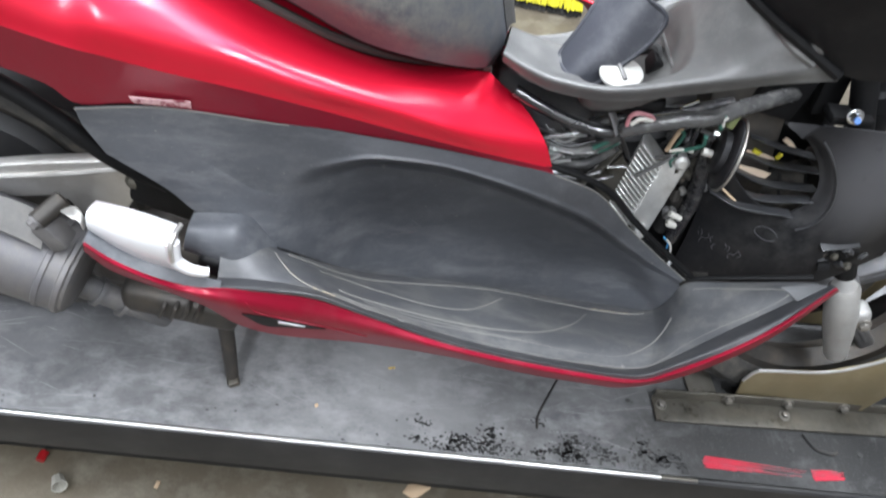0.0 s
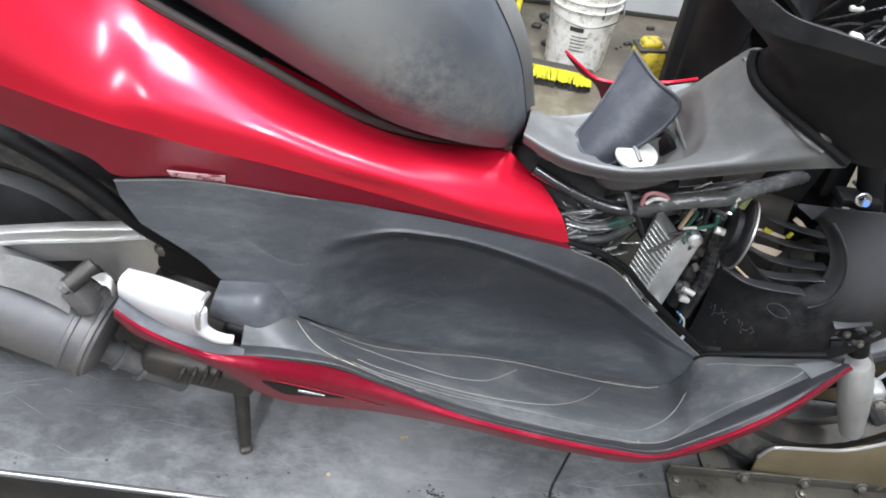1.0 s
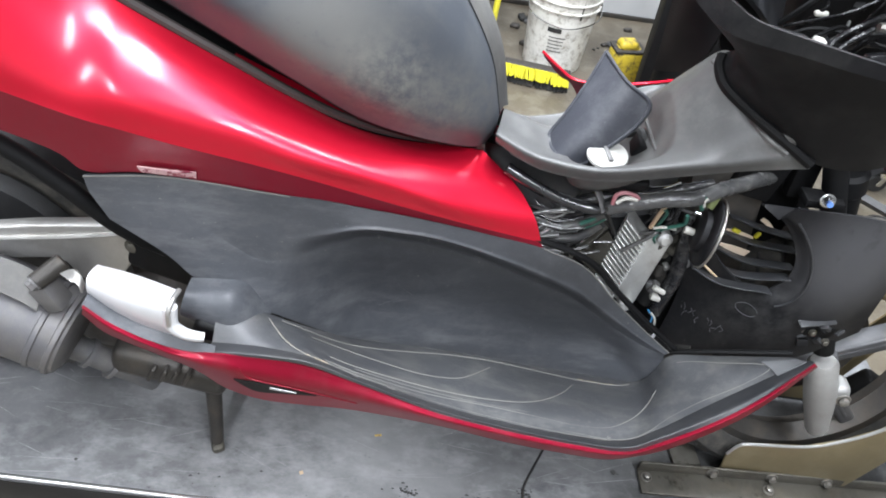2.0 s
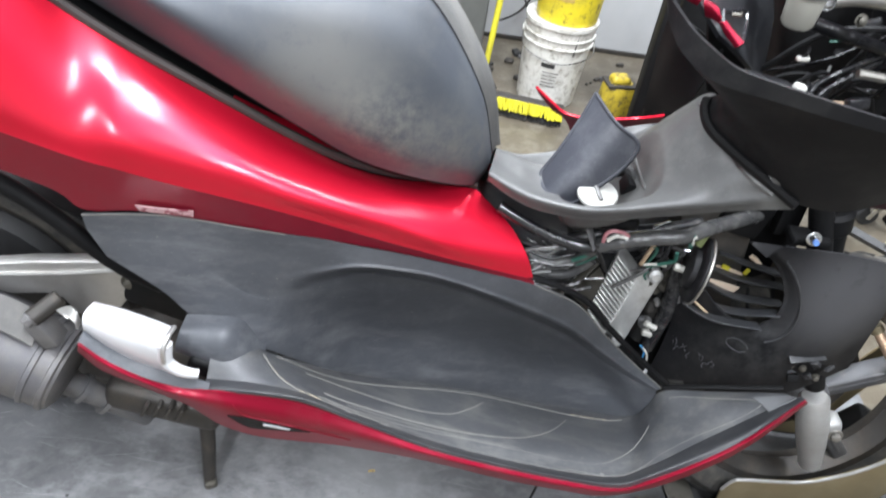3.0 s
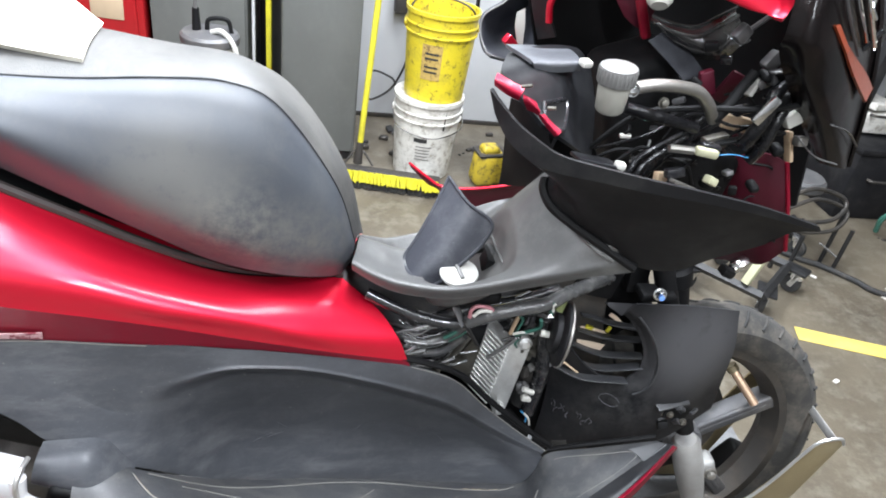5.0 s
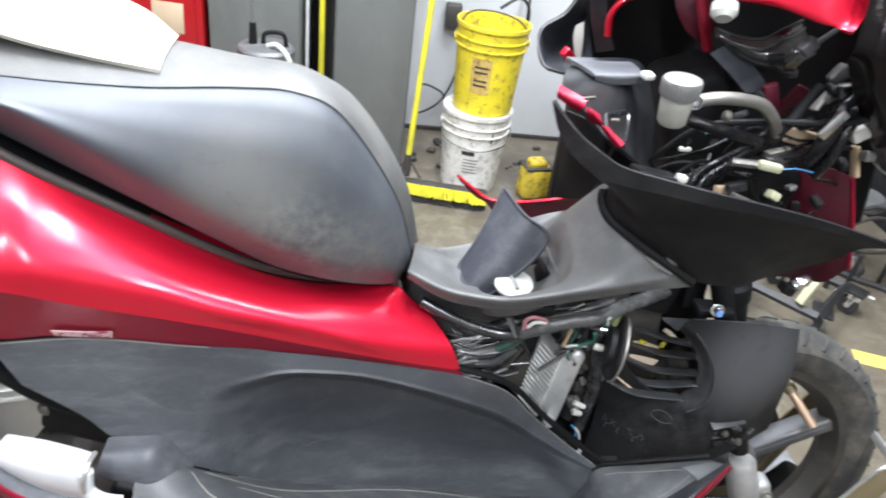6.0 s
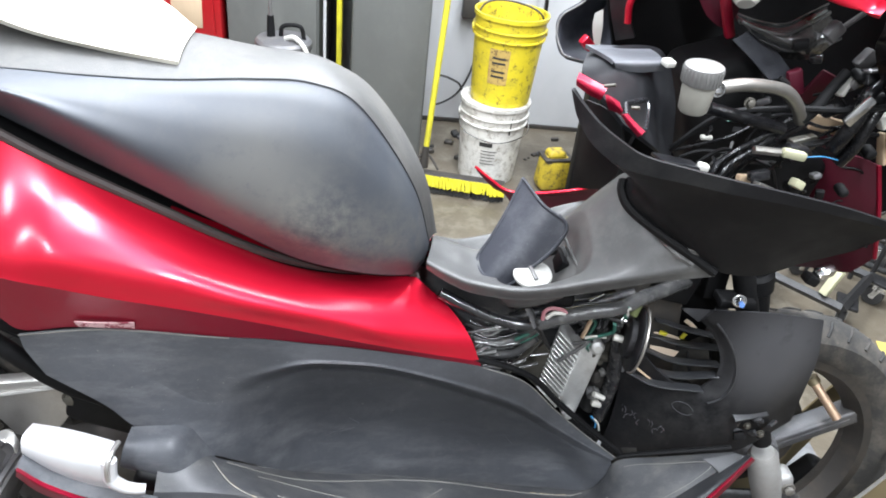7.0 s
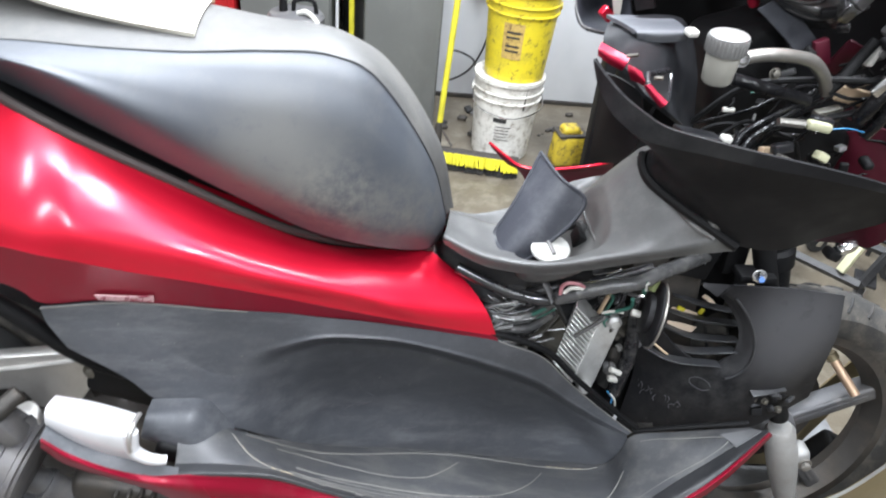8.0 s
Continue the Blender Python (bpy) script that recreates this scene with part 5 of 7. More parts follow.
part("cable", tube([(0.244, 0.715, 0.901), (0.252, 0.714, 0.91), (0.267, 0.716, 0.909)], 0.0026, 10), NATURAL, scooter)
part("cable", tube([(0.3, 0.735, 0.916), (0.317, 0.735, 0.929)], 0.0014, 10), CHROME, scooter)
part("cable", tube([(0.316, 0.765, 0.831), (0.317, 0.755, 0.865), (0.318, 0.75, 0.88)], 0.003, 10), CARD, scooter)
part("cable", tube([(0.324, 0.765, 0.834), (0.325, 0.755, 0.864), (0.317, 0.75, 0.875)], 0.0022, 10), WIRE_GREEN, scooter)
part("cable", tube([(0.323, 0.762, 0.831), (0.339, 0.755, 0.844), (0.35, 0.75, 0.856), (0.347, 0.745, 0.873)], 0.0026, 10), WIRE_GREEN, scooter)
part("cable", tube([(0.318, 0.76, 0.834), (0.33, 0.757, 0.84), (0.346, 0.757, 0.839)], 0.002, 10), NATURAL, scooter)
part("cable", tube([(0.308, 0.77, 0.833), (0.313, 0.762, 0.853), (0.307, 0.75, 0.878)], 0.0022, 10), WIRE_BLACK, scooter)
part("cable", tube([(0.349, 0.765, 0.825), (0.353, 0.76, 0.84), (0.356, 0.75, 0.868)], 0.0035, 10), WIRE_BLACK, scooter)
part("cable", tube([(0.35, 0.725, 0.901), (0.345, 0.722, 0.915), (0.349, 0.722, 0.921)], 0.0028, 10), WIRE_GREEN, scooter)
part("cable", tube([(0.35, 0.722, 0.907), (0.347, 0.72, 0.917), (0.35, 0.72, 0.921)], 0.0018, 10), NATURAL, scooter)
part("cable", tube([(0.363, 0.735, 0.898), (0.367, 0.738, 0.912), (0.371, 0.742, 0.922)], 0.0055, 10), OLIVE, scooter)
part("cable", tube([(0.362, 0.755, 0.848), (0.372, 0.765, 0.798), (0.382, 0.775, 0.735), (0.379, 0.78, 0.659)], 0.011, 10), WIRE_BLACK, scooter)
part("cable", tube([(0.342, 0.775, 0.804), (0.364, 0.775, 0.787), (0.371, 0.77, 0.803)], 0.007, 10), BRACKET, scooter)
part("cable", tube([(0.344, 0.77, 0.817), (0.343, 0.772, 0.79), (0.355, 0.772, 0.78)], 0.006, 10), BRACKET, scooter)
part("cable", tube([(0.358, 0.768, 0.72), (0.375, 0.768, 0.712)], 0.0042, 10), NATURAL, scooter)
part("cable_tie", tube([(0.234, 0.722, 0.889), (0.247, 0.726, 0.865), (0.262, 0.735, 0.836)], 0.005, 10, flat=0.4), RUBBER, scooter)
part("clip_bracket", tube([(0.222, 0.735, 0.903), (0.229, 0.728, 0.892), (0.235, 0.724, 0.88)], 0.009, 10, flat=0.3), STEELGREY, scooter)
part("stay", tube([(0.213, 0.752, 0.765), (0.237, 0.76, 0.791), (0.258, 0.765, 0.827)], 0.0085, 10, flat=0.5), BRACKET, scooter, "flat grey stay")
part("bright_edge", tube([(0.216, 0.748, 0.779), (0.242, 0.755, 0.82)], 0.0018, 10), CHROME, scooter)
part("bay_plate", sheet([[(0.241, 0.785, 0.745), (0.258, 0.785, 0.775), (0.271, 0.785, 0.798)], [(0.292, 0.785, 0.696), (0.294, 0.785, 0.732), (0.298, 0.785, 0.761)]], nu=8, nv=6, thick=0.004), BRACKET, scooter)

# rectifier with its cooling fins
RX = pose(0.3161, 0.79, 0.7498, 0, 6.5, 0)
rect = part("rectifier", block((0.03, 0.012, 0.135), RX @ pose(0.016, -0.016, 0, 0, 0, -20), 0.004), FIN, scooter, "finned alloy rectifier")
for i in range(15):
    part("cooling_fin", block((0.046, 0.034, 0.0022), RX @ pose(-0.014, 0.0, -0.05 + i * 0.0078, 0, 34, -20), 0.0007, 1), FIN, rect)
for z in (0.066, -0.066):
    part("mounting_lug", lathe([(0, 0), (0.010, 0), (0.010, 0.02), (0.006, 0.024), (0, 0.024)], RX @ pose(0.016, -0.012, z, 80, 0, 0), 16), FIN, rect)
part("hose", tube([(0.395, 0.80, 0.83), (0.385, 0.80, 0.77), (0.375, 0.80, 0.70), (0.37, 0.80, 0.66)], 0.014, 12), RUBBER, scooter)
part("hose", tube([(0.345, 0.80, 0.83), (0.362, 0.795, 0.81), (0.375, 0.79, 0.79), (0.385, 0.795, 0.75)], 0.009, 10), WIRE_BLACK, scooter)
part("thermostat", block((0.03, 0.03, 0.045), pose(0.372, 0.795, 0.79, 10, 20, 0), 0.009, 3), BRACKET, scooter)
part("connector", block((0.022, 0.012, 0.011), pose(0.372, 0.775, 0.695, 0, 10, 0), 0.003), NATURAL, scooter)
part("connector", block((0.012, 0.012, 0.02), pose(0.362, 0.78, 0.71, 0, 25, 0), 0.003), LIDGREY, scooter)
part("cable", tube([(0.363, 0.765, 0.676), (0.372, 0.763, 0.666), (0.373, 0.762, 0.655)], 0.0015, 10), WIRE_BLUE, scooter)
part("cable", tube([(0.368, 0.763, 0.673), (0.376, 0.761, 0.664), (0.38, 0.76, 0.651)], 0.0015, 10), NATURAL, scooter)

# horn
HM = along((0.345, 0.74, 0.862), (0.46, 0.715, 0.85))
horn = part("horn", lathe([(0, 0.016), (0.022, 0.016), (0.027, 0.019), (0.028, 0.026), (0.042, 0.028), (0.044, 0.030), (0.044, 0.034), (0.035, 0.04), (0, 0.042)], HM, 40), SATINBLACK, scooter, "round black horn with chrome rim")
part("horn_rim", lathe([(0.0445, 0.0325), (0.0462, 0.033), (0.0462, 0.0355), (0.0445, 0.036)], HM, 44, closed=True), GRIPMETAL, horn)
part("horn_terminal", lathe([(0, 0.004), (0.0048, 0.004), (0.0048, 0.018), (0, 0.018)], HM @ pose(0, -0.006, 0), 12), NATURAL, horn)
part("horn_screw", lathe([(0, 0.008), (0.004, 0.008), (0.004, 0.018), (0, 0.018)], HM @ pose(0.016, 0.012, 0), 10), CHROME, horn)

# louvre blades across the opening of the shroud
BLADES = [
    [(0.426, 0.79, 0.847), (0.466, 0.775, 0.844), (0.501, 0.76, 0.847)],
    [(0.427, 0.79, 0.819), (0.469, 0.775, 0.816), (0.515, 0.757, 0.827)],
    [(0.422, 0.785, 0.795), (0.464, 0.765, 0.792), (0.518, 0.745, 0.807)],
    [(0.415, 0.772, 0.777), (0.459, 0.752, 0.776), (0.512, 0.732, 0.799)],
    [(0.393, 0.76, 0.775), (0.43, 0.738, 0.771), (0.493, 0.724, 0.778)]]
for k, front in enumerate(BLADES):
    back = [(x, y + 0.018, z - 0.004) for x, y, z in front]
    low = [(x, y + 0.002, z - 0.004) for x, y, z in front]
    part("louvre_blade", sheet([back, front, low], nu=20, nv=9, thick=0.002), BOARDRIM, scooter)
# Added black slab standing in for the dark behind the blades.
part("louvre_dark_back", block((0.15, 0.02, 0.17), pose(0.46, 0.85, 0.84), 0.006), BLACK, scooter)
part("paper_scrap", sheet([[(0.433, 0.8, 0.819), (0.454, 0.797, 0.818), (0.47, 0.795, 0.814)], [(0.432, 0.8, 0.808), (0.457, 0.797, 0.804), (0.48, 0.795, 0.799)]], nu=10, nv=5, thick=0.001), SCRAP, scooter)
part("paper_scrap", sheet([[(0.433, 0.798, 0.794), (0.455, 0.795, 0.793), (0.476, 0.792, 0.79)], [(0.435, 0.798, 0.781), (0.457, 0.795, 0.775), (0.469, 0.792, 0.774)]], nu=10, nv=5, thick=0.001), SCRAP, scooter)
part("paper_scrap", sheet([[(0.474, 0.8, 0.845), (0.484, 0.8, 0.839), (0.494, 0.8, 0.83)], [(0.471, 0.8, 0.84), (0.483, 0.8, 0.832), (0.49, 0.8, 0.824)]], nu=10, nv=5, thick=0.001), SCRAP, scooter)
part("yellow_tag", block((0.012, 0.004, 0.006), pose(0.444, 0.795, 0.821, 0, 20, 0), 0.001), BRIGHTYELLOW, scooter)
part("yellow_tag", block((0.006, 0.004, 0.01), pose(0.478, 0.8, 0.814, 0, 20, 0), 0.001), BRIGHTYELLOW, scooter)
part("paper_scrap", tube([(0.40, 0.765, 0.785), (0.415, 0.76, 0.775), (0.43, 0.757, 0.765)], 0.003, 6, flat=0.5), CARD, scooter)

# chalk marks on the shroud
SHROUD_SKIN = [p for row in zip(*[spline(f, 60) for f in (FENDER_A, FENDER_B, FENDER_C, FENDER_D)]) for p in spline(row, 60)]


def on_shroud(x, z):
    near = min(SHROUD_SKIN, key=lambda p: (p.x - x) ** 2 + (p.z - z) ** 2)
    return (x, near.y - 0.0008, z)


# Paler rod along the bezel: its lit edge is put into the colour.
BEZEL = []
for k in range(15):
    a = radians(-50 + 10 * k)
    u = (0.058 * 1.3 * math.cos(a) - 0.15 * 0.062 * 1.3 * math.sin(a)) / 0.9475
    v = 0.062 * 1.3 * math.sin(a) - 0.35 * u
    if 0.836 + v < 0.9:
        BEZEL.append(on_shroud(0.447 + u, 0.836 + v))
part("louvre_rim", tube(BEZEL, 0.0016, 8, 60), BOARDRIM, scooter, "paler rod painting the lit edge round the louvre")
part("chalk_ring", tube([on_shroud(0.482 + 0.014 * math.cos(a) - 0.003 * math.sin(a), 0.729 + 0.011 * math.sin(a)) for a in (2 * math.pi * k / 11 for k in range(11))], 0.00045, 5, 40), CHALK, scooter)
scrawl = random.Random(17)
for k in range(11):
    x, z = 0.412 + 0.0048 * k + (0.01 if k > 5 else 0), 0.684 - 0.0012 * k - (0.01 if k % 3 == 2 else 0)
    pts = [on_shroud(x + scrawl.uniform(-0.003, 0.003), z + d) for d in (0.006, 0.0, -0.006)]
    part("chalk_stroke", tube(pts, 0.0004, 5, 9), CHALK, scooter)

# steering stem, bracket and bolts beside the shroud
part("steering_stem", lathe([(0, 0), (0.02, 0), (0.022, 0.01), (0.022, 0.07), (0.026, 0.075), (0.026, 0.1), (0.02, 0.105), (0, 0.105)], along((0.566, 0.79, 0.845), (0.535, 0.79, 0.945)), 24), BLACK, scooter)
part("stem_bolt", bolt((0.497, 0.738, 0.930), (0.48, 0.66, 0.95), 0.006, 0.012), CHROME, scooter)
part("bolt_mark", lathe([(0, 0), (0.0036, 0), (0.0036, 0.002), (0, 0.002)], along((0.494, 0.725, 0.9328), (0.476, 0.64, 0.955)), 12), BLUEPLASTIC, scooter)
part("shroud_bracket", block((0.05, 0.03, 0.012), pose(0.505, 0.76, 0.915), 0.003), BLACK, scooter)
part("hanger", block((0.06, 0.02, 0.1), pose(0.44, 0.80, 0.93, 0, 10, 0), 0.004), BLACK, scooter)
part("hanger", block((0.03, 0.02, 0.1), pose(0.49, 0.80, 0.94, 0, -5, 0), 0.004), BLACK, scooter)

# bracket at the foot of the shroud
# Black strip added behind the board edge to hide the far chock plate.
part("board_blocker", block((0.26, 0.02, 0.06), pose(0.557, 0.8, 0.545, 0, -4, 0), 0.006), BLACK, scooter)
part("foot_bracket", block((0.05, 0.024, 0.026), pose(0.588, 0.735, 0.716, 0, 14, 10), 0.006), BLACK, scooter)
part("foot_bracket", block((0.055, 0.018, 0.003), pose(0.575, 0.726, 0.738, 18, -4, 12), 0.001), BOARDRIM, scooter)
part("foot_screw", bolt((0.575, 0.719, 0.72), (0.57, 0.60, 0.74), 0.0036, 0.005), BRACKET, scooter)
part("foot_screw", bolt((0.60, 0.719, 0.705), (0.59, 0.60, 0.72), 0.004, 0.006), BRACKET, scooter)
part("board_edge", tube([(x, y + 0.006, z + 0.002) for x, y, z in BOARD_IN[9:12]], 0.004, 8), BLACK, scooter)

# ---- fuel filler ----
# Black insert paints in the shade that a deeper pocket would have.
part("filler_well", block((0.088, 0.11, 0.02), pose(0.235, 0.775, 0.919, 0, -6, 0), 0.008, 3), BLACK, scooter, "black insert darkening the well round the filler neck")
part("filler_neck", lathe([(0, 0), (0.02, 0), (0.02, 0.026), (0, 0.026)], pose(0.2225, 0.738, 0.926, 10, -4, 0), 24), BLACK, scooter)
CM = pose(0.2215, 0.738, 0.9435, 10, -4, 0)
cap = part("fuel_cap", lathe([(0, 0.005), (0.023, 0.005), (0.0245, 0.008), (0.0235, 0.0105), (0, 0.0115)], CM, 40), CAPWHITE, scooter, "white plastic fuel filler cap")
part("cap_grip", block((0.005, 0.026, 0.003), CM @ pose(0, 0, 0.0122, 0, 0, 12), 0.001), LIDGREY, cap)
part("filler_hose", tube([(0.258, 0.805, 0.94), (0.268, 0.79, 0.955), (0.272, 0.77, 0.945)], 0.006, 8), RUBBER, scooter)
part("latch", block((0.012, 0.03, 0.022), pose(0.264, 0.775, 0.945, 0, 20, 0), 0.003), BLACK, scooter)

# ---- steering head, cowl and handlebar ----
part("cowl_inner", sheet([COWL_A, COWL_B, COWL_C, COWL_D], nu=40, nv=30, thick=0.004), BLACK, scooter, "black inside of the front cowl")
part("front_cowl", sheet([NOSE_A, NOSE_B, NOSE_C], nu=40, nv=14, thick=0.004), RED, scooter, "glossy red front cowl")
part("headlamp", sheet([LAMP_A, LAMP_B, LAMP_C, LAMP_D], nu=40, nv=30, thick=0.006), LAMPSHELL, scooter, "dark glossy headlamp shell")
part("headlamp_edge", tube([(x, y - 0.004, z) for x, y, z in LAMP_D], 0.003, 8, 40), LAMPSHELL, scooter)
# Bright rods painting white reflections on the lamp lens.
LENS_GLINTS = [
    [(0.546, 0.695, 1.341), (0.563, 0.695, 1.318), (0.594, 0.712, 1.29)],
    [(0.57, 0.71, 1.337), (0.596, 0.722, 1.311), (0.634, 0.745, 1.277)],
    [(0.62, 0.755, 1.325), (0.61, 0.74, 1.317), (0.632, 0.755, 1.303)],
    [(0.623, 0.745, 1.298), (0.65, 0.765, 1.283), (0.645, 0.755, 1.271)],
    [(0.536, 0.688, 1.333), (0.557, 0.692, 1.307), (0.589, 0.705, 1.276)],
    [(0.584, 0.69, 1.205), (0.63, 0.715, 1.188), (0.69, 0.76, 1.153)],
    [(0.569, 0.715, 1.179), (0.593, 0.705, 1.161), (0.639, 0.72, 1.146)]]
for k, glint in enumerate(LENS_GLINTS):
    part("lens_glint", tube([(x, y - 0.005, z) for x, y, z in glint], 0.005 if k < 2 else 0.0018, 6, 20, flat=0.4), CHROME if k < 4 else STEELGREY, scooter)
# Roof added out of view to keep lamp light off the head.
part("cowl_shade_top", sheet([COWL_A[:4], [(x - 0.01, y - 0.12, z + 0.06) for x, y, z in COWL_A[:4]], NOSE_A], nu=30, nv=16, thick=0.004), RED, scooter, "red top of the front cowl, added unseen to shade the head")
part("turn_signal", sheet([[(x, y - 0.004, z) for x, y, z in TURN_A], [(x, y - 0.004, z) for x, y, z in TURN_B]], nu=20, nv=6, thick=0.003), ORANGE, scooter, "orange turn signal strip")
part("belly_cowl", sheet([BELLY_A, BELLY_B, BELLY_C], nu=30, nv=20, thick=0.004), INNERRED, scooter, "dark red lower cowl")
part("belly_edge", tube([BELLY_A[3], BELLY_B[3], BELLY_C[3]], 0.003, 8), TRIMRED, scooter)
part("glove_box", sheet([GLOVE_A, GLOVE_B, GLOVE_C, GLOVE_D], nu=40, nv=30, thick=0.004), BOXGREY, scooter, "dusty black moulded inner box")
part("far_scoop", sheet([SCOOP_A, SCOOP_B, SCOOP_C], nu=30, nv=20, thick=0.004), FLAPGREY, scooter, "black scooped panel with pale rim")
part("scoop_rim", tube([SCOOP_A[3], SCOOP_A[2], SCOOP_A[1], SCOOP_A[0], SCOOP_B[0], SCOOP_C[0], SCOOP_C[1], SCOOP_C[2]], 0.0014, 8, 60), LIDGREY, scooter)
part("far_leg_panel", sheet([FARLEG_A, FARLEG_B, FARLEG_C], nu=30, nv=20, thick=0.004), BLACK, scooter)
part("box_opening", sheet([[(0.261, 0.68, 1.204), (0.277, 0.697, 1.2), (0.295, 0.716, 1.195)], [(0.26, 0.67, 1.199), (0.277, 0.684, 1.193), (0.293, 0.698, 1.187)], [(0.261, 0.659, 1.193), (0.271, 0.661, 1.187), (0.28, 0.662, 1.184)]], nu=10, nv=10, thick=0.002), BLACK, scooter)
part("opening_rim", tube([(0.261, 0.68, 1.204), (0.277, 0.697, 1.2), (0.295, 0.716, 1.195), (0.293, 0.698, 1.187), (0.28, 0.662, 1.184), (0.271, 0.661, 1.187), (0.261, 0.659, 1.193), (0.26, 0.67, 1.199), (0.261, 0.68, 1.204)], 0.0024, 8, 60), GLOSSBLACK, scooter)
part("box_shelf", sheet([[(0.242, 0.80, 1.222), (0.277, 0.80, 1.224), (0.315, 0.80, 1.224)], [(0.247, 0.745, 1.230), (0.279, 0.755, 1.230), (0.311, 0.765, 1.230)], [(0.252, 0.72, 1.231), (0.281, 0.73, 1.229), (0.311, 0.74, 1.229)], [(0.257, 0.722, 1.222), (0.285, 0.732, 1.218), (0.314, 0.742, 1.219)]], nu=16, nv=20, thick=0.004), PANEL, scooter, "grey ledge on the inner box")
part("shelf_tab", block((0.012, 0.012, 0.007), pose(0.314, 0.735, 1.230, 8, 0, 20), 0.002), NATURAL, scooter)

part("far_panel", sheet([[(0.296, 0.955, 1.26), (0.307, 0.955, 1.225), (0.322, 0.95, 1.187)], [(0.316, 0.94, 1.266), (0.323, 0.935, 1.232), (0.341, 0.935, 1.197)]], nu=16, nv=12, thick=0.004), BOXGREY, scooter, "dark grey far side moulding")
part("far_tab", sheet([[(0.291, 0.965, 1.216), (0.291, 0.96, 1.198), (0.3, 0.96, 1.171)], [(0.301, 0.965, 1.222), (0.304, 0.96, 1.2), (0.306, 0.96, 1.172)]], nu=8, nv=4, thick=0.002), NATURAL, scooter, "pale strip on the far side")
part("far_edge", tube([(0.326, 0.93, 1.216), (0.323, 0.93, 1.241), (0.333, 0.93, 1.26), (0.352, 0.93, 1.271)], 0.0045, 8, 30), RED, scooter, "red far edge of the cowl")
part("far_clip", block((0.02, 0.012, 0.014), pose(0.286, 0.955, 1.179, 0, 40, 20), 0.003), RED, scooter)

# red cut edges left on the leg shield
part("red_strip", sheet([[(0.204, 0.662, 1.236), (0.217, 0.655, 1.232), (0.229, 0.648, 1.229)], [(0.201, 0.656, 1.231), (0.214, 0.649, 1.226), (0.225, 0.642, 1.223)], [(0.203, 0.66, 1.224), (0.214, 0.653, 1.219), (0.225, 0.648, 1.216)]], nu=14, nv=8, thick=0.0016), TRIMRED, scooter, "red painted flange")
part("red_strip", sheet([[(0.227, 0.644, 1.224), (0.232, 0.638, 1.224), (0.238, 0.632, 1.222)], [(0.228, 0.64, 1.219), (0.234, 0.633, 1.219), (0.24, 0.626, 1.216)], [(0.234, 0.645, 1.209), (0.238, 0.638, 1.21), (0.242, 0.631, 1.21)]], nu=14, nv=8, thick=0.0016), TRIMRED, scooter, "red painted flange")
part("red_strip", sheet([[(0.244, 0.622, 1.216), (0.252, 0.616, 1.21), (0.26, 0.61, 1.205)], [(0.24, 0.62, 1.215), (0.248, 0.613, 1.209), (0.256, 0.606, 1.203)], [(0.24, 0.626, 1.212), (0.247, 0.618, 1.205), (0.255, 0.611, 1.199)]], nu=14, nv=8, thick=0.0016), TRIMRED, scooter, "red painted flange")
for a, b in (((0.224, 0.642, 1.232), (0.232, 0.636, 1.236)), ((0.244, 0.615, 1.224), (0.25, 0.611, 1.226))):
    part("clip_pin", tube([a, b], 0.0016, 8), BRACKET, scooter)

# reservoir and handlebar tubes
res = part("fluid_reservoir", lathe([(0, 0), (0.012, 0), (0.0145, 0.003), (0.0165, 0.03), (0.0165, 0.032), (0, 0.032)], pose(0.329, 0.68, 1.201, 3, -3, 0), 32), RESERVOIR, scooter, "translucent brake fluid reservoir with grey lid")
lid = part("lid", lathe([(0.0165, 0.0305), (0.0186, 0.0305), (0.0187, 0.0308), (0.0187, 0.0465), (0.0186, 0.047), (0.0178, 0.0476), (0.0176, 0.0477), (0.006, 0.0479), (0, 0.0479)], pose(0.329, 0.68, 1.201, 3, -3, 0), 40), LIDPALE, res)
for k in range(30):
    a = math.radians(12 * k)
    part("rib", block((0.0013, 0.0012, 0.0135), pose(0.329, 0.68, 1.201, 3, -3, 0) @ pose(0.0189 * math.cos(a), 0.0189 * math.sin(a), 0.0385, 0, 0, 12 * k), 0.0003, 1), LIDPALE, lid)
part("handlebar_tube", tube([(0.355, 0.70, 1.219), (0.38, 0.70, 1.225), (0.412, 0.705, 1.224), (0.436, 0.71, 1.218), (0.459, 0.72, 1.20), (0.478, 0.735, 1.18)], 0.0068, 14), GRIPMETAL, scooter, "bare metal handlebar tube")
part("stay_tube", tube([(0.362, 0.715, 1.193), (0.402, 0.712, 1.186), (0.451, 0.718, 1.175)], 0.0066, 12), HEADWIRE, scooter)
part("stay_tube", tube([(0.475, 0.73, 1.182), (0.485, 0.73, 1.195), (0.497, 0.735, 1.217), (0.51, 0.74, 1.236)], 0.006, 12), BLACK, scooter)
part("tube_bolt", bolt((0.352, 0.689, 1.222), (0.352, 0.5, 1.26), 0.005, 0.005), CHROME, scooter)
part("tube_bolt", bolt((0.395, 0.70, 1.207), (0.395, 0.5, 1.26), 0.004, 0.005), BRACKET, scooter)
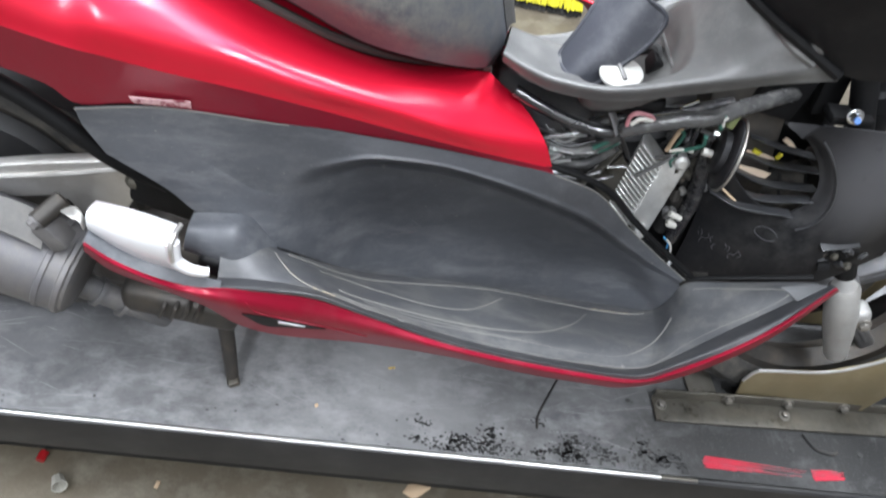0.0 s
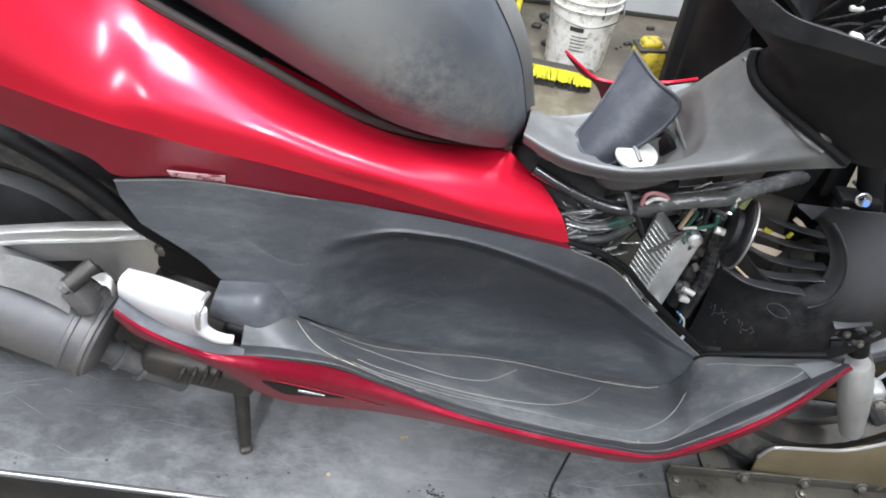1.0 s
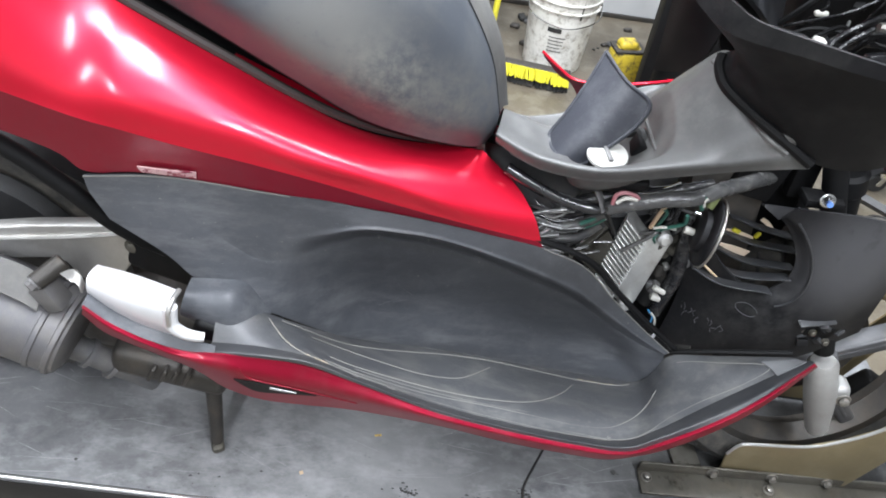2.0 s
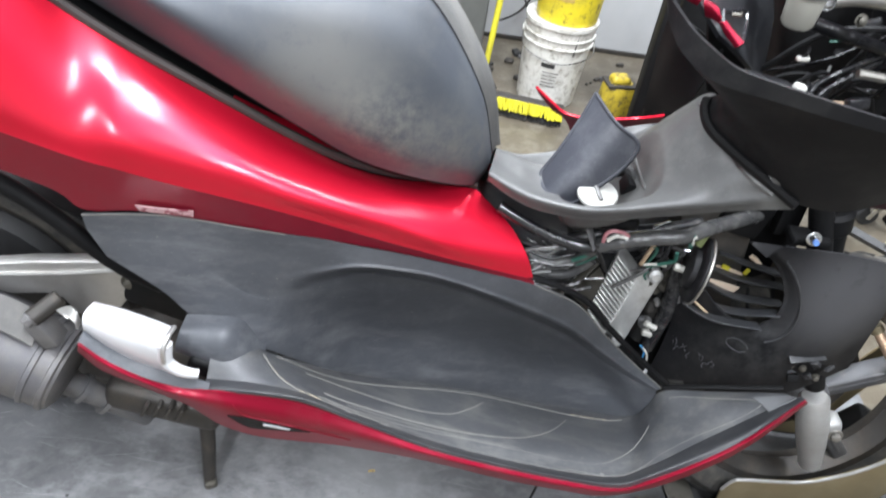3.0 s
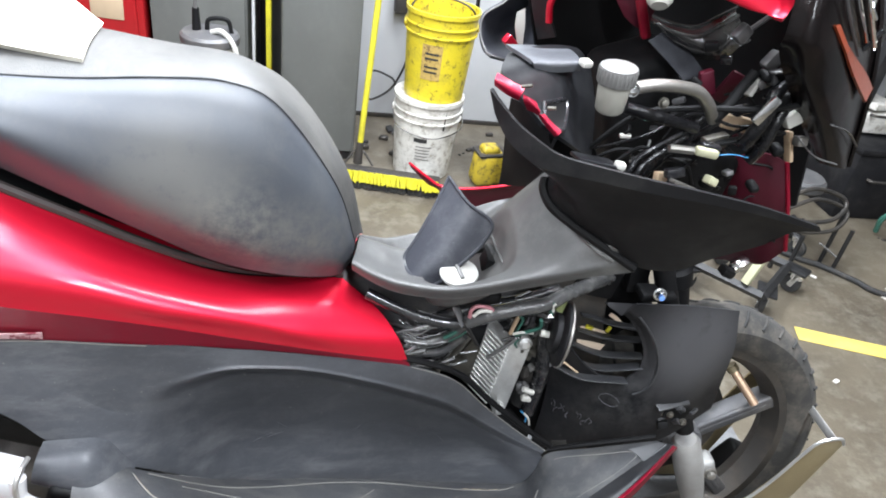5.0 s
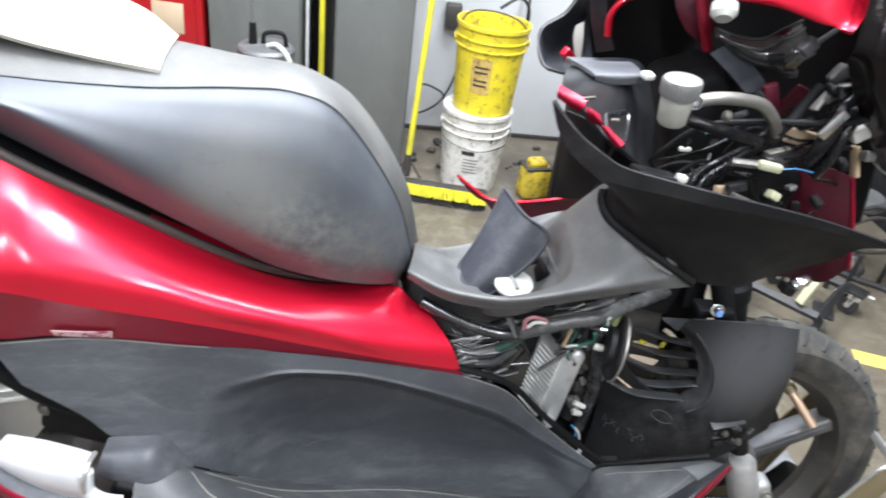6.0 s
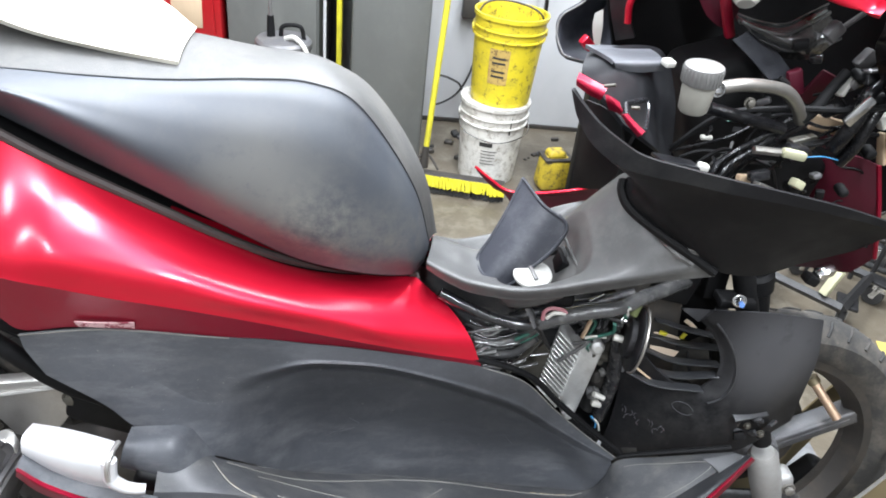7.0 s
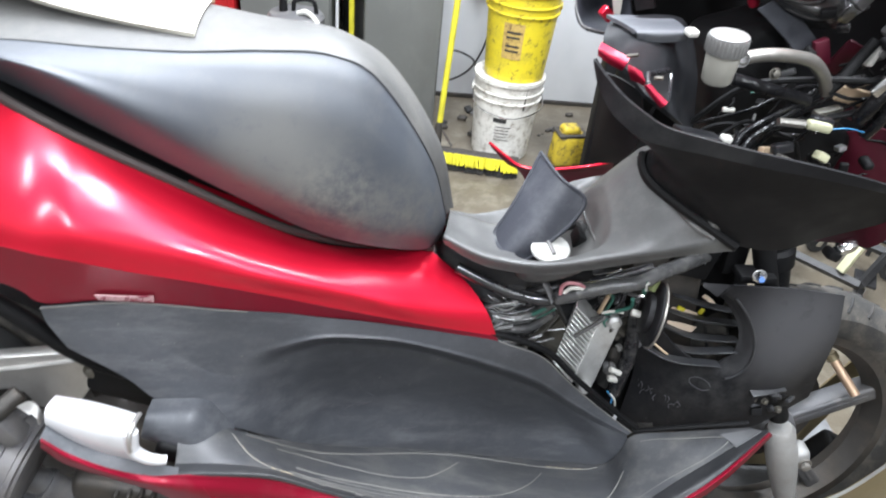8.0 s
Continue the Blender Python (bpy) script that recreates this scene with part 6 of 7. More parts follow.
BRK = [[(0.41, 0.82, 1.265), (0.427, 0.80, 1.264), (0.45, 0.79, 1.266), (0.476, 0.80, 1.276), (0.508, 0.82, 1.285)],
       [(0.409, 0.80, 1.261), (0.423, 0.78, 1.259), (0.446, 0.77, 1.26), (0.472, 0.78, 1.271), (0.501, 0.80, 1.28)],
       [(0.429, 0.79, 1.247), (0.452, 0.775, 1.243), (0.468, 0.765, 1.248), (0.49, 0.775, 1.261), (0.519, 0.80, 1.265)],
       [(0.47, 0.80, 1.227), (0.481, 0.79, 1.229), (0.496, 0.785, 1.235), (0.512, 0.79, 1.249), (0.535, 0.81, 1.251)]]
part("lamp_bracket", sheet(BRK, nu=40, nv=24, thick=0.004), RIBBED, scooter, "shiny clear-grey lamp bracket")
for row, r in ((BRK[0], 0.0014), (BRK[1], 0.0022), (BRK[2], 0.0012)):
    part("bracket_rib", tube([(x, y - 0.002, z + 0.001) for x, y, z in row], r, 6, 40), RIBBED, scooter)
part("flat_bracket", sheet([[(0.405, 0.80, 1.242), (0.416, 0.80, 1.25), (0.426, 0.80, 1.258)], [(0.429, 0.79, 1.225), (0.439, 0.79, 1.233), (0.451, 0.79, 1.239)],
                            [(0.452, 0.78, 1.207), (0.464, 0.78, 1.21), (0.476, 0.78, 1.217)]], nu=10, nv=14, thick=0.003), FLAPGREY, scooter, "flat grey bracket")
part("bracket_bar", tube([(0.493, 0.77, 1.262), (0.508, 0.77, 1.277), (0.523, 0.77, 1.292)], 0.005, 8, flat=0.6), STEELGREY, scooter)
part("switch_tube", tube([(0.515, 0.72, 1.157), (0.52, 0.715, 1.176), (0.526, 0.715, 1.199), (0.53, 0.72, 1.222), (0.548, 0.73, 1.236)], 0.008, 14), HEADWIRE, scooter, "black hose")
part("switch_tube", tube([(0.533, 0.725, 1.138), (0.54, 0.72, 1.159), (0.544, 0.72, 1.186), (0.551, 0.725, 1.203)], 0.007, 14), HEADWIRE, scooter, "black hose")
for x, y, z, s in ((0.49, 0.76, 1.271, 0.016), (0.531, 0.75, 1.247, 0.018), (0.521, 0.74, 1.226, 0.012)):
    part("bracket_lug", block((s, 0.012, s * 1.2), pose(x, y, z, 0, 35, 10), 0.003), STEELGREY, scooter)
part("red_inner", sheet([[(0.381, 0.90, 1.29), (0.41, 0.89, 1.295), (0.445, 0.88, 1.295)], [(0.39, 0.89, 1.265), (0.415, 0.875, 1.262), (0.44, 0.88, 1.262)], [(0.405, 0.885, 1.245), (0.42, 0.875, 1.236), (0.437, 0.88, 1.234)]], nu=16, nv=12, thick=0.003), INNERRED, scooter, "dark red inside of the cowl")
part("red_inner", block((0.02, 0.006, 0.042), pose(0.528, 0.81, 1.194, 10, 20, 0), 0.003), INNERRED, scooter)
part("red_inner", block((0.02, 0.006, 0.026), pose(0.555, 0.785, 1.142, 10, 20, 0), 0.003), INNERRED, scooter)
part("tan_block", block((0.034, 0.012, 0.018), pose(0.496, 0.745, 1.149, 0, -10, 15), 0.003), BRACKET, scooter)
part("mirror_stub", lathe([(0, 0), (0.009, 0), (0.014, 0.006), (0.014, 0.016), (0.006, 0.022), (0, 0.022)], pose(0.394, 0.775, 1.286, -40, 10, 0), 20), NATURAL, scooter)
part("red_flange", block((0.016, 0.01, 0.03), pose(0.467, 0.755, 1.215, 0, -25, 0), 0.003), INNERRED, scooter)
part("red_flange", block((0.012, 0.012, 0.075), pose(0.407, 0.845, 1.266, 0, -25, 0), 0.004), MAROON, scooter)
part("card_wedge", block((0.045, 0.01, 0.018), pose(0.527, 0.76, 1.168, 0, 8, 0), 0.003), CARD, scooter)

# loose plugs and brackets in the head; thin pale ones stand for painted glints
part("head_bit", block((0.0186, 0.012, 0.0149), pose(0.566, 0.725, 1.192, -15, -30, 8), 0.002), NATURAL, scooter)
part("head_bit", block((0.0136, 0.012, 0.0112), pose(0.588, 0.725, 1.167, -15, 0, 8), 0.002), GRIPMETAL, scooter)
part("head_bit", block((0.0050, 0.012, 0.0262), pose(0.543, 0.73, 1.179, -15, 30, 8), 0.002), NATURAL, scooter)
part("head_bit", block((0.0062, 0.012, 0.0212), pose(0.543, 0.73, 1.142, -15, 50, 8), 0.002), GRIPMETAL, scooter)
part("head_bit", block((0.0148, 0.012, 0.0098), pose(0.494, 0.72, 1.111, -15, 25, 8), 0.002), CREAM, scooter)
part("head_bit", block((0.0057, 0.012, 0.0266), pose(0.514, 0.74, 1.222, -15, 28, 8), 0.002), NATURAL, scooter)
part("head_bit", block((0.0212, 0.012, 0.0162), pose(0.532, 0.73, 1.237, -15, -10, 8), 0.002), GLOSSBLACK, scooter)
part("head_bit", block((0.0186, 0.012, 0.0025), pose(0.528, 0.725, 1.244, -15, -10, 8), 0.002), STEELGREY, scooter)
part("head_bit", block((0.0057, 0.012, 0.0380), pose(0.588, 0.74, 1.153, -15, -15, 8), 0.002), CARD, scooter)
part("head_bit", block((0.0098, 0.012, 0.0062), pose(0.511, 0.72, 1.123, -15, -20, 8), 0.002), STEELGREY, scooter)
part("head_bit", block((0.0364, 0.012, 0.0049), pose(0.456, 0.71, 1.108, -15, 20, 8), 0.002), GRIPMETAL, scooter)
part("head_bit", block((0.0222, 0.012, 0.0111), pose(0.446, 0.72, 1.118, -15, -10, 8), 0.002), GLOSSBLACK, scooter)
part("head_bit", block((0.0139, 0.012, 0.0114), pose(0.442, 0.74, 1.102, -15, 0, 8), 0.002), CARD, scooter)

# wiring in the head
rng = random.Random(5)
LOOM = [(0.36, 0.76, 1.10), (0.40, 0.75, 1.14), (0.45, 0.74, 1.16), (0.52, 0.73, 1.17), (0.57, 0.73, 1.19)]
for i in range(7):
    a, b = rng.uniform(-0.02, 0.02), rng.uniform(-0.045, 0.03)
    pts = [(x + rng.uniform(-0.012, 0.012), y + a + rng.uniform(-0.01, 0.01), z + b + rng.uniform(-0.012, 0.012)) for x, y, z in LOOM]
    if i % 2:
        pts = [(x + 0.06, y + 0.02, z - 0.06 + 0.035 * k) for k, (x, y, z) in enumerate(pts)]
    part("cable", tube(pts, rng.choice((0.002, 0.0025, 0.0035)), 7), rng.choice((HEADWIRE, HEADWIRE, BLACK, HEADWIRE, BLACK)), scooter)
for a in (0.0, 1.0):
    part("control_cable", tube([(0.362 + 0.01 * a, 0.69, 1.085), (0.376 + 0.009 * a, 0.69, 1.129 - 0.002 * a), (0.383 + 0.01 * a, 0.695, 1.142 - 0.004 * a), (0.399 + 0.008 * a, 0.70, 1.154 - 0.006 * a), (0.422 + 0.005 * a, 0.71, 1.163 - 0.006 * a), (0.445, 0.72, 1.172 - 0.007 * a)], 0.0032, 8), HEADWIRE, scooter)
part("connector", block((0.028, 0.010, 0.010), pose(0.463, 0.70, 1.155, 0, 8, 0), 0.003), CREAM, scooter, "cream plug connector")
part("connector_pin", tube([(0.418, 0.70, 1.157), (0.447, 0.70, 1.156)], 0.0045, 8), GRIPMETAL, scooter)
part("cable", tube([(0.478, 0.70, 1.153), (0.496, 0.70, 1.155), (0.522, 0.71, 1.148)], 0.0007, 7), WIRE_BLUE, scooter)
for x, z, w in ((0.445, 1.085, 0.022), (0.48, 1.15, 0.016), (0.455, 1.063, 0.018), (0.40, 1.09, 0.02)):
    part("connector", block((w * 1.5, 0.014, w * 0.7), pose(x, 0.725, z, 0, rng.uniform(-30, 40), 0), 0.003), rng.choice((GLOSSBLACK, BLACK, LIDGREY)), scooter)
for x, z, s in ((0.535, 1.165, 0.03), (0.55, 1.21, 0.032), (0.57, 1.15, 0.024), (0.52, 1.235, 0.02), (0.50, 1.10, 0.028), (0.56, 1.10, 0.02)):
    part("switch_block", block((s * 0.6, 0.02, s * 0.5), pose(x, 0.735, z, rng.uniform(-20, 20), rng.uniform(-40, 40), 0), 0.006, 3), rng.choice((GLOSSBLACK, BLACK, BLACK)), scooter)
part("steel_clip", block((0.012, 0.006, 0.035), pose(0.52, 0.71, 1.205, 0, 30, 0), 0.002), CHROME, scooter)
part("steel_clip", block((0.045, 0.03, 0.004), pose(0.325, 0.67, 1.150, -10, 8, 0), 0.001), BOXGREY, scooter)
part("white_plug", block((0.011, 0.010, 0.008), pose(0.349, 0.66, 1.151, 0, 10, 0), 0.002), NATURAL, scooter)
part("lamp_bulb", block((0.03, 0.02, 0.02), pose(0.640, 0.80, 0.942, 20, -25, 10), 0.007, 2), CHROME, scooter, "white bulb socket")
part("lamp_socket", block((0.02, 0.02, 0.014), pose(0.622, 0.795, 0.932, 0, 20, 0), 0.004), BLACK, scooter)
part("head_block", block((0.10, 0.09, 0.16), pose(0.44, 0.86, 1.14, 0, -20, 0), 0.02, 3), BLACK, scooter)
part("head_block", block((0.12, 0.06, 0.10), pose(0.53, 0.84, 1.06, 0, 10, 0), 0.02, 3), BLACK, scooter)
part("trim_tip", tube([(0.575, 0.612, 1.10), (0.60, 0.61, 1.085)], 0.002, 6, flat=0.5), LIDGREY, scooter)

# pale reflection painted as a strip on the lower side cover
part("cover_glint", sheet([[(-0.288, 0.626, 0.931), (-0.259, 0.629, 0.929), (-0.229, 0.634, 0.927)], [(-0.286, 0.629, 0.922), (-0.26, 0.632, 0.92), (-0.231, 0.637, 0.916)]], nu=16, nv=4, thick=0.0015), PALEPINK, scooter)

# ---- cloth on the seat ----
tagged(part("cloth", sheet([CLOTH_A, CLOTH_B, CLOTH_C], nu=50, nv=24, thick=0.009), CLOTH), "folded white cloth lying on the scooter seat", "cloth")

# black rod painting the dark of the gap between tunnel cover and leg shield
part("gap_dark_rod", tube([(x - 0.002, y - 0.002, z - 0.001) for x, y, z in SHIELD_LOW[:6]], 0.006, 8, 60), BLACK, scooter)

# loose ends and clips among the wiring
for i in range(26):
    x, z = rng.uniform(0.38, 0.60), rng.uniform(1.04, 1.20)
    y = rng.uniform(0.74, 0.80)
    e = (rng.uniform(-0.05, 0.05), rng.uniform(-0.02, 0.02), rng.uniform(-0.04, 0.05))
    part("wire_end", tube([(x, y, z), (x + e[0] * 0.5, y + e[1] - 0.01, z + e[2] * 0.6 + 0.01), (x + e[0], y + e[1], z + e[2])], rng.choice((0.0012, 0.0018, 0.0026)), 6), rng.choice((WIRE_BLACK, RUBBER, BLACK, BLACK, WIRE_BLACK, WIRE_GREEN, LIDGREY)), scooter)
for i in range(12):
    x, z = rng.uniform(0.40, 0.60), rng.uniform(1.06, 1.27)
    part("clip", block((rng.uniform(0.006, 0.02), 0.008, rng.uniform(0.005, 0.012)), pose(x, rng.uniform(0.735, 0.79), z, rng.uniform(-40, 40), rng.uniform(-60, 60), rng.uniform(-40, 40)), 0.002), rng.choice((GLOSSBLACK, STEELGREY, CHROME, NATURAL, BLACK, BLACK)), scooter)
for i in range(16):
    x, z = rng.uniform(0.14, 0.22), rng.uniform(0.77, 0.86)
    part("wire_end", tube([(x, 0.775, z), (x + 0.03, 0.76, z + rng.uniform(-0.02, 0.02)), (x + 0.06, 0.765, z + rng.uniform(-0.01, 0.03))], rng.choice((0.0015, 0.0022)), 6), rng.choice((FOIL, TAPE, TAPE, STEELGREY, FOIL)), scooter)

# rim of the filler pocket and stray wires in the bay; pale ones double as painted tape highlights
part("pocket_rim", tube([(0.262, 0.81, 0.985), (0.271, 0.775, 0.969), (0.28, 0.75, 0.958), (0.289, 0.73, 0.955)], 0.0022, 8, 24), TUNNEL, scooter)
for i in range(12):
    x, z = rng.uniform(0.14, 0.19), rng.uniform(0.77, 0.86)
    d = rng.uniform(0.03, 0.07)
    part("wire_end", tube([(x, 0.752, z), (x + d * 0.5, 0.748, z + rng.uniform(-0.008, 0.012)), (x + d, 0.75, z + rng.uniform(0.0, 0.02))], rng.choice((0.0012, 0.002, 0.003)), 6), rng.choice((FOIL, LIDGREY, TAPE, TAPE, FOIL, WIRE_BLACK, LIDPALE)), scooter)
for i in range(12):
    x, z = rng.uniform(0.31, 0.37), rng.uniform(0.80, 0.87)
    part("wire_end", tube([(x, 0.775, z), (x + rng.uniform(-0.02, 0.02), 0.762, z + rng.uniform(-0.02, 0.03)), (x + rng.uniform(-0.03, 0.03), 0.77, z + rng.uniform(-0.03, 0.04))], rng.choice((0.0012, 0.0018, 0.0026)), 6), rng.choice((WIRE_GREEN, LIDGREY, WIRE_BLACK, WIRE_BLACK, WIRE_BLACK, TAPE)), scooter)
for i in range(10):
    x, z = rng.uniform(0.335, 0.39), rng.uniform(0.69, 0.82)
    part("fitting", block((rng.uniform(0.008, 0.018), 0.012, rng.uniform(0.008, 0.02)), pose(x, rng.uniform(0.775, 0.79), z, rng.uniform(-30, 30), rng.uniform(-40, 40), rng.uniform(-30, 30)), 0.003), rng.choice((BRACKET, DARKMETAL, STEELGREY, CASTGREY, RUBBER)), scooter)

# torn bits round the foot bracket
for i in range(9):
    part("torn_bit", block((rng.uniform(0.008, 0.02), 0.006, rng.uniform(0.004, 0.012)), pose(0.588 + rng.uniform(-0.022, 0.025), 0.722 + rng.uniform(-0.004, 0.006), 0.715 + rng.uniform(-0.02, 0.018), rng.uniform(-40, 40), rng.uniform(-50, 50), rng.uniform(-40, 40)), 0.001), rng.choice((BLACK, BRACKET, DARKMETAL, BOARDRIM)), scooter)

# ---- wheel chock on the lift deck ----
chock = thing("wheel_chock", "brass-coloured steel wheel chock bolted to the lift deck", "wheel chock")
SIDE = [(0.588, 0.3475), (0.580, 0.405), (0.590, 0.432), (0.61, 0.44), (0.696, 0.452), (0.745, 0.48), (0.785, 0.52), (0.815, 0.575), (0.838, 0.632), (0.855, 0.660), (0.888, 0.668), (0.90, 0.655), (0.868, 0.531), (0.83, 0.40), (0.815, 0.3475)]
for y in (0.716, 0.90):
    part("side_plate", prism(SIDE, 0.005, pose(0, y, 0), 0.0018), PLATE, chock)
part("plate_edge", tube([(x, 0.7165, z) for x, z in SIDE[1:12]], 0.0028, 6, 60), BAREEDGE, chock)
part("cross_plate", block((0.004, 0.185, 0.014), pose(0.891, 0.81, 0.652, 0, 14, 0), 0.0015), BAREEDGE, chock)
part("base_angle", block((0.50, 0.046, 0.006), pose(0.693, 0.692, 0.3405, 0, 0, 2.0), 0.0015), BRACKET, chock)
part("base_angle", block((0.50, 0.005, 0.024), pose(0.693, 0.7145, 0.354, 0, 0, 2.0), 0.0015), BRACKET, chock)
part("base_angle", block((0.50, 0.046, 0.006), pose(0.693, 0.93, 0.3405), 0.0015), BRACKET, chock)
part("base_strap", block((0.05, 0.09, 0.005), pose(0.53, 0.77, 0.3405, 0, 0, 8), 0.0015), BRACKET, chock)
for x, y in ((0.456, 0.69), (0.673, 0.693)):
    part("bolt_head", bolt((x, y, 0.3435), (x, y, 0.5), 0.0062, 0.008), GRIPMETAL, chock)
for x in (0.572, 0.678, 0.778):
    part("bolt_head", bolt((x, 0.7118 + (x - 0.693) * 0.035, 0.357), (x, 0.5, 0.357), 0.0066, 0.009), GRIPMETAL, chock)
part("cross_tube", tube([(0.748, 0.845, 0.699), (0.784, 0.8, 0.658)], 0.0075, 16), COPPER, chock)
part("tube_collar", tube([(0.745, 0.848, 0.702), (0.752, 0.842, 0.695)], 0.0105, 16), PLATE, chock)

# marks, bits and holes on the deck
def on_deck(name, pts, w, mat, label, category, h=0.0006):
    ob = part(name, tube([(x, y, DECK_Z + h * 0.6) for x, y in pts], w, 8, 12, flat=h / w), mat, lift, label)
    return ob


brush = random.Random(8)


def brushed(x0, x1, y0, y1, wide, strands, ragged, thin=0.72):
    """A dragged mark: many thin strands side by side with ragged ends."""
    for k in range(strands):
        v = (k + 0.5) / strands - 0.5
        a, b = x0 + brush.uniform(0, ragged * 0.25), x1 - brush.uniform(0, ragged)
        on_deck("paint_streak", [(a, y0 + v * wide), ((a + b) / 2, (y0 + y1) / 2 + v * wide * 0.96), (b, y1 + v * wide * 0.9)], wide / strands * brush.uniform(thin * 0.7, thin), PAINTMARK, "", "mark", 0.0005 + 0.0002 * (k % 3))


brushed(0.513, 0.598, 0.597, 0.595, 0.021, 14, 0.03)
brushed(0.57, 0.69, 0.596, 0.593, 0.017, 9, 0.09, 0.3)
brushed(0.695, 0.752, 0.592, 0.596, 0.019, 13, 0.018)
for x, y in ((0.401, 0.697), (0.674, 0.635), (0.792, 0.637)):
    part("deck_hole", lathe([(0, 0), (0.0045, 0), (0.0045, 0.0012), (0, 0.0012)], pose(x, y, DECK_Z), 14), INK, lift)
tagged(part("wire_offcut", tube([(0.282, 0.73, DECK_Z + 0.0025), (0.262, 0.69, DECK_Z + 0.0025), (0.243, 0.65, DECK_Z + 0.0025), (0.240, 0.625, DECK_Z + 0.0025)], 0.002, 7), RUBBER), "short black wire offcut lying on the deck", "wire")
tagged(part("wire_offcut", tube([(0.70, 0.665, DECK_Z + 0.0035), (0.715, 0.64, DECK_Z + 0.0035), (0.738, 0.632, DECK_Z + 0.0035), (0.75, 0.635, DECK_Z + 0.0035)], 0.003, 7), RUBBER), "curled black rubber offcut on the deck", "wire")
tagged(part("paper_chip", block((0.012, 0.004, 0.0015), pose(-0.012, 0.713, DECK_Z + 0.0008, 0, 0, 10), 0.0004), PAPER), "tiny pale chip lying on the deck", "debris")
tagged(part("paper_chip", block((0.006, 0.006, 0.0015), pose(-0.127, 0.627, DECK_Z + 0.0008, 0, 0, 30), 0.0004), CARD), "tiny orange crumb lying on the deck", "debris")
flakes = random.Random(3)
bm = bmesh.new()
nests = [(flakes.uniform(0.03, 0.48), EDGE_Y + 0.018 + abs(flakes.gauss(0, 0.02))) for _ in range(46)]
for i in range(1100):
    cx, cy = nests[i % len(nests)]
    x = flakes.gauss(cx, 0.009) if i < 1060 else flakes.uniform(-0.7, 0.75)
    y = max(EDGE_Y + 0.016, flakes.gauss(cy, 0.006))
    s = flakes.uniform(0.0008, 0.0042)
    k = flakes.randint(5, 8)
    ring = [bm.verts.new((x + s * flakes.uniform(0.4, 1.3) * math.cos(6.283 * q / k), y + 0.7 * s * flakes.uniform(0.4, 1.2) * math.sin(6.283 * q / k), DECK_Z + 0.0006)) for q in range(k)]
    low = [bm.verts.new((v.co.x, v.co.y, DECK_Z - 0.0005)) for v in ring]
    bm.faces.new(ring)
    for q in range(k):
        bm.faces.new((ring[q - 1], low[q - 1], low[q], ring[q]))
tagged(part("old_paint_flakes", bm, INK, smooth=False), "flakes of old black paint left along the deck edge", "paint", kind="stuff")

# things on the floor beside the lift
tagged(part("red_cap", tube([(-0.689, 0.621, 0.012), (-0.687, 0.64, 0.012)], 0.009, 12), CABRED), "small red plastic cap lying on the floor", "cap")
tagged(part("plastic_cup", lathe([(0, 0), (0.011, 0), (0.015, 0.026), (0.013, 0.026), (0.009, 0.004), (0, 0.004)], pose(-0.64, 0.59, 0.014, 70, 20, 30), 9), RESERVOIR), "small milky plastic cup lying on the floor", "cup")
tagged(part("dry_leaf", sheet([[(0.03, 0.632, 0.003), (0.055, 0.622, 0.006), (0.085, 0.645, 0.004)], [(0.03, 0.634, 0.004), (0.056, 0.64, 0.012), (0.086, 0.647, 0.005)], [(0.031, 0.636, 0.003), (0.05, 0.66, 0.005), (0.086, 0.65, 0.004)]], nu=14, nv=10, thick=0.001), CARD), "dry brown leaf lying on the floor", "leaf")
for i in range(7):
    tagged(part("crumb", block((0.014, 0.008, 0.004), pose(flakes.uniform(-0.5, 0.25), flakes.uniform(0.56, 0.7), 0.002, 0, 0, flakes.uniform(0, 90)), 0.001), CARD), "small brown crumb lying on the floor", "debris", "crumbs")

# fine scratches along the deck
bm = bmesh.new()
for i in range(110):
    x, y = flakes.uniform(-0.75, 0.4), flakes.uniform(EDGE_Y + 0.02, 0.84)
    a, n = flakes.gauss(0.05, 0.25), flakes.uniform(0.008, 0.07)
    w = flakes.uniform(0.0002, 0.0005)
    d, e = Vector((math.cos(a), math.sin(a), 0)) * n, Vector((-math.sin(a), math.cos(a), 0)) * w
    c = Vector((x, y, DECK_Z + 0.0004))
    top = bm.verts.new(c + Vector((0, 0, 0.0002)))
    q = [bm.verts.new(c + v) for v in (-d, -e, d, e)]
    for k in range(4):
        bm.faces.new((q[k - 1], q[k], top))
tagged(part("scratched_wear", bm, DECKSCRATCH, lift, smooth=False), kind="stuff")

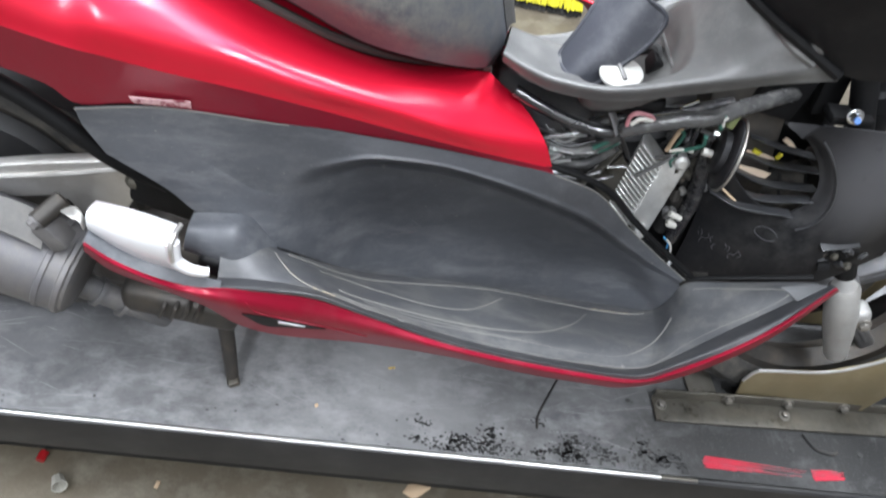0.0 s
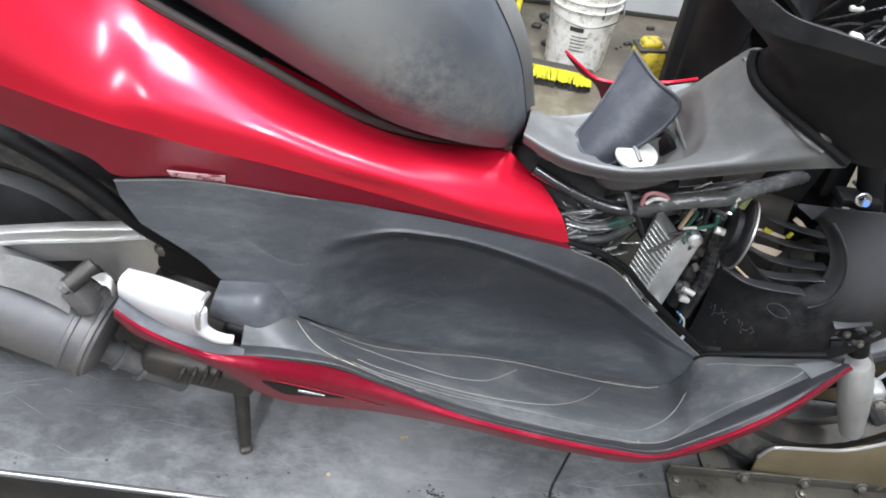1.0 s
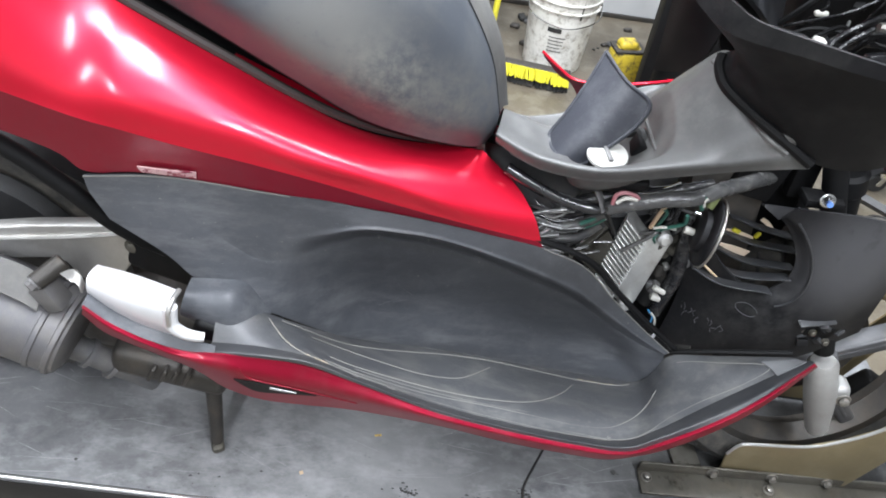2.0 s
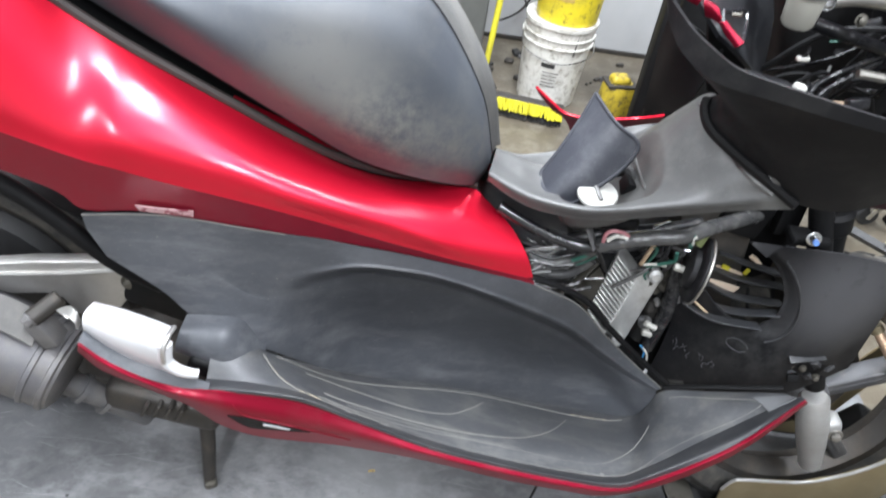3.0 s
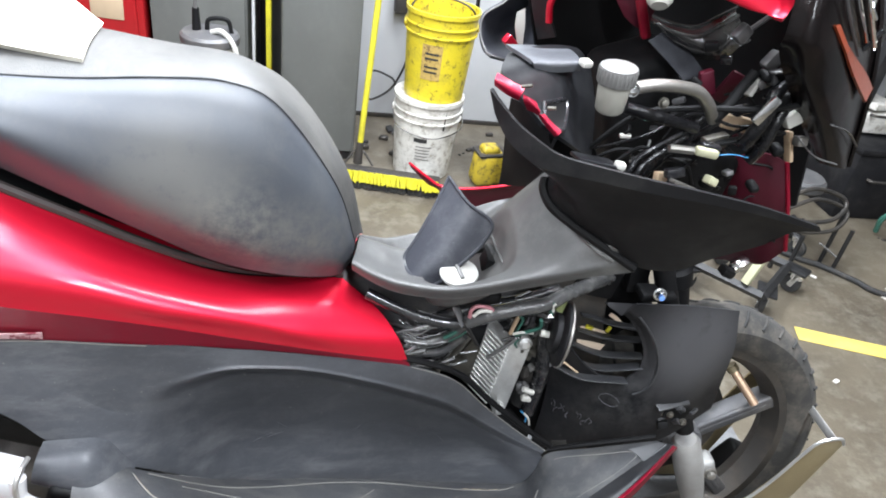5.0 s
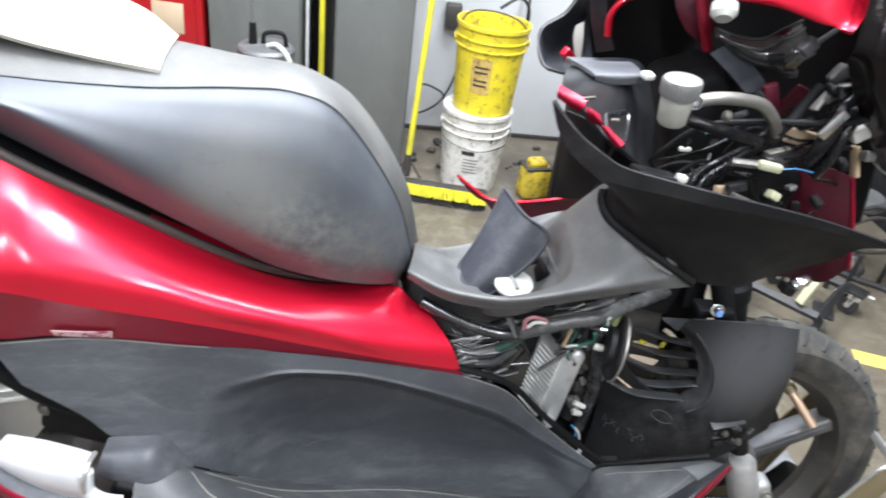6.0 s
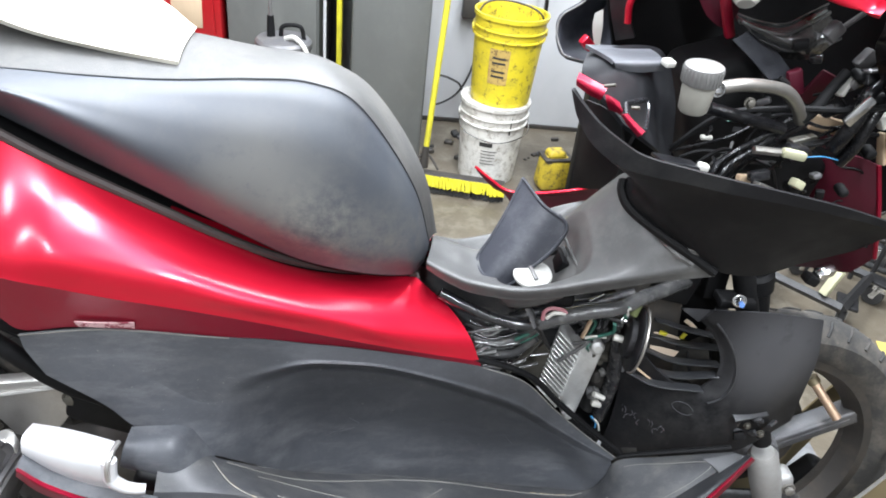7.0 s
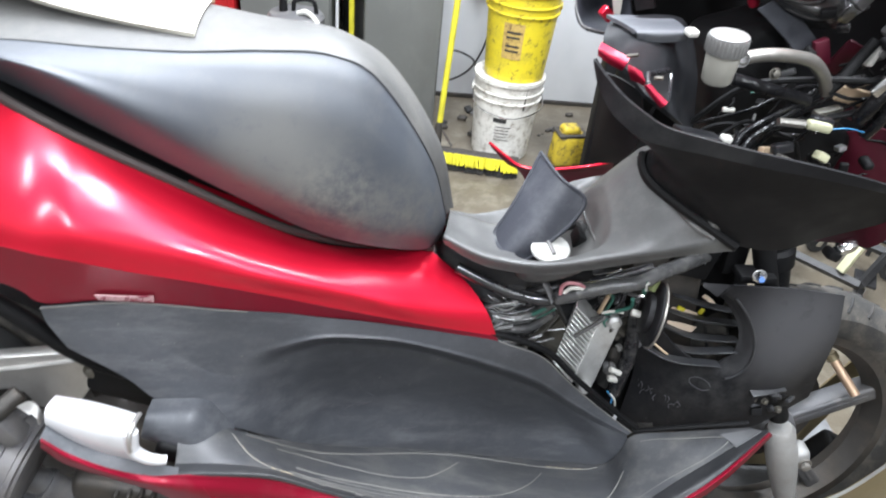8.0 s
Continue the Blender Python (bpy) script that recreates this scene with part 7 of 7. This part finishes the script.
# ---- things along the back wall ----
def pail(x, y, z, mat, label, r0=0.125, r1=0.148, h=0.365, lid=False):
    p = thing("bucket", label, "bucket", "stacked buckets")
    p.location = (x, y, z)
    m = Matrix()
    prof = [(0, 0), (r0 * 0.97, 0), (r0, 0.004), (r1 * 0.955, h * 0.72), (r1 * 0.955, h * 0.735), (r1 * 1.01, h * 0.74), (r1 * 1.01, h * 0.755), (r1 * 0.965, h * 0.76),
            (r1 * 0.97, h * 0.83), (r1 * 1.015, h * 0.835), (r1 * 1.015, h * 0.85), (r1 * 0.975, h * 0.855), (r1 * 0.98, h * 0.95), (r1 * 1.025, h * 0.955), (r1 * 1.025, h), (r1 * 0.97, h)]
    prof += [(0, h - 0.002)] if lid else [(r1 * 0.95, h * 0.95), (r0 * 0.96, 0.012), (0, 0.012)]
    part("shell", lathe(prof, m, 56), mat, p)
    for s in (-1, 1):
        part("handle_ear", lathe([(0, 0), (0.016, 0), (0.016, 0.01), (0, 0.012)], along((s * r1 * 0.97, 0, h * 0.8), (s, 0, h * 0.8)), 14), mat, p)
    if lid:
        part("handle", tube([(-r1 * 1.03, 0, h * 0.8), (-r1 * 0.9, -r1 * 0.62, h * 0.66), (0, -r1 * 1.06, h * 0.60), (r1 * 0.9, -r1 * 0.62, h * 0.66), (r1 * 1.03, 0, h * 0.8)], 0.0025, 6, 40), CHROME, p, "thin wire handle")
    else:
        part("handle", tube([(-r1 * 1.03, 0, h * 0.8), (-r1 * 0.7, r1 * 0.3, h * 1.03), (0, r1 * 0.2, h * 1.08), (r1 * 0.7, -r1 * 0.2, h * 1.03), (r1 * 1.03, 0, h * 0.8)], 0.004, 7, 40), DARKMETAL, p)
    return p


def curved_label(p, a0, a1, z0, z1, r, mat, name="label", n=10):
    bm = bmesh.new()
    cols = []
    for i in range(n + 1):
        a = a0 + (a1 - a0) * i / n
        cols.append([bm.verts.new(((r(z) + d) * math.cos(a), (r(z) + d) * math.sin(a), z)) for z in (z0, z1) for d in (0.0006, 0.0016)])
    for c, d in zip(cols, cols[1:]):
        for q, w in ((1, 3), (3, 2), (0, 1), (2, 0)):
            bm.faces.new((c[q], d[q], d[w], c[w]))
    for c in (cols[0], cols[-1]):
        bm.faces.new((c[0], c[1], c[3], c[2]))
    bmesh.ops.recalc_face_normals(bm, faces=bm.faces[:])
    return part(name, bm, mat, p)


white_pail = pail(0.477, 2.866, 0.0, PAILWHITE, "grimy white plastic bucket with a lid, on the floor", lid=True)
yellow_pail = pail(0.49, 2.862, 0.364, PAILYELLOW, "grimy yellow plastic bucket standing on the white one")


def pail_radius(z):
    return 0.125 + (0.148 * 0.955 - 0.125) * z / (0.365 * 0.72)


curved_label(yellow_pail, -2.2, -1.6, 0.10, 0.245, pail_radius, PAPER)
for zz in (0.13, 0.15, 0.185, 0.205):
    curved_label(yellow_pail, -2.1, -1.7, zz, zz + 0.008, lambda z: pail_radius(z) + 0.0012, INK, "printed_bar", 6)
curved_label(white_pail, -2.03, -1.62, 0.188, 0.207, pail_radius, INK, "printed_bar")
for zz, a in ((0.165, -1.45), (0.15, -1.5), (0.135, -1.5), (0.12, -1.55), (0.105, -1.5)):
    curved_label(white_pail, -1.95, a, zz, zz + 0.004, pail_radius, LIDGREY, "printed_bar", 8)
part("drip", tube([(0.06, -0.128, 0.34), (0.058, -0.1325, 0.25)], 0.004, 6, flat=0.3), DARKMETAL, white_pail)

# broom
broom = thing("push_broom", "push broom with yellow handle and yellow bristles", "broom")
part("handle", tube([(0.188, 2.735, 0.10), (0.232, 2.80, 0.95), (0.262, 2.885, 1.5)], 0.0125, 12), BRIGHTYELLOW, broom)
part("socket", tube([(0.186, 2.73, 0.075), (0.19, 2.738, 0.17)], 0.02, 12, r2=0.014), DARKMETAL, broom)
part("brace", tube([(0.13, 2.725, 0.075), (0.19, 2.735, 0.14), (0.25, 2.71, 0.075)], 0.005, 8), DARKMETAL, broom)
HEADM = pose(0.325, 2.665, 0.062, 0, 0, -9.5)
part("head", block((0.42, 0.055, 0.026), HEADM, 0.006), DARKMETAL, broom)
tuft = random.Random(11)
for k, (mat, dy) in enumerate(((BRIGHTYELLOW, -0.026), (RUBBER, -0.022))):
    bm = bmesh.new()
    for i in range(520):
        x = -0.205 + 0.41 * tuft.random()
        y = dy + tuft.uniform(-0.014, 0.014)
        a, b = HEADM @ Vector((x, y, -0.010 + 0.022 * (k == 0))), HEADM @ Vector((x + tuft.uniform(-0.012, 0.012), y - 0.012 + tuft.uniform(-0.010, 0.006), (-0.03 if k == 0 else -0.06) + tuft.uniform(0, 0.008)))
        u = Vector((0.003, 0, 0))
        v = Vector((0, 0.003, 0))
        q = [bm.verts.new(a + u), bm.verts.new(a - u + v), bm.verts.new(a - u - v)]
        w = [bm.verts.new(b + u), bm.verts.new(b - u + v), bm.verts.new(b - u - v)]
        for s in range(3):
            bm.faces.new((q[s], q[(s + 1) % 3], w[(s + 1) % 3], w[s]))
        bm.faces.new(w)
    part("bristles", bm, mat, broom, "bright yellow bristles" if k == 0 else "dark bristles", smooth=False)

# lockers
def locker(x0, x1, y0, h, label):
    c = thing("locker", label, "cabinet", "lockers")
    part("body", block((x1 - x0, Y1 - y0 - 0.02, h), pose((x0 + x1) / 2, (Y1 - 0.01 + y0) / 2 + 0.012, h / 2), 0.004), CABGREY, c)
    part("door", block((x1 - x0 - 0.012, 0.018, h - 0.06), pose((x0 + x1) / 2, y0 + 0.0015, h / 2 + 0.015), 0.004), CABGREY, c)
    part("handle", block((0.02, 0.03, 0.14), pose(x1 - 0.05, y0 - 0.02, 1.05), 0.006), DARKMETAL, c)
    part("plinth", block((x1 - x0 - 0.03, 0.02, 0.045), pose((x0 + x1) / 2, y0 + 0.012, 0.0225), 0.003), SKIRT, c)
    return c


locker(-0.15, 0.172, 2.9, 1.9, "tall grey painted metal locker against the wall")
locker(-0.655, -0.285, 2.93, 1.9, "tall grey painted metal locker beside a red chest")
tagged(part("level", block((0.022, 0.05, 1.5), pose(-0.205, 2.99, 0.751, 3, 0, 0), 0.004), BRIGHTYELLOW), "long yellow pole standing between the lockers", "pole")
# Made-up black slab that paints the dark of the gap between the lockers.
tagged(part("board", block((0.05, 0.03, 1.85), pose(-0.235, 3.2, 0.926), 0.004), BLACK), "black board standing in for the dark gap between the lockers", "board")
tagged(part("trim_strip", block((0.012, 0.02, 1.7), pose(-0.262, 2.955, 0.851), 0.003), WHITEWALL), "thin pale strip standing between the lockers", "strip")
chest = thing("tool_chest", "tall red painted steel tool chest", "cabinet")
part("body", block((0.75, 0.5, 1.5), pose(-1.045, 3.16, 0.751), 0.008), CABRED, chest)
for k in (-1, 1):
    part("door", block((0.345, 0.014, 1.36), pose(-1.045 + k * 0.177, 2.904, 0.77), 0.004), CABRED, chest)
    part("handle", block((0.02, 0.03, 0.16), pose(-1.045 + k * 0.04, 2.885, 0.85), 0.005), DARKMETAL, chest)
part("paper_note", block((0.12, 0.002, 0.12), pose(-0.80, 2.894, 0.60, 0, 2, 0), 0.0005), WOODTAN, chest, "tan paper note stuck on the front")

# fluid dispenser
disp = thing("fluid_dispenser", "white plastic hand-pump fluid dispenser with grey lid", "dispenser")
disp.location = (-0.375, 2.6, 0)
part("tank", lathe([(0, 0), (0.088, 0), (0.095, 0.01), (0.095, 0.57), (0.09, 0.585), (0, 0.585)], None, 36), NATURAL, disp)
part("lid", lathe([(0, 0.585), (0.1, 0.585), (0.103, 0.592), (0.103, 0.612), (0.094, 0.622), (0, 0.63)], None, 36), STEELGREY, disp)
part("pump_rod", tube([(-0.045, 0.0, 0.63), (-0.045, 0.0, 0.95)], 0.007, 10), LIDGREY, disp)
part("pump_collar", tube([(-0.045, 0, 0.625), (-0.045, 0, 0.70)], 0.016, 12, r2=0.012), BLACK, disp)
part("carry_handle", tube([(-0.01, 0, 0.625), (0.0, 0, 0.665), (0.06, 0, 0.668), (0.075, 0, 0.62)], 0.008, 8), BLACK, disp)
part("hose", tube([(0.01, -0.03, 0.63), (0.05, -0.05, 0.64), (0.09, -0.07, 0.60), (0.105, -0.06, 0.5), (0.11, -0.04, 0.3)], 0.009, 8), NATURAL, disp)

# wall panel joint, a dark strip painting the gap under the wall, and cords
for x in (0.70, 1.9, 3.1):
    tagged(part("trim", block((0.02, 0.006, CEIL - 0.1), pose(x, Y1 - 0.003, CEIL / 2), 0.002), WHITEWALL), kind="structure")
tagged(part("wall_gap_strip", block((X1 - X0, 0.012, 0.022), pose((X0 + X1) / 2, Y1 - 0.006, 0.011), 0.003), DARKMETAL), kind="structure")
tagged(part("cord", tube([(0.388, 3.36, 0.546), (0.424, 3.36, 0.414), (0.405, 3.36, 0.285), (0.353, 3.36, 0.177), (0.279, 3.36, 0.12), (0.244, 3.36, 0.126), (0.249, 3.37, 0.252), (0.348, 3.37, 0.232), (0.381, 3.37, 0.191)], 0.0055, 7, 70), RUBBER), "thin black cord hanging on the wall", "cord")
tagged(part("cord", tube([(0.52, 2.95, 0.76), (0.60, 2.98, 0.80), (0.66, 3.05, 0.74), (0.69, 3.2, 0.60), (0.72, 3.38, 0.9)], 0.007, 7, 50), RUBBER), "black cord hanging over the yellow bucket", "cord")
tagged(part("power_box", block((0.075, 0.06, 0.11), pose(0.373, 3.385, 0.601), 0.008), DARKMETAL), "small black box on the wall behind the buckets", "box")

grit = random.Random(21)
for i in range(26):
    x, y = grit.uniform(0.2, 1.2), grit.uniform(2.95, 3.36)
    s = grit.uniform(0.012, 0.05)
    tagged(part("debris", block((s, s * 0.7, s * 0.45), pose(x, y, s * 0.2, grit.uniform(-10, 10), grit.uniform(-10, 10), grit.uniform(0, 180)), s * 0.1, 1), grit.choice((DARKMETAL, RUBBER, STEELGREY, DARKMETAL))), "small dark scrap lying on the dusty floor", "debris", "floor scraps")

# yellow container
can = thing("oil_container", "squat dirty yellow plastic oil container on the floor", "container")
part("body", block((0.15, 0.11, 0.16), pose(0.765, 2.77, 0.081, 0, 0, 12), 0.03, 3, 0.9), CANYELLOW, can)
part("shoulder", block((0.09, 0.07, 0.03), pose(0.76, 2.77, 0.172, 0, 0, 12), 0.012, 3, 0.8), CANYELLOW, can)
part("grime_band", block((0.137, 0.1, 0.012), pose(0.765, 2.77, 0.152, 0, 0, 12), 0.005), DARKMETAL, can)

# removed red body panel
panel = thing("body_panel", "removed glossy red scooter body panel standing on the floor", "body panel")
# The dark red carries the shade of the inner face in its colour.
part("shell", sheet([[(0.336, 2.2, 0.359), (0.399, 2.19, 0.316), (0.461, 2.18, 0.284), (0.565, 2.17, 0.288), (0.688, 2.16, 0.316), (0.78, 2.18, 0.33)],
                     [(0.342, 2.2, 0.347), (0.404, 2.192, 0.298), (0.468, 2.19, 0.262), (0.575, 2.20, 0.24), (0.70, 2.21, 0.24), (0.79, 2.21, 0.25)],
                     [(0.348, 2.2, 0.338), (0.408, 2.195, 0.285), (0.475, 2.20, 0.235), (0.60, 2.24, 0.006), (0.72, 2.24, 0.006), (0.80, 2.24, 0.006)]], nu=50, nv=20, thick=0.004), INNERRED, panel, "inner face of the red panel, shade painted dark red")
part("edge", tube([(0.336, 2.2, 0.360), (0.399, 2.19, 0.318), (0.461, 2.18, 0.286), (0.565, 2.17, 0.290), (0.688, 2.16, 0.318), (0.78, 2.18, 0.332)], 0.0048, 8, 50), RED, panel, "bright red rolled edge")

# dark machine parts standing behind the scooter
bin_ = thing("waste_bin", "dark grey plastic bin on the floor", "bin")
part("shell", block((0.26, 0.26, 0.78), pose(0.93, 2.55, 0.391), 0.03, 3, 1.08), BLACK, bin_)
part("rim", block((0.29, 0.29, 0.03), pose(0.93, 2.55, 0.79), 0.01), BLACK, bin_)
part("post", block((0.04, 0.05, 0.9), pose(0.735, 2.35, 0.451), 0.006), BLACK, bin_)

# ---- dolly with a red cowl, stool and boxes to the front of the scooter ----
def caster(m, parent):
    wheel = part("caster", lathe([(0, -0.012), (0.034, -0.012), (0.038, -0.008), (0.038, 0.008), (0.034, 0.012), (0, 0.012)], m @ pose(0, 0, 0.038, 90, 0, 0), 24), RUBBER, parent)
    part("fork", block((0.045, 0.034, 0.03), m @ pose(0.012, 0, 0.078), 0.006), CHROME, wheel)
    for s in (-0.017, 0.017):
        part("fork", block((0.02, 0.003, 0.05), m @ pose(0.006, s, 0.055, 0, 15, 0), 0.001), CHROME, wheel)
    part("hub", lathe([(0, -0.016), (0.01, -0.016), (0.01, 0.016), (0, 0.016)], m @ pose(0, 0, 0.038, 90, 0, 0), 12), CHROME, wheel)


dolly = thing("wheeled_dolly", "low black dolly on four casters carrying parts", "dolly")
for a, b in (((1.4135, 2.0214, 0.115), (1.5926, 1.8304, 0.115)), ((1.6522, 2.1985, 0.115), (1.8129, 2.0353, 0.115)), ((1.4135, 2.0214, 0.115), (1.6522, 2.1985, 0.115)), ((1.5926, 1.8304, 0.115), (1.8129, 2.0353, 0.115))):
    part("rail", tube([a, b], 0.017, 4), SKIRT, dolly)
for cx, cy, a in ((1.654, 1.8921, 60), (1.859, 2.0348, -50), (1.4135, 2.0214, 10), (1.6522, 2.1985, 0)):
    caster(pose(cx, cy, 0, 0, 0, a), dolly)
    part("corner_plate", block((0.09, 0.07, 0.012), pose(cx, cy, 0.1, 0, 0, a), 0.003), SKIRT, dolly)
tagged(part("wood_wedge", block((0.02, 0.03, 0.1), pose(1.558, 1.8848, 0.183, 0, 20, 20), 0.003), CREAM), "pale wooden wedge standing on the dolly", "wedge")

stool = thing("work_stool", "low mechanic's stool with a round grey seat", "stool")
part("seat", lathe([(0, 0.0), (0.085, 0.0), (0.1, 0.012), (0.1, 0.04), (0.088, 0.052), (0, 0.056)], pose(2.0, 2.4, 0.275), 36), STOOLGREY, stool)
part("post", tube([(2.0, 2.4, 0.06), (2.0, 2.4, 0.275)], 0.016, 14), BLACK, stool)
for k in range(4):
    a = 2 * math.pi * k / 4 + 0.3
    part("foot", tube([(2.0, 2.4, 0.10), (2.0 + 0.12 * math.cos(a), 2.4 + 0.12 * math.sin(a), 0.085)], 0.012, 8), SKIRT, stool)
    caster(pose(2.0 + 0.12 * math.cos(a), 2.4 + 0.12 * math.sin(a), 0, 0, 0, 40 * k), stool)
stand = thing("parts_stand", "grey tubular steel stand on the floor", "stand")
HOOP = [(1.813, 2.2, 0.32), (1.948, 2.24, 0.347), (2.102, 2.27, 0.305), (2.129, 2.25, 0.27), (2.056, 2.2, 0.237), (1.932, 2.17, 0.235), (1.821, 2.17, 0.252), (1.8, 2.19, 0.292), (1.813, 2.2, 0.32)]
part("hoop", tube(HOOP, 0.009, 10, 60), DARKMETAL, stand)
part("hoop", tube([(x + 0.01, y - 0.02, z - 0.035) for x, y, z in HOOP], 0.008, 10, 60), DARKMETAL, stand)
for lx, ly, lz in ((1.87, 2.19, 0.25), (2.13, 2.24, 0.25), (1.89, 2.12, 0.2), (2.15, 2.18, 0.2)):
    part("leg", tube([(lx, ly, 0.0), (lx, ly, lz)], 0.009, 10), SKIRT, stand)


def crate(lo, hi, mat, label, lid=True):
    b = thing("storage_box", label, "box", "boxes by the wall")
    size = [q - p for p, q in zip(lo, hi)]
    mid = [(p + q) / 2 for p, q in zip(lo, hi)]
    part("body", block(size, pose(*mid), 0.012), mat, b)
    if lid:
        part("lid", block((size[0] * 1.04, size[1] * 1.04, 0.03), pose(mid[0], mid[1], hi[2] + 0.0155), 0.006), mat, b)
    part("handle", tube([(mid[0] - 0.08, lo[1] - 0.005, mid[2] + 0.05), (mid[0] - 0.06, lo[1] - 0.03, mid[2] + 0.05), (mid[0] + 0.06, lo[1] - 0.03, mid[2] + 0.05), (mid[0] + 0.08, lo[1] - 0.005, mid[2] + 0.05)], 0.007, 8), DARKMETAL, b)
    return b


crate((2.44, 2.64, 0.0), (2.77, 3.05, 0.33), SATINBLACK, "black plastic storage box on the floor")
crate((2.80, 2.62, 0.0), (3.35, 3.05, 0.46), SATINBLACK, "black plastic storage box on the floor")
crate((2.45, 2.80, 0.372), (2.75, 3.08, 0.47), PAILWHITE, "white carton on the black box", False)
tagged(part("paper_stack", block((0.2, 0.16, 0.03), pose(2.6, 2.9, 0.496, 0, 4, 20), 0.004), PAILWHITE), "white papers lying on a carton", "paper")
bench = thing("work_bench", "dark steel work bench against the wall", "bench")
part("top", block((1.0, 0.6, 0.05), pose(2.95, 3.1, 0.87), 0.006), SKIRT, bench)
for lx, ly in ((2.5, 2.85), (3.4, 2.85), (2.5, 3.36), (3.4, 3.36)):
    part("leg", block((0.05, 0.05, 0.845), pose(lx, ly, 0.4225), 0.004), SKIRT, bench)
tagged(part("weed", tube([(2.58, 2.5, 0.02), (2.56, 2.48, 0.10), (2.60, 2.46, 0.16)], 0.012, 6), WIRE_GREEN), "scrap of green netting on the floor", "netting")
tagged(part("air_hose", tube([(1.75, 2.55, 0.012), (1.9965, 2.2791, 0.012), (2.1085, 2.2003, 0.012), (2.2031, 2.1035, 0.012), (2.2883, 2.0105, 0.012), (2.7, 1.85, 0.012), (3.2, 1.8, 0.012)], 0.012, 10, 60), RUBBER), "black rubber air hose lying on the floor", "hose")
tagged(part("floor_line", block((1.75, 0.075, 0.003), pose(2.58, 1.51, 0.0022, 0, 0, -17.5), 0.001), LINE), "worn yellow line painted on the floor", "floor marking", kind="structure")
for i in range(22):
    x, y = grit.uniform(1.2, 2.9), grit.uniform(1.2, 2.5)
    s = grit.uniform(0.006, 0.016)
    tagged(part("debris", block((s * 1.6, s, s * 0.4), pose(x, y, s * 0.18, 0, 0, grit.uniform(0, 180)), s * 0.1, 1), grit.choice((PAILWHITE, DARKMETAL, PAILWHITE))), "small pale scrap lying on the floor", "debris", "floor scraps")
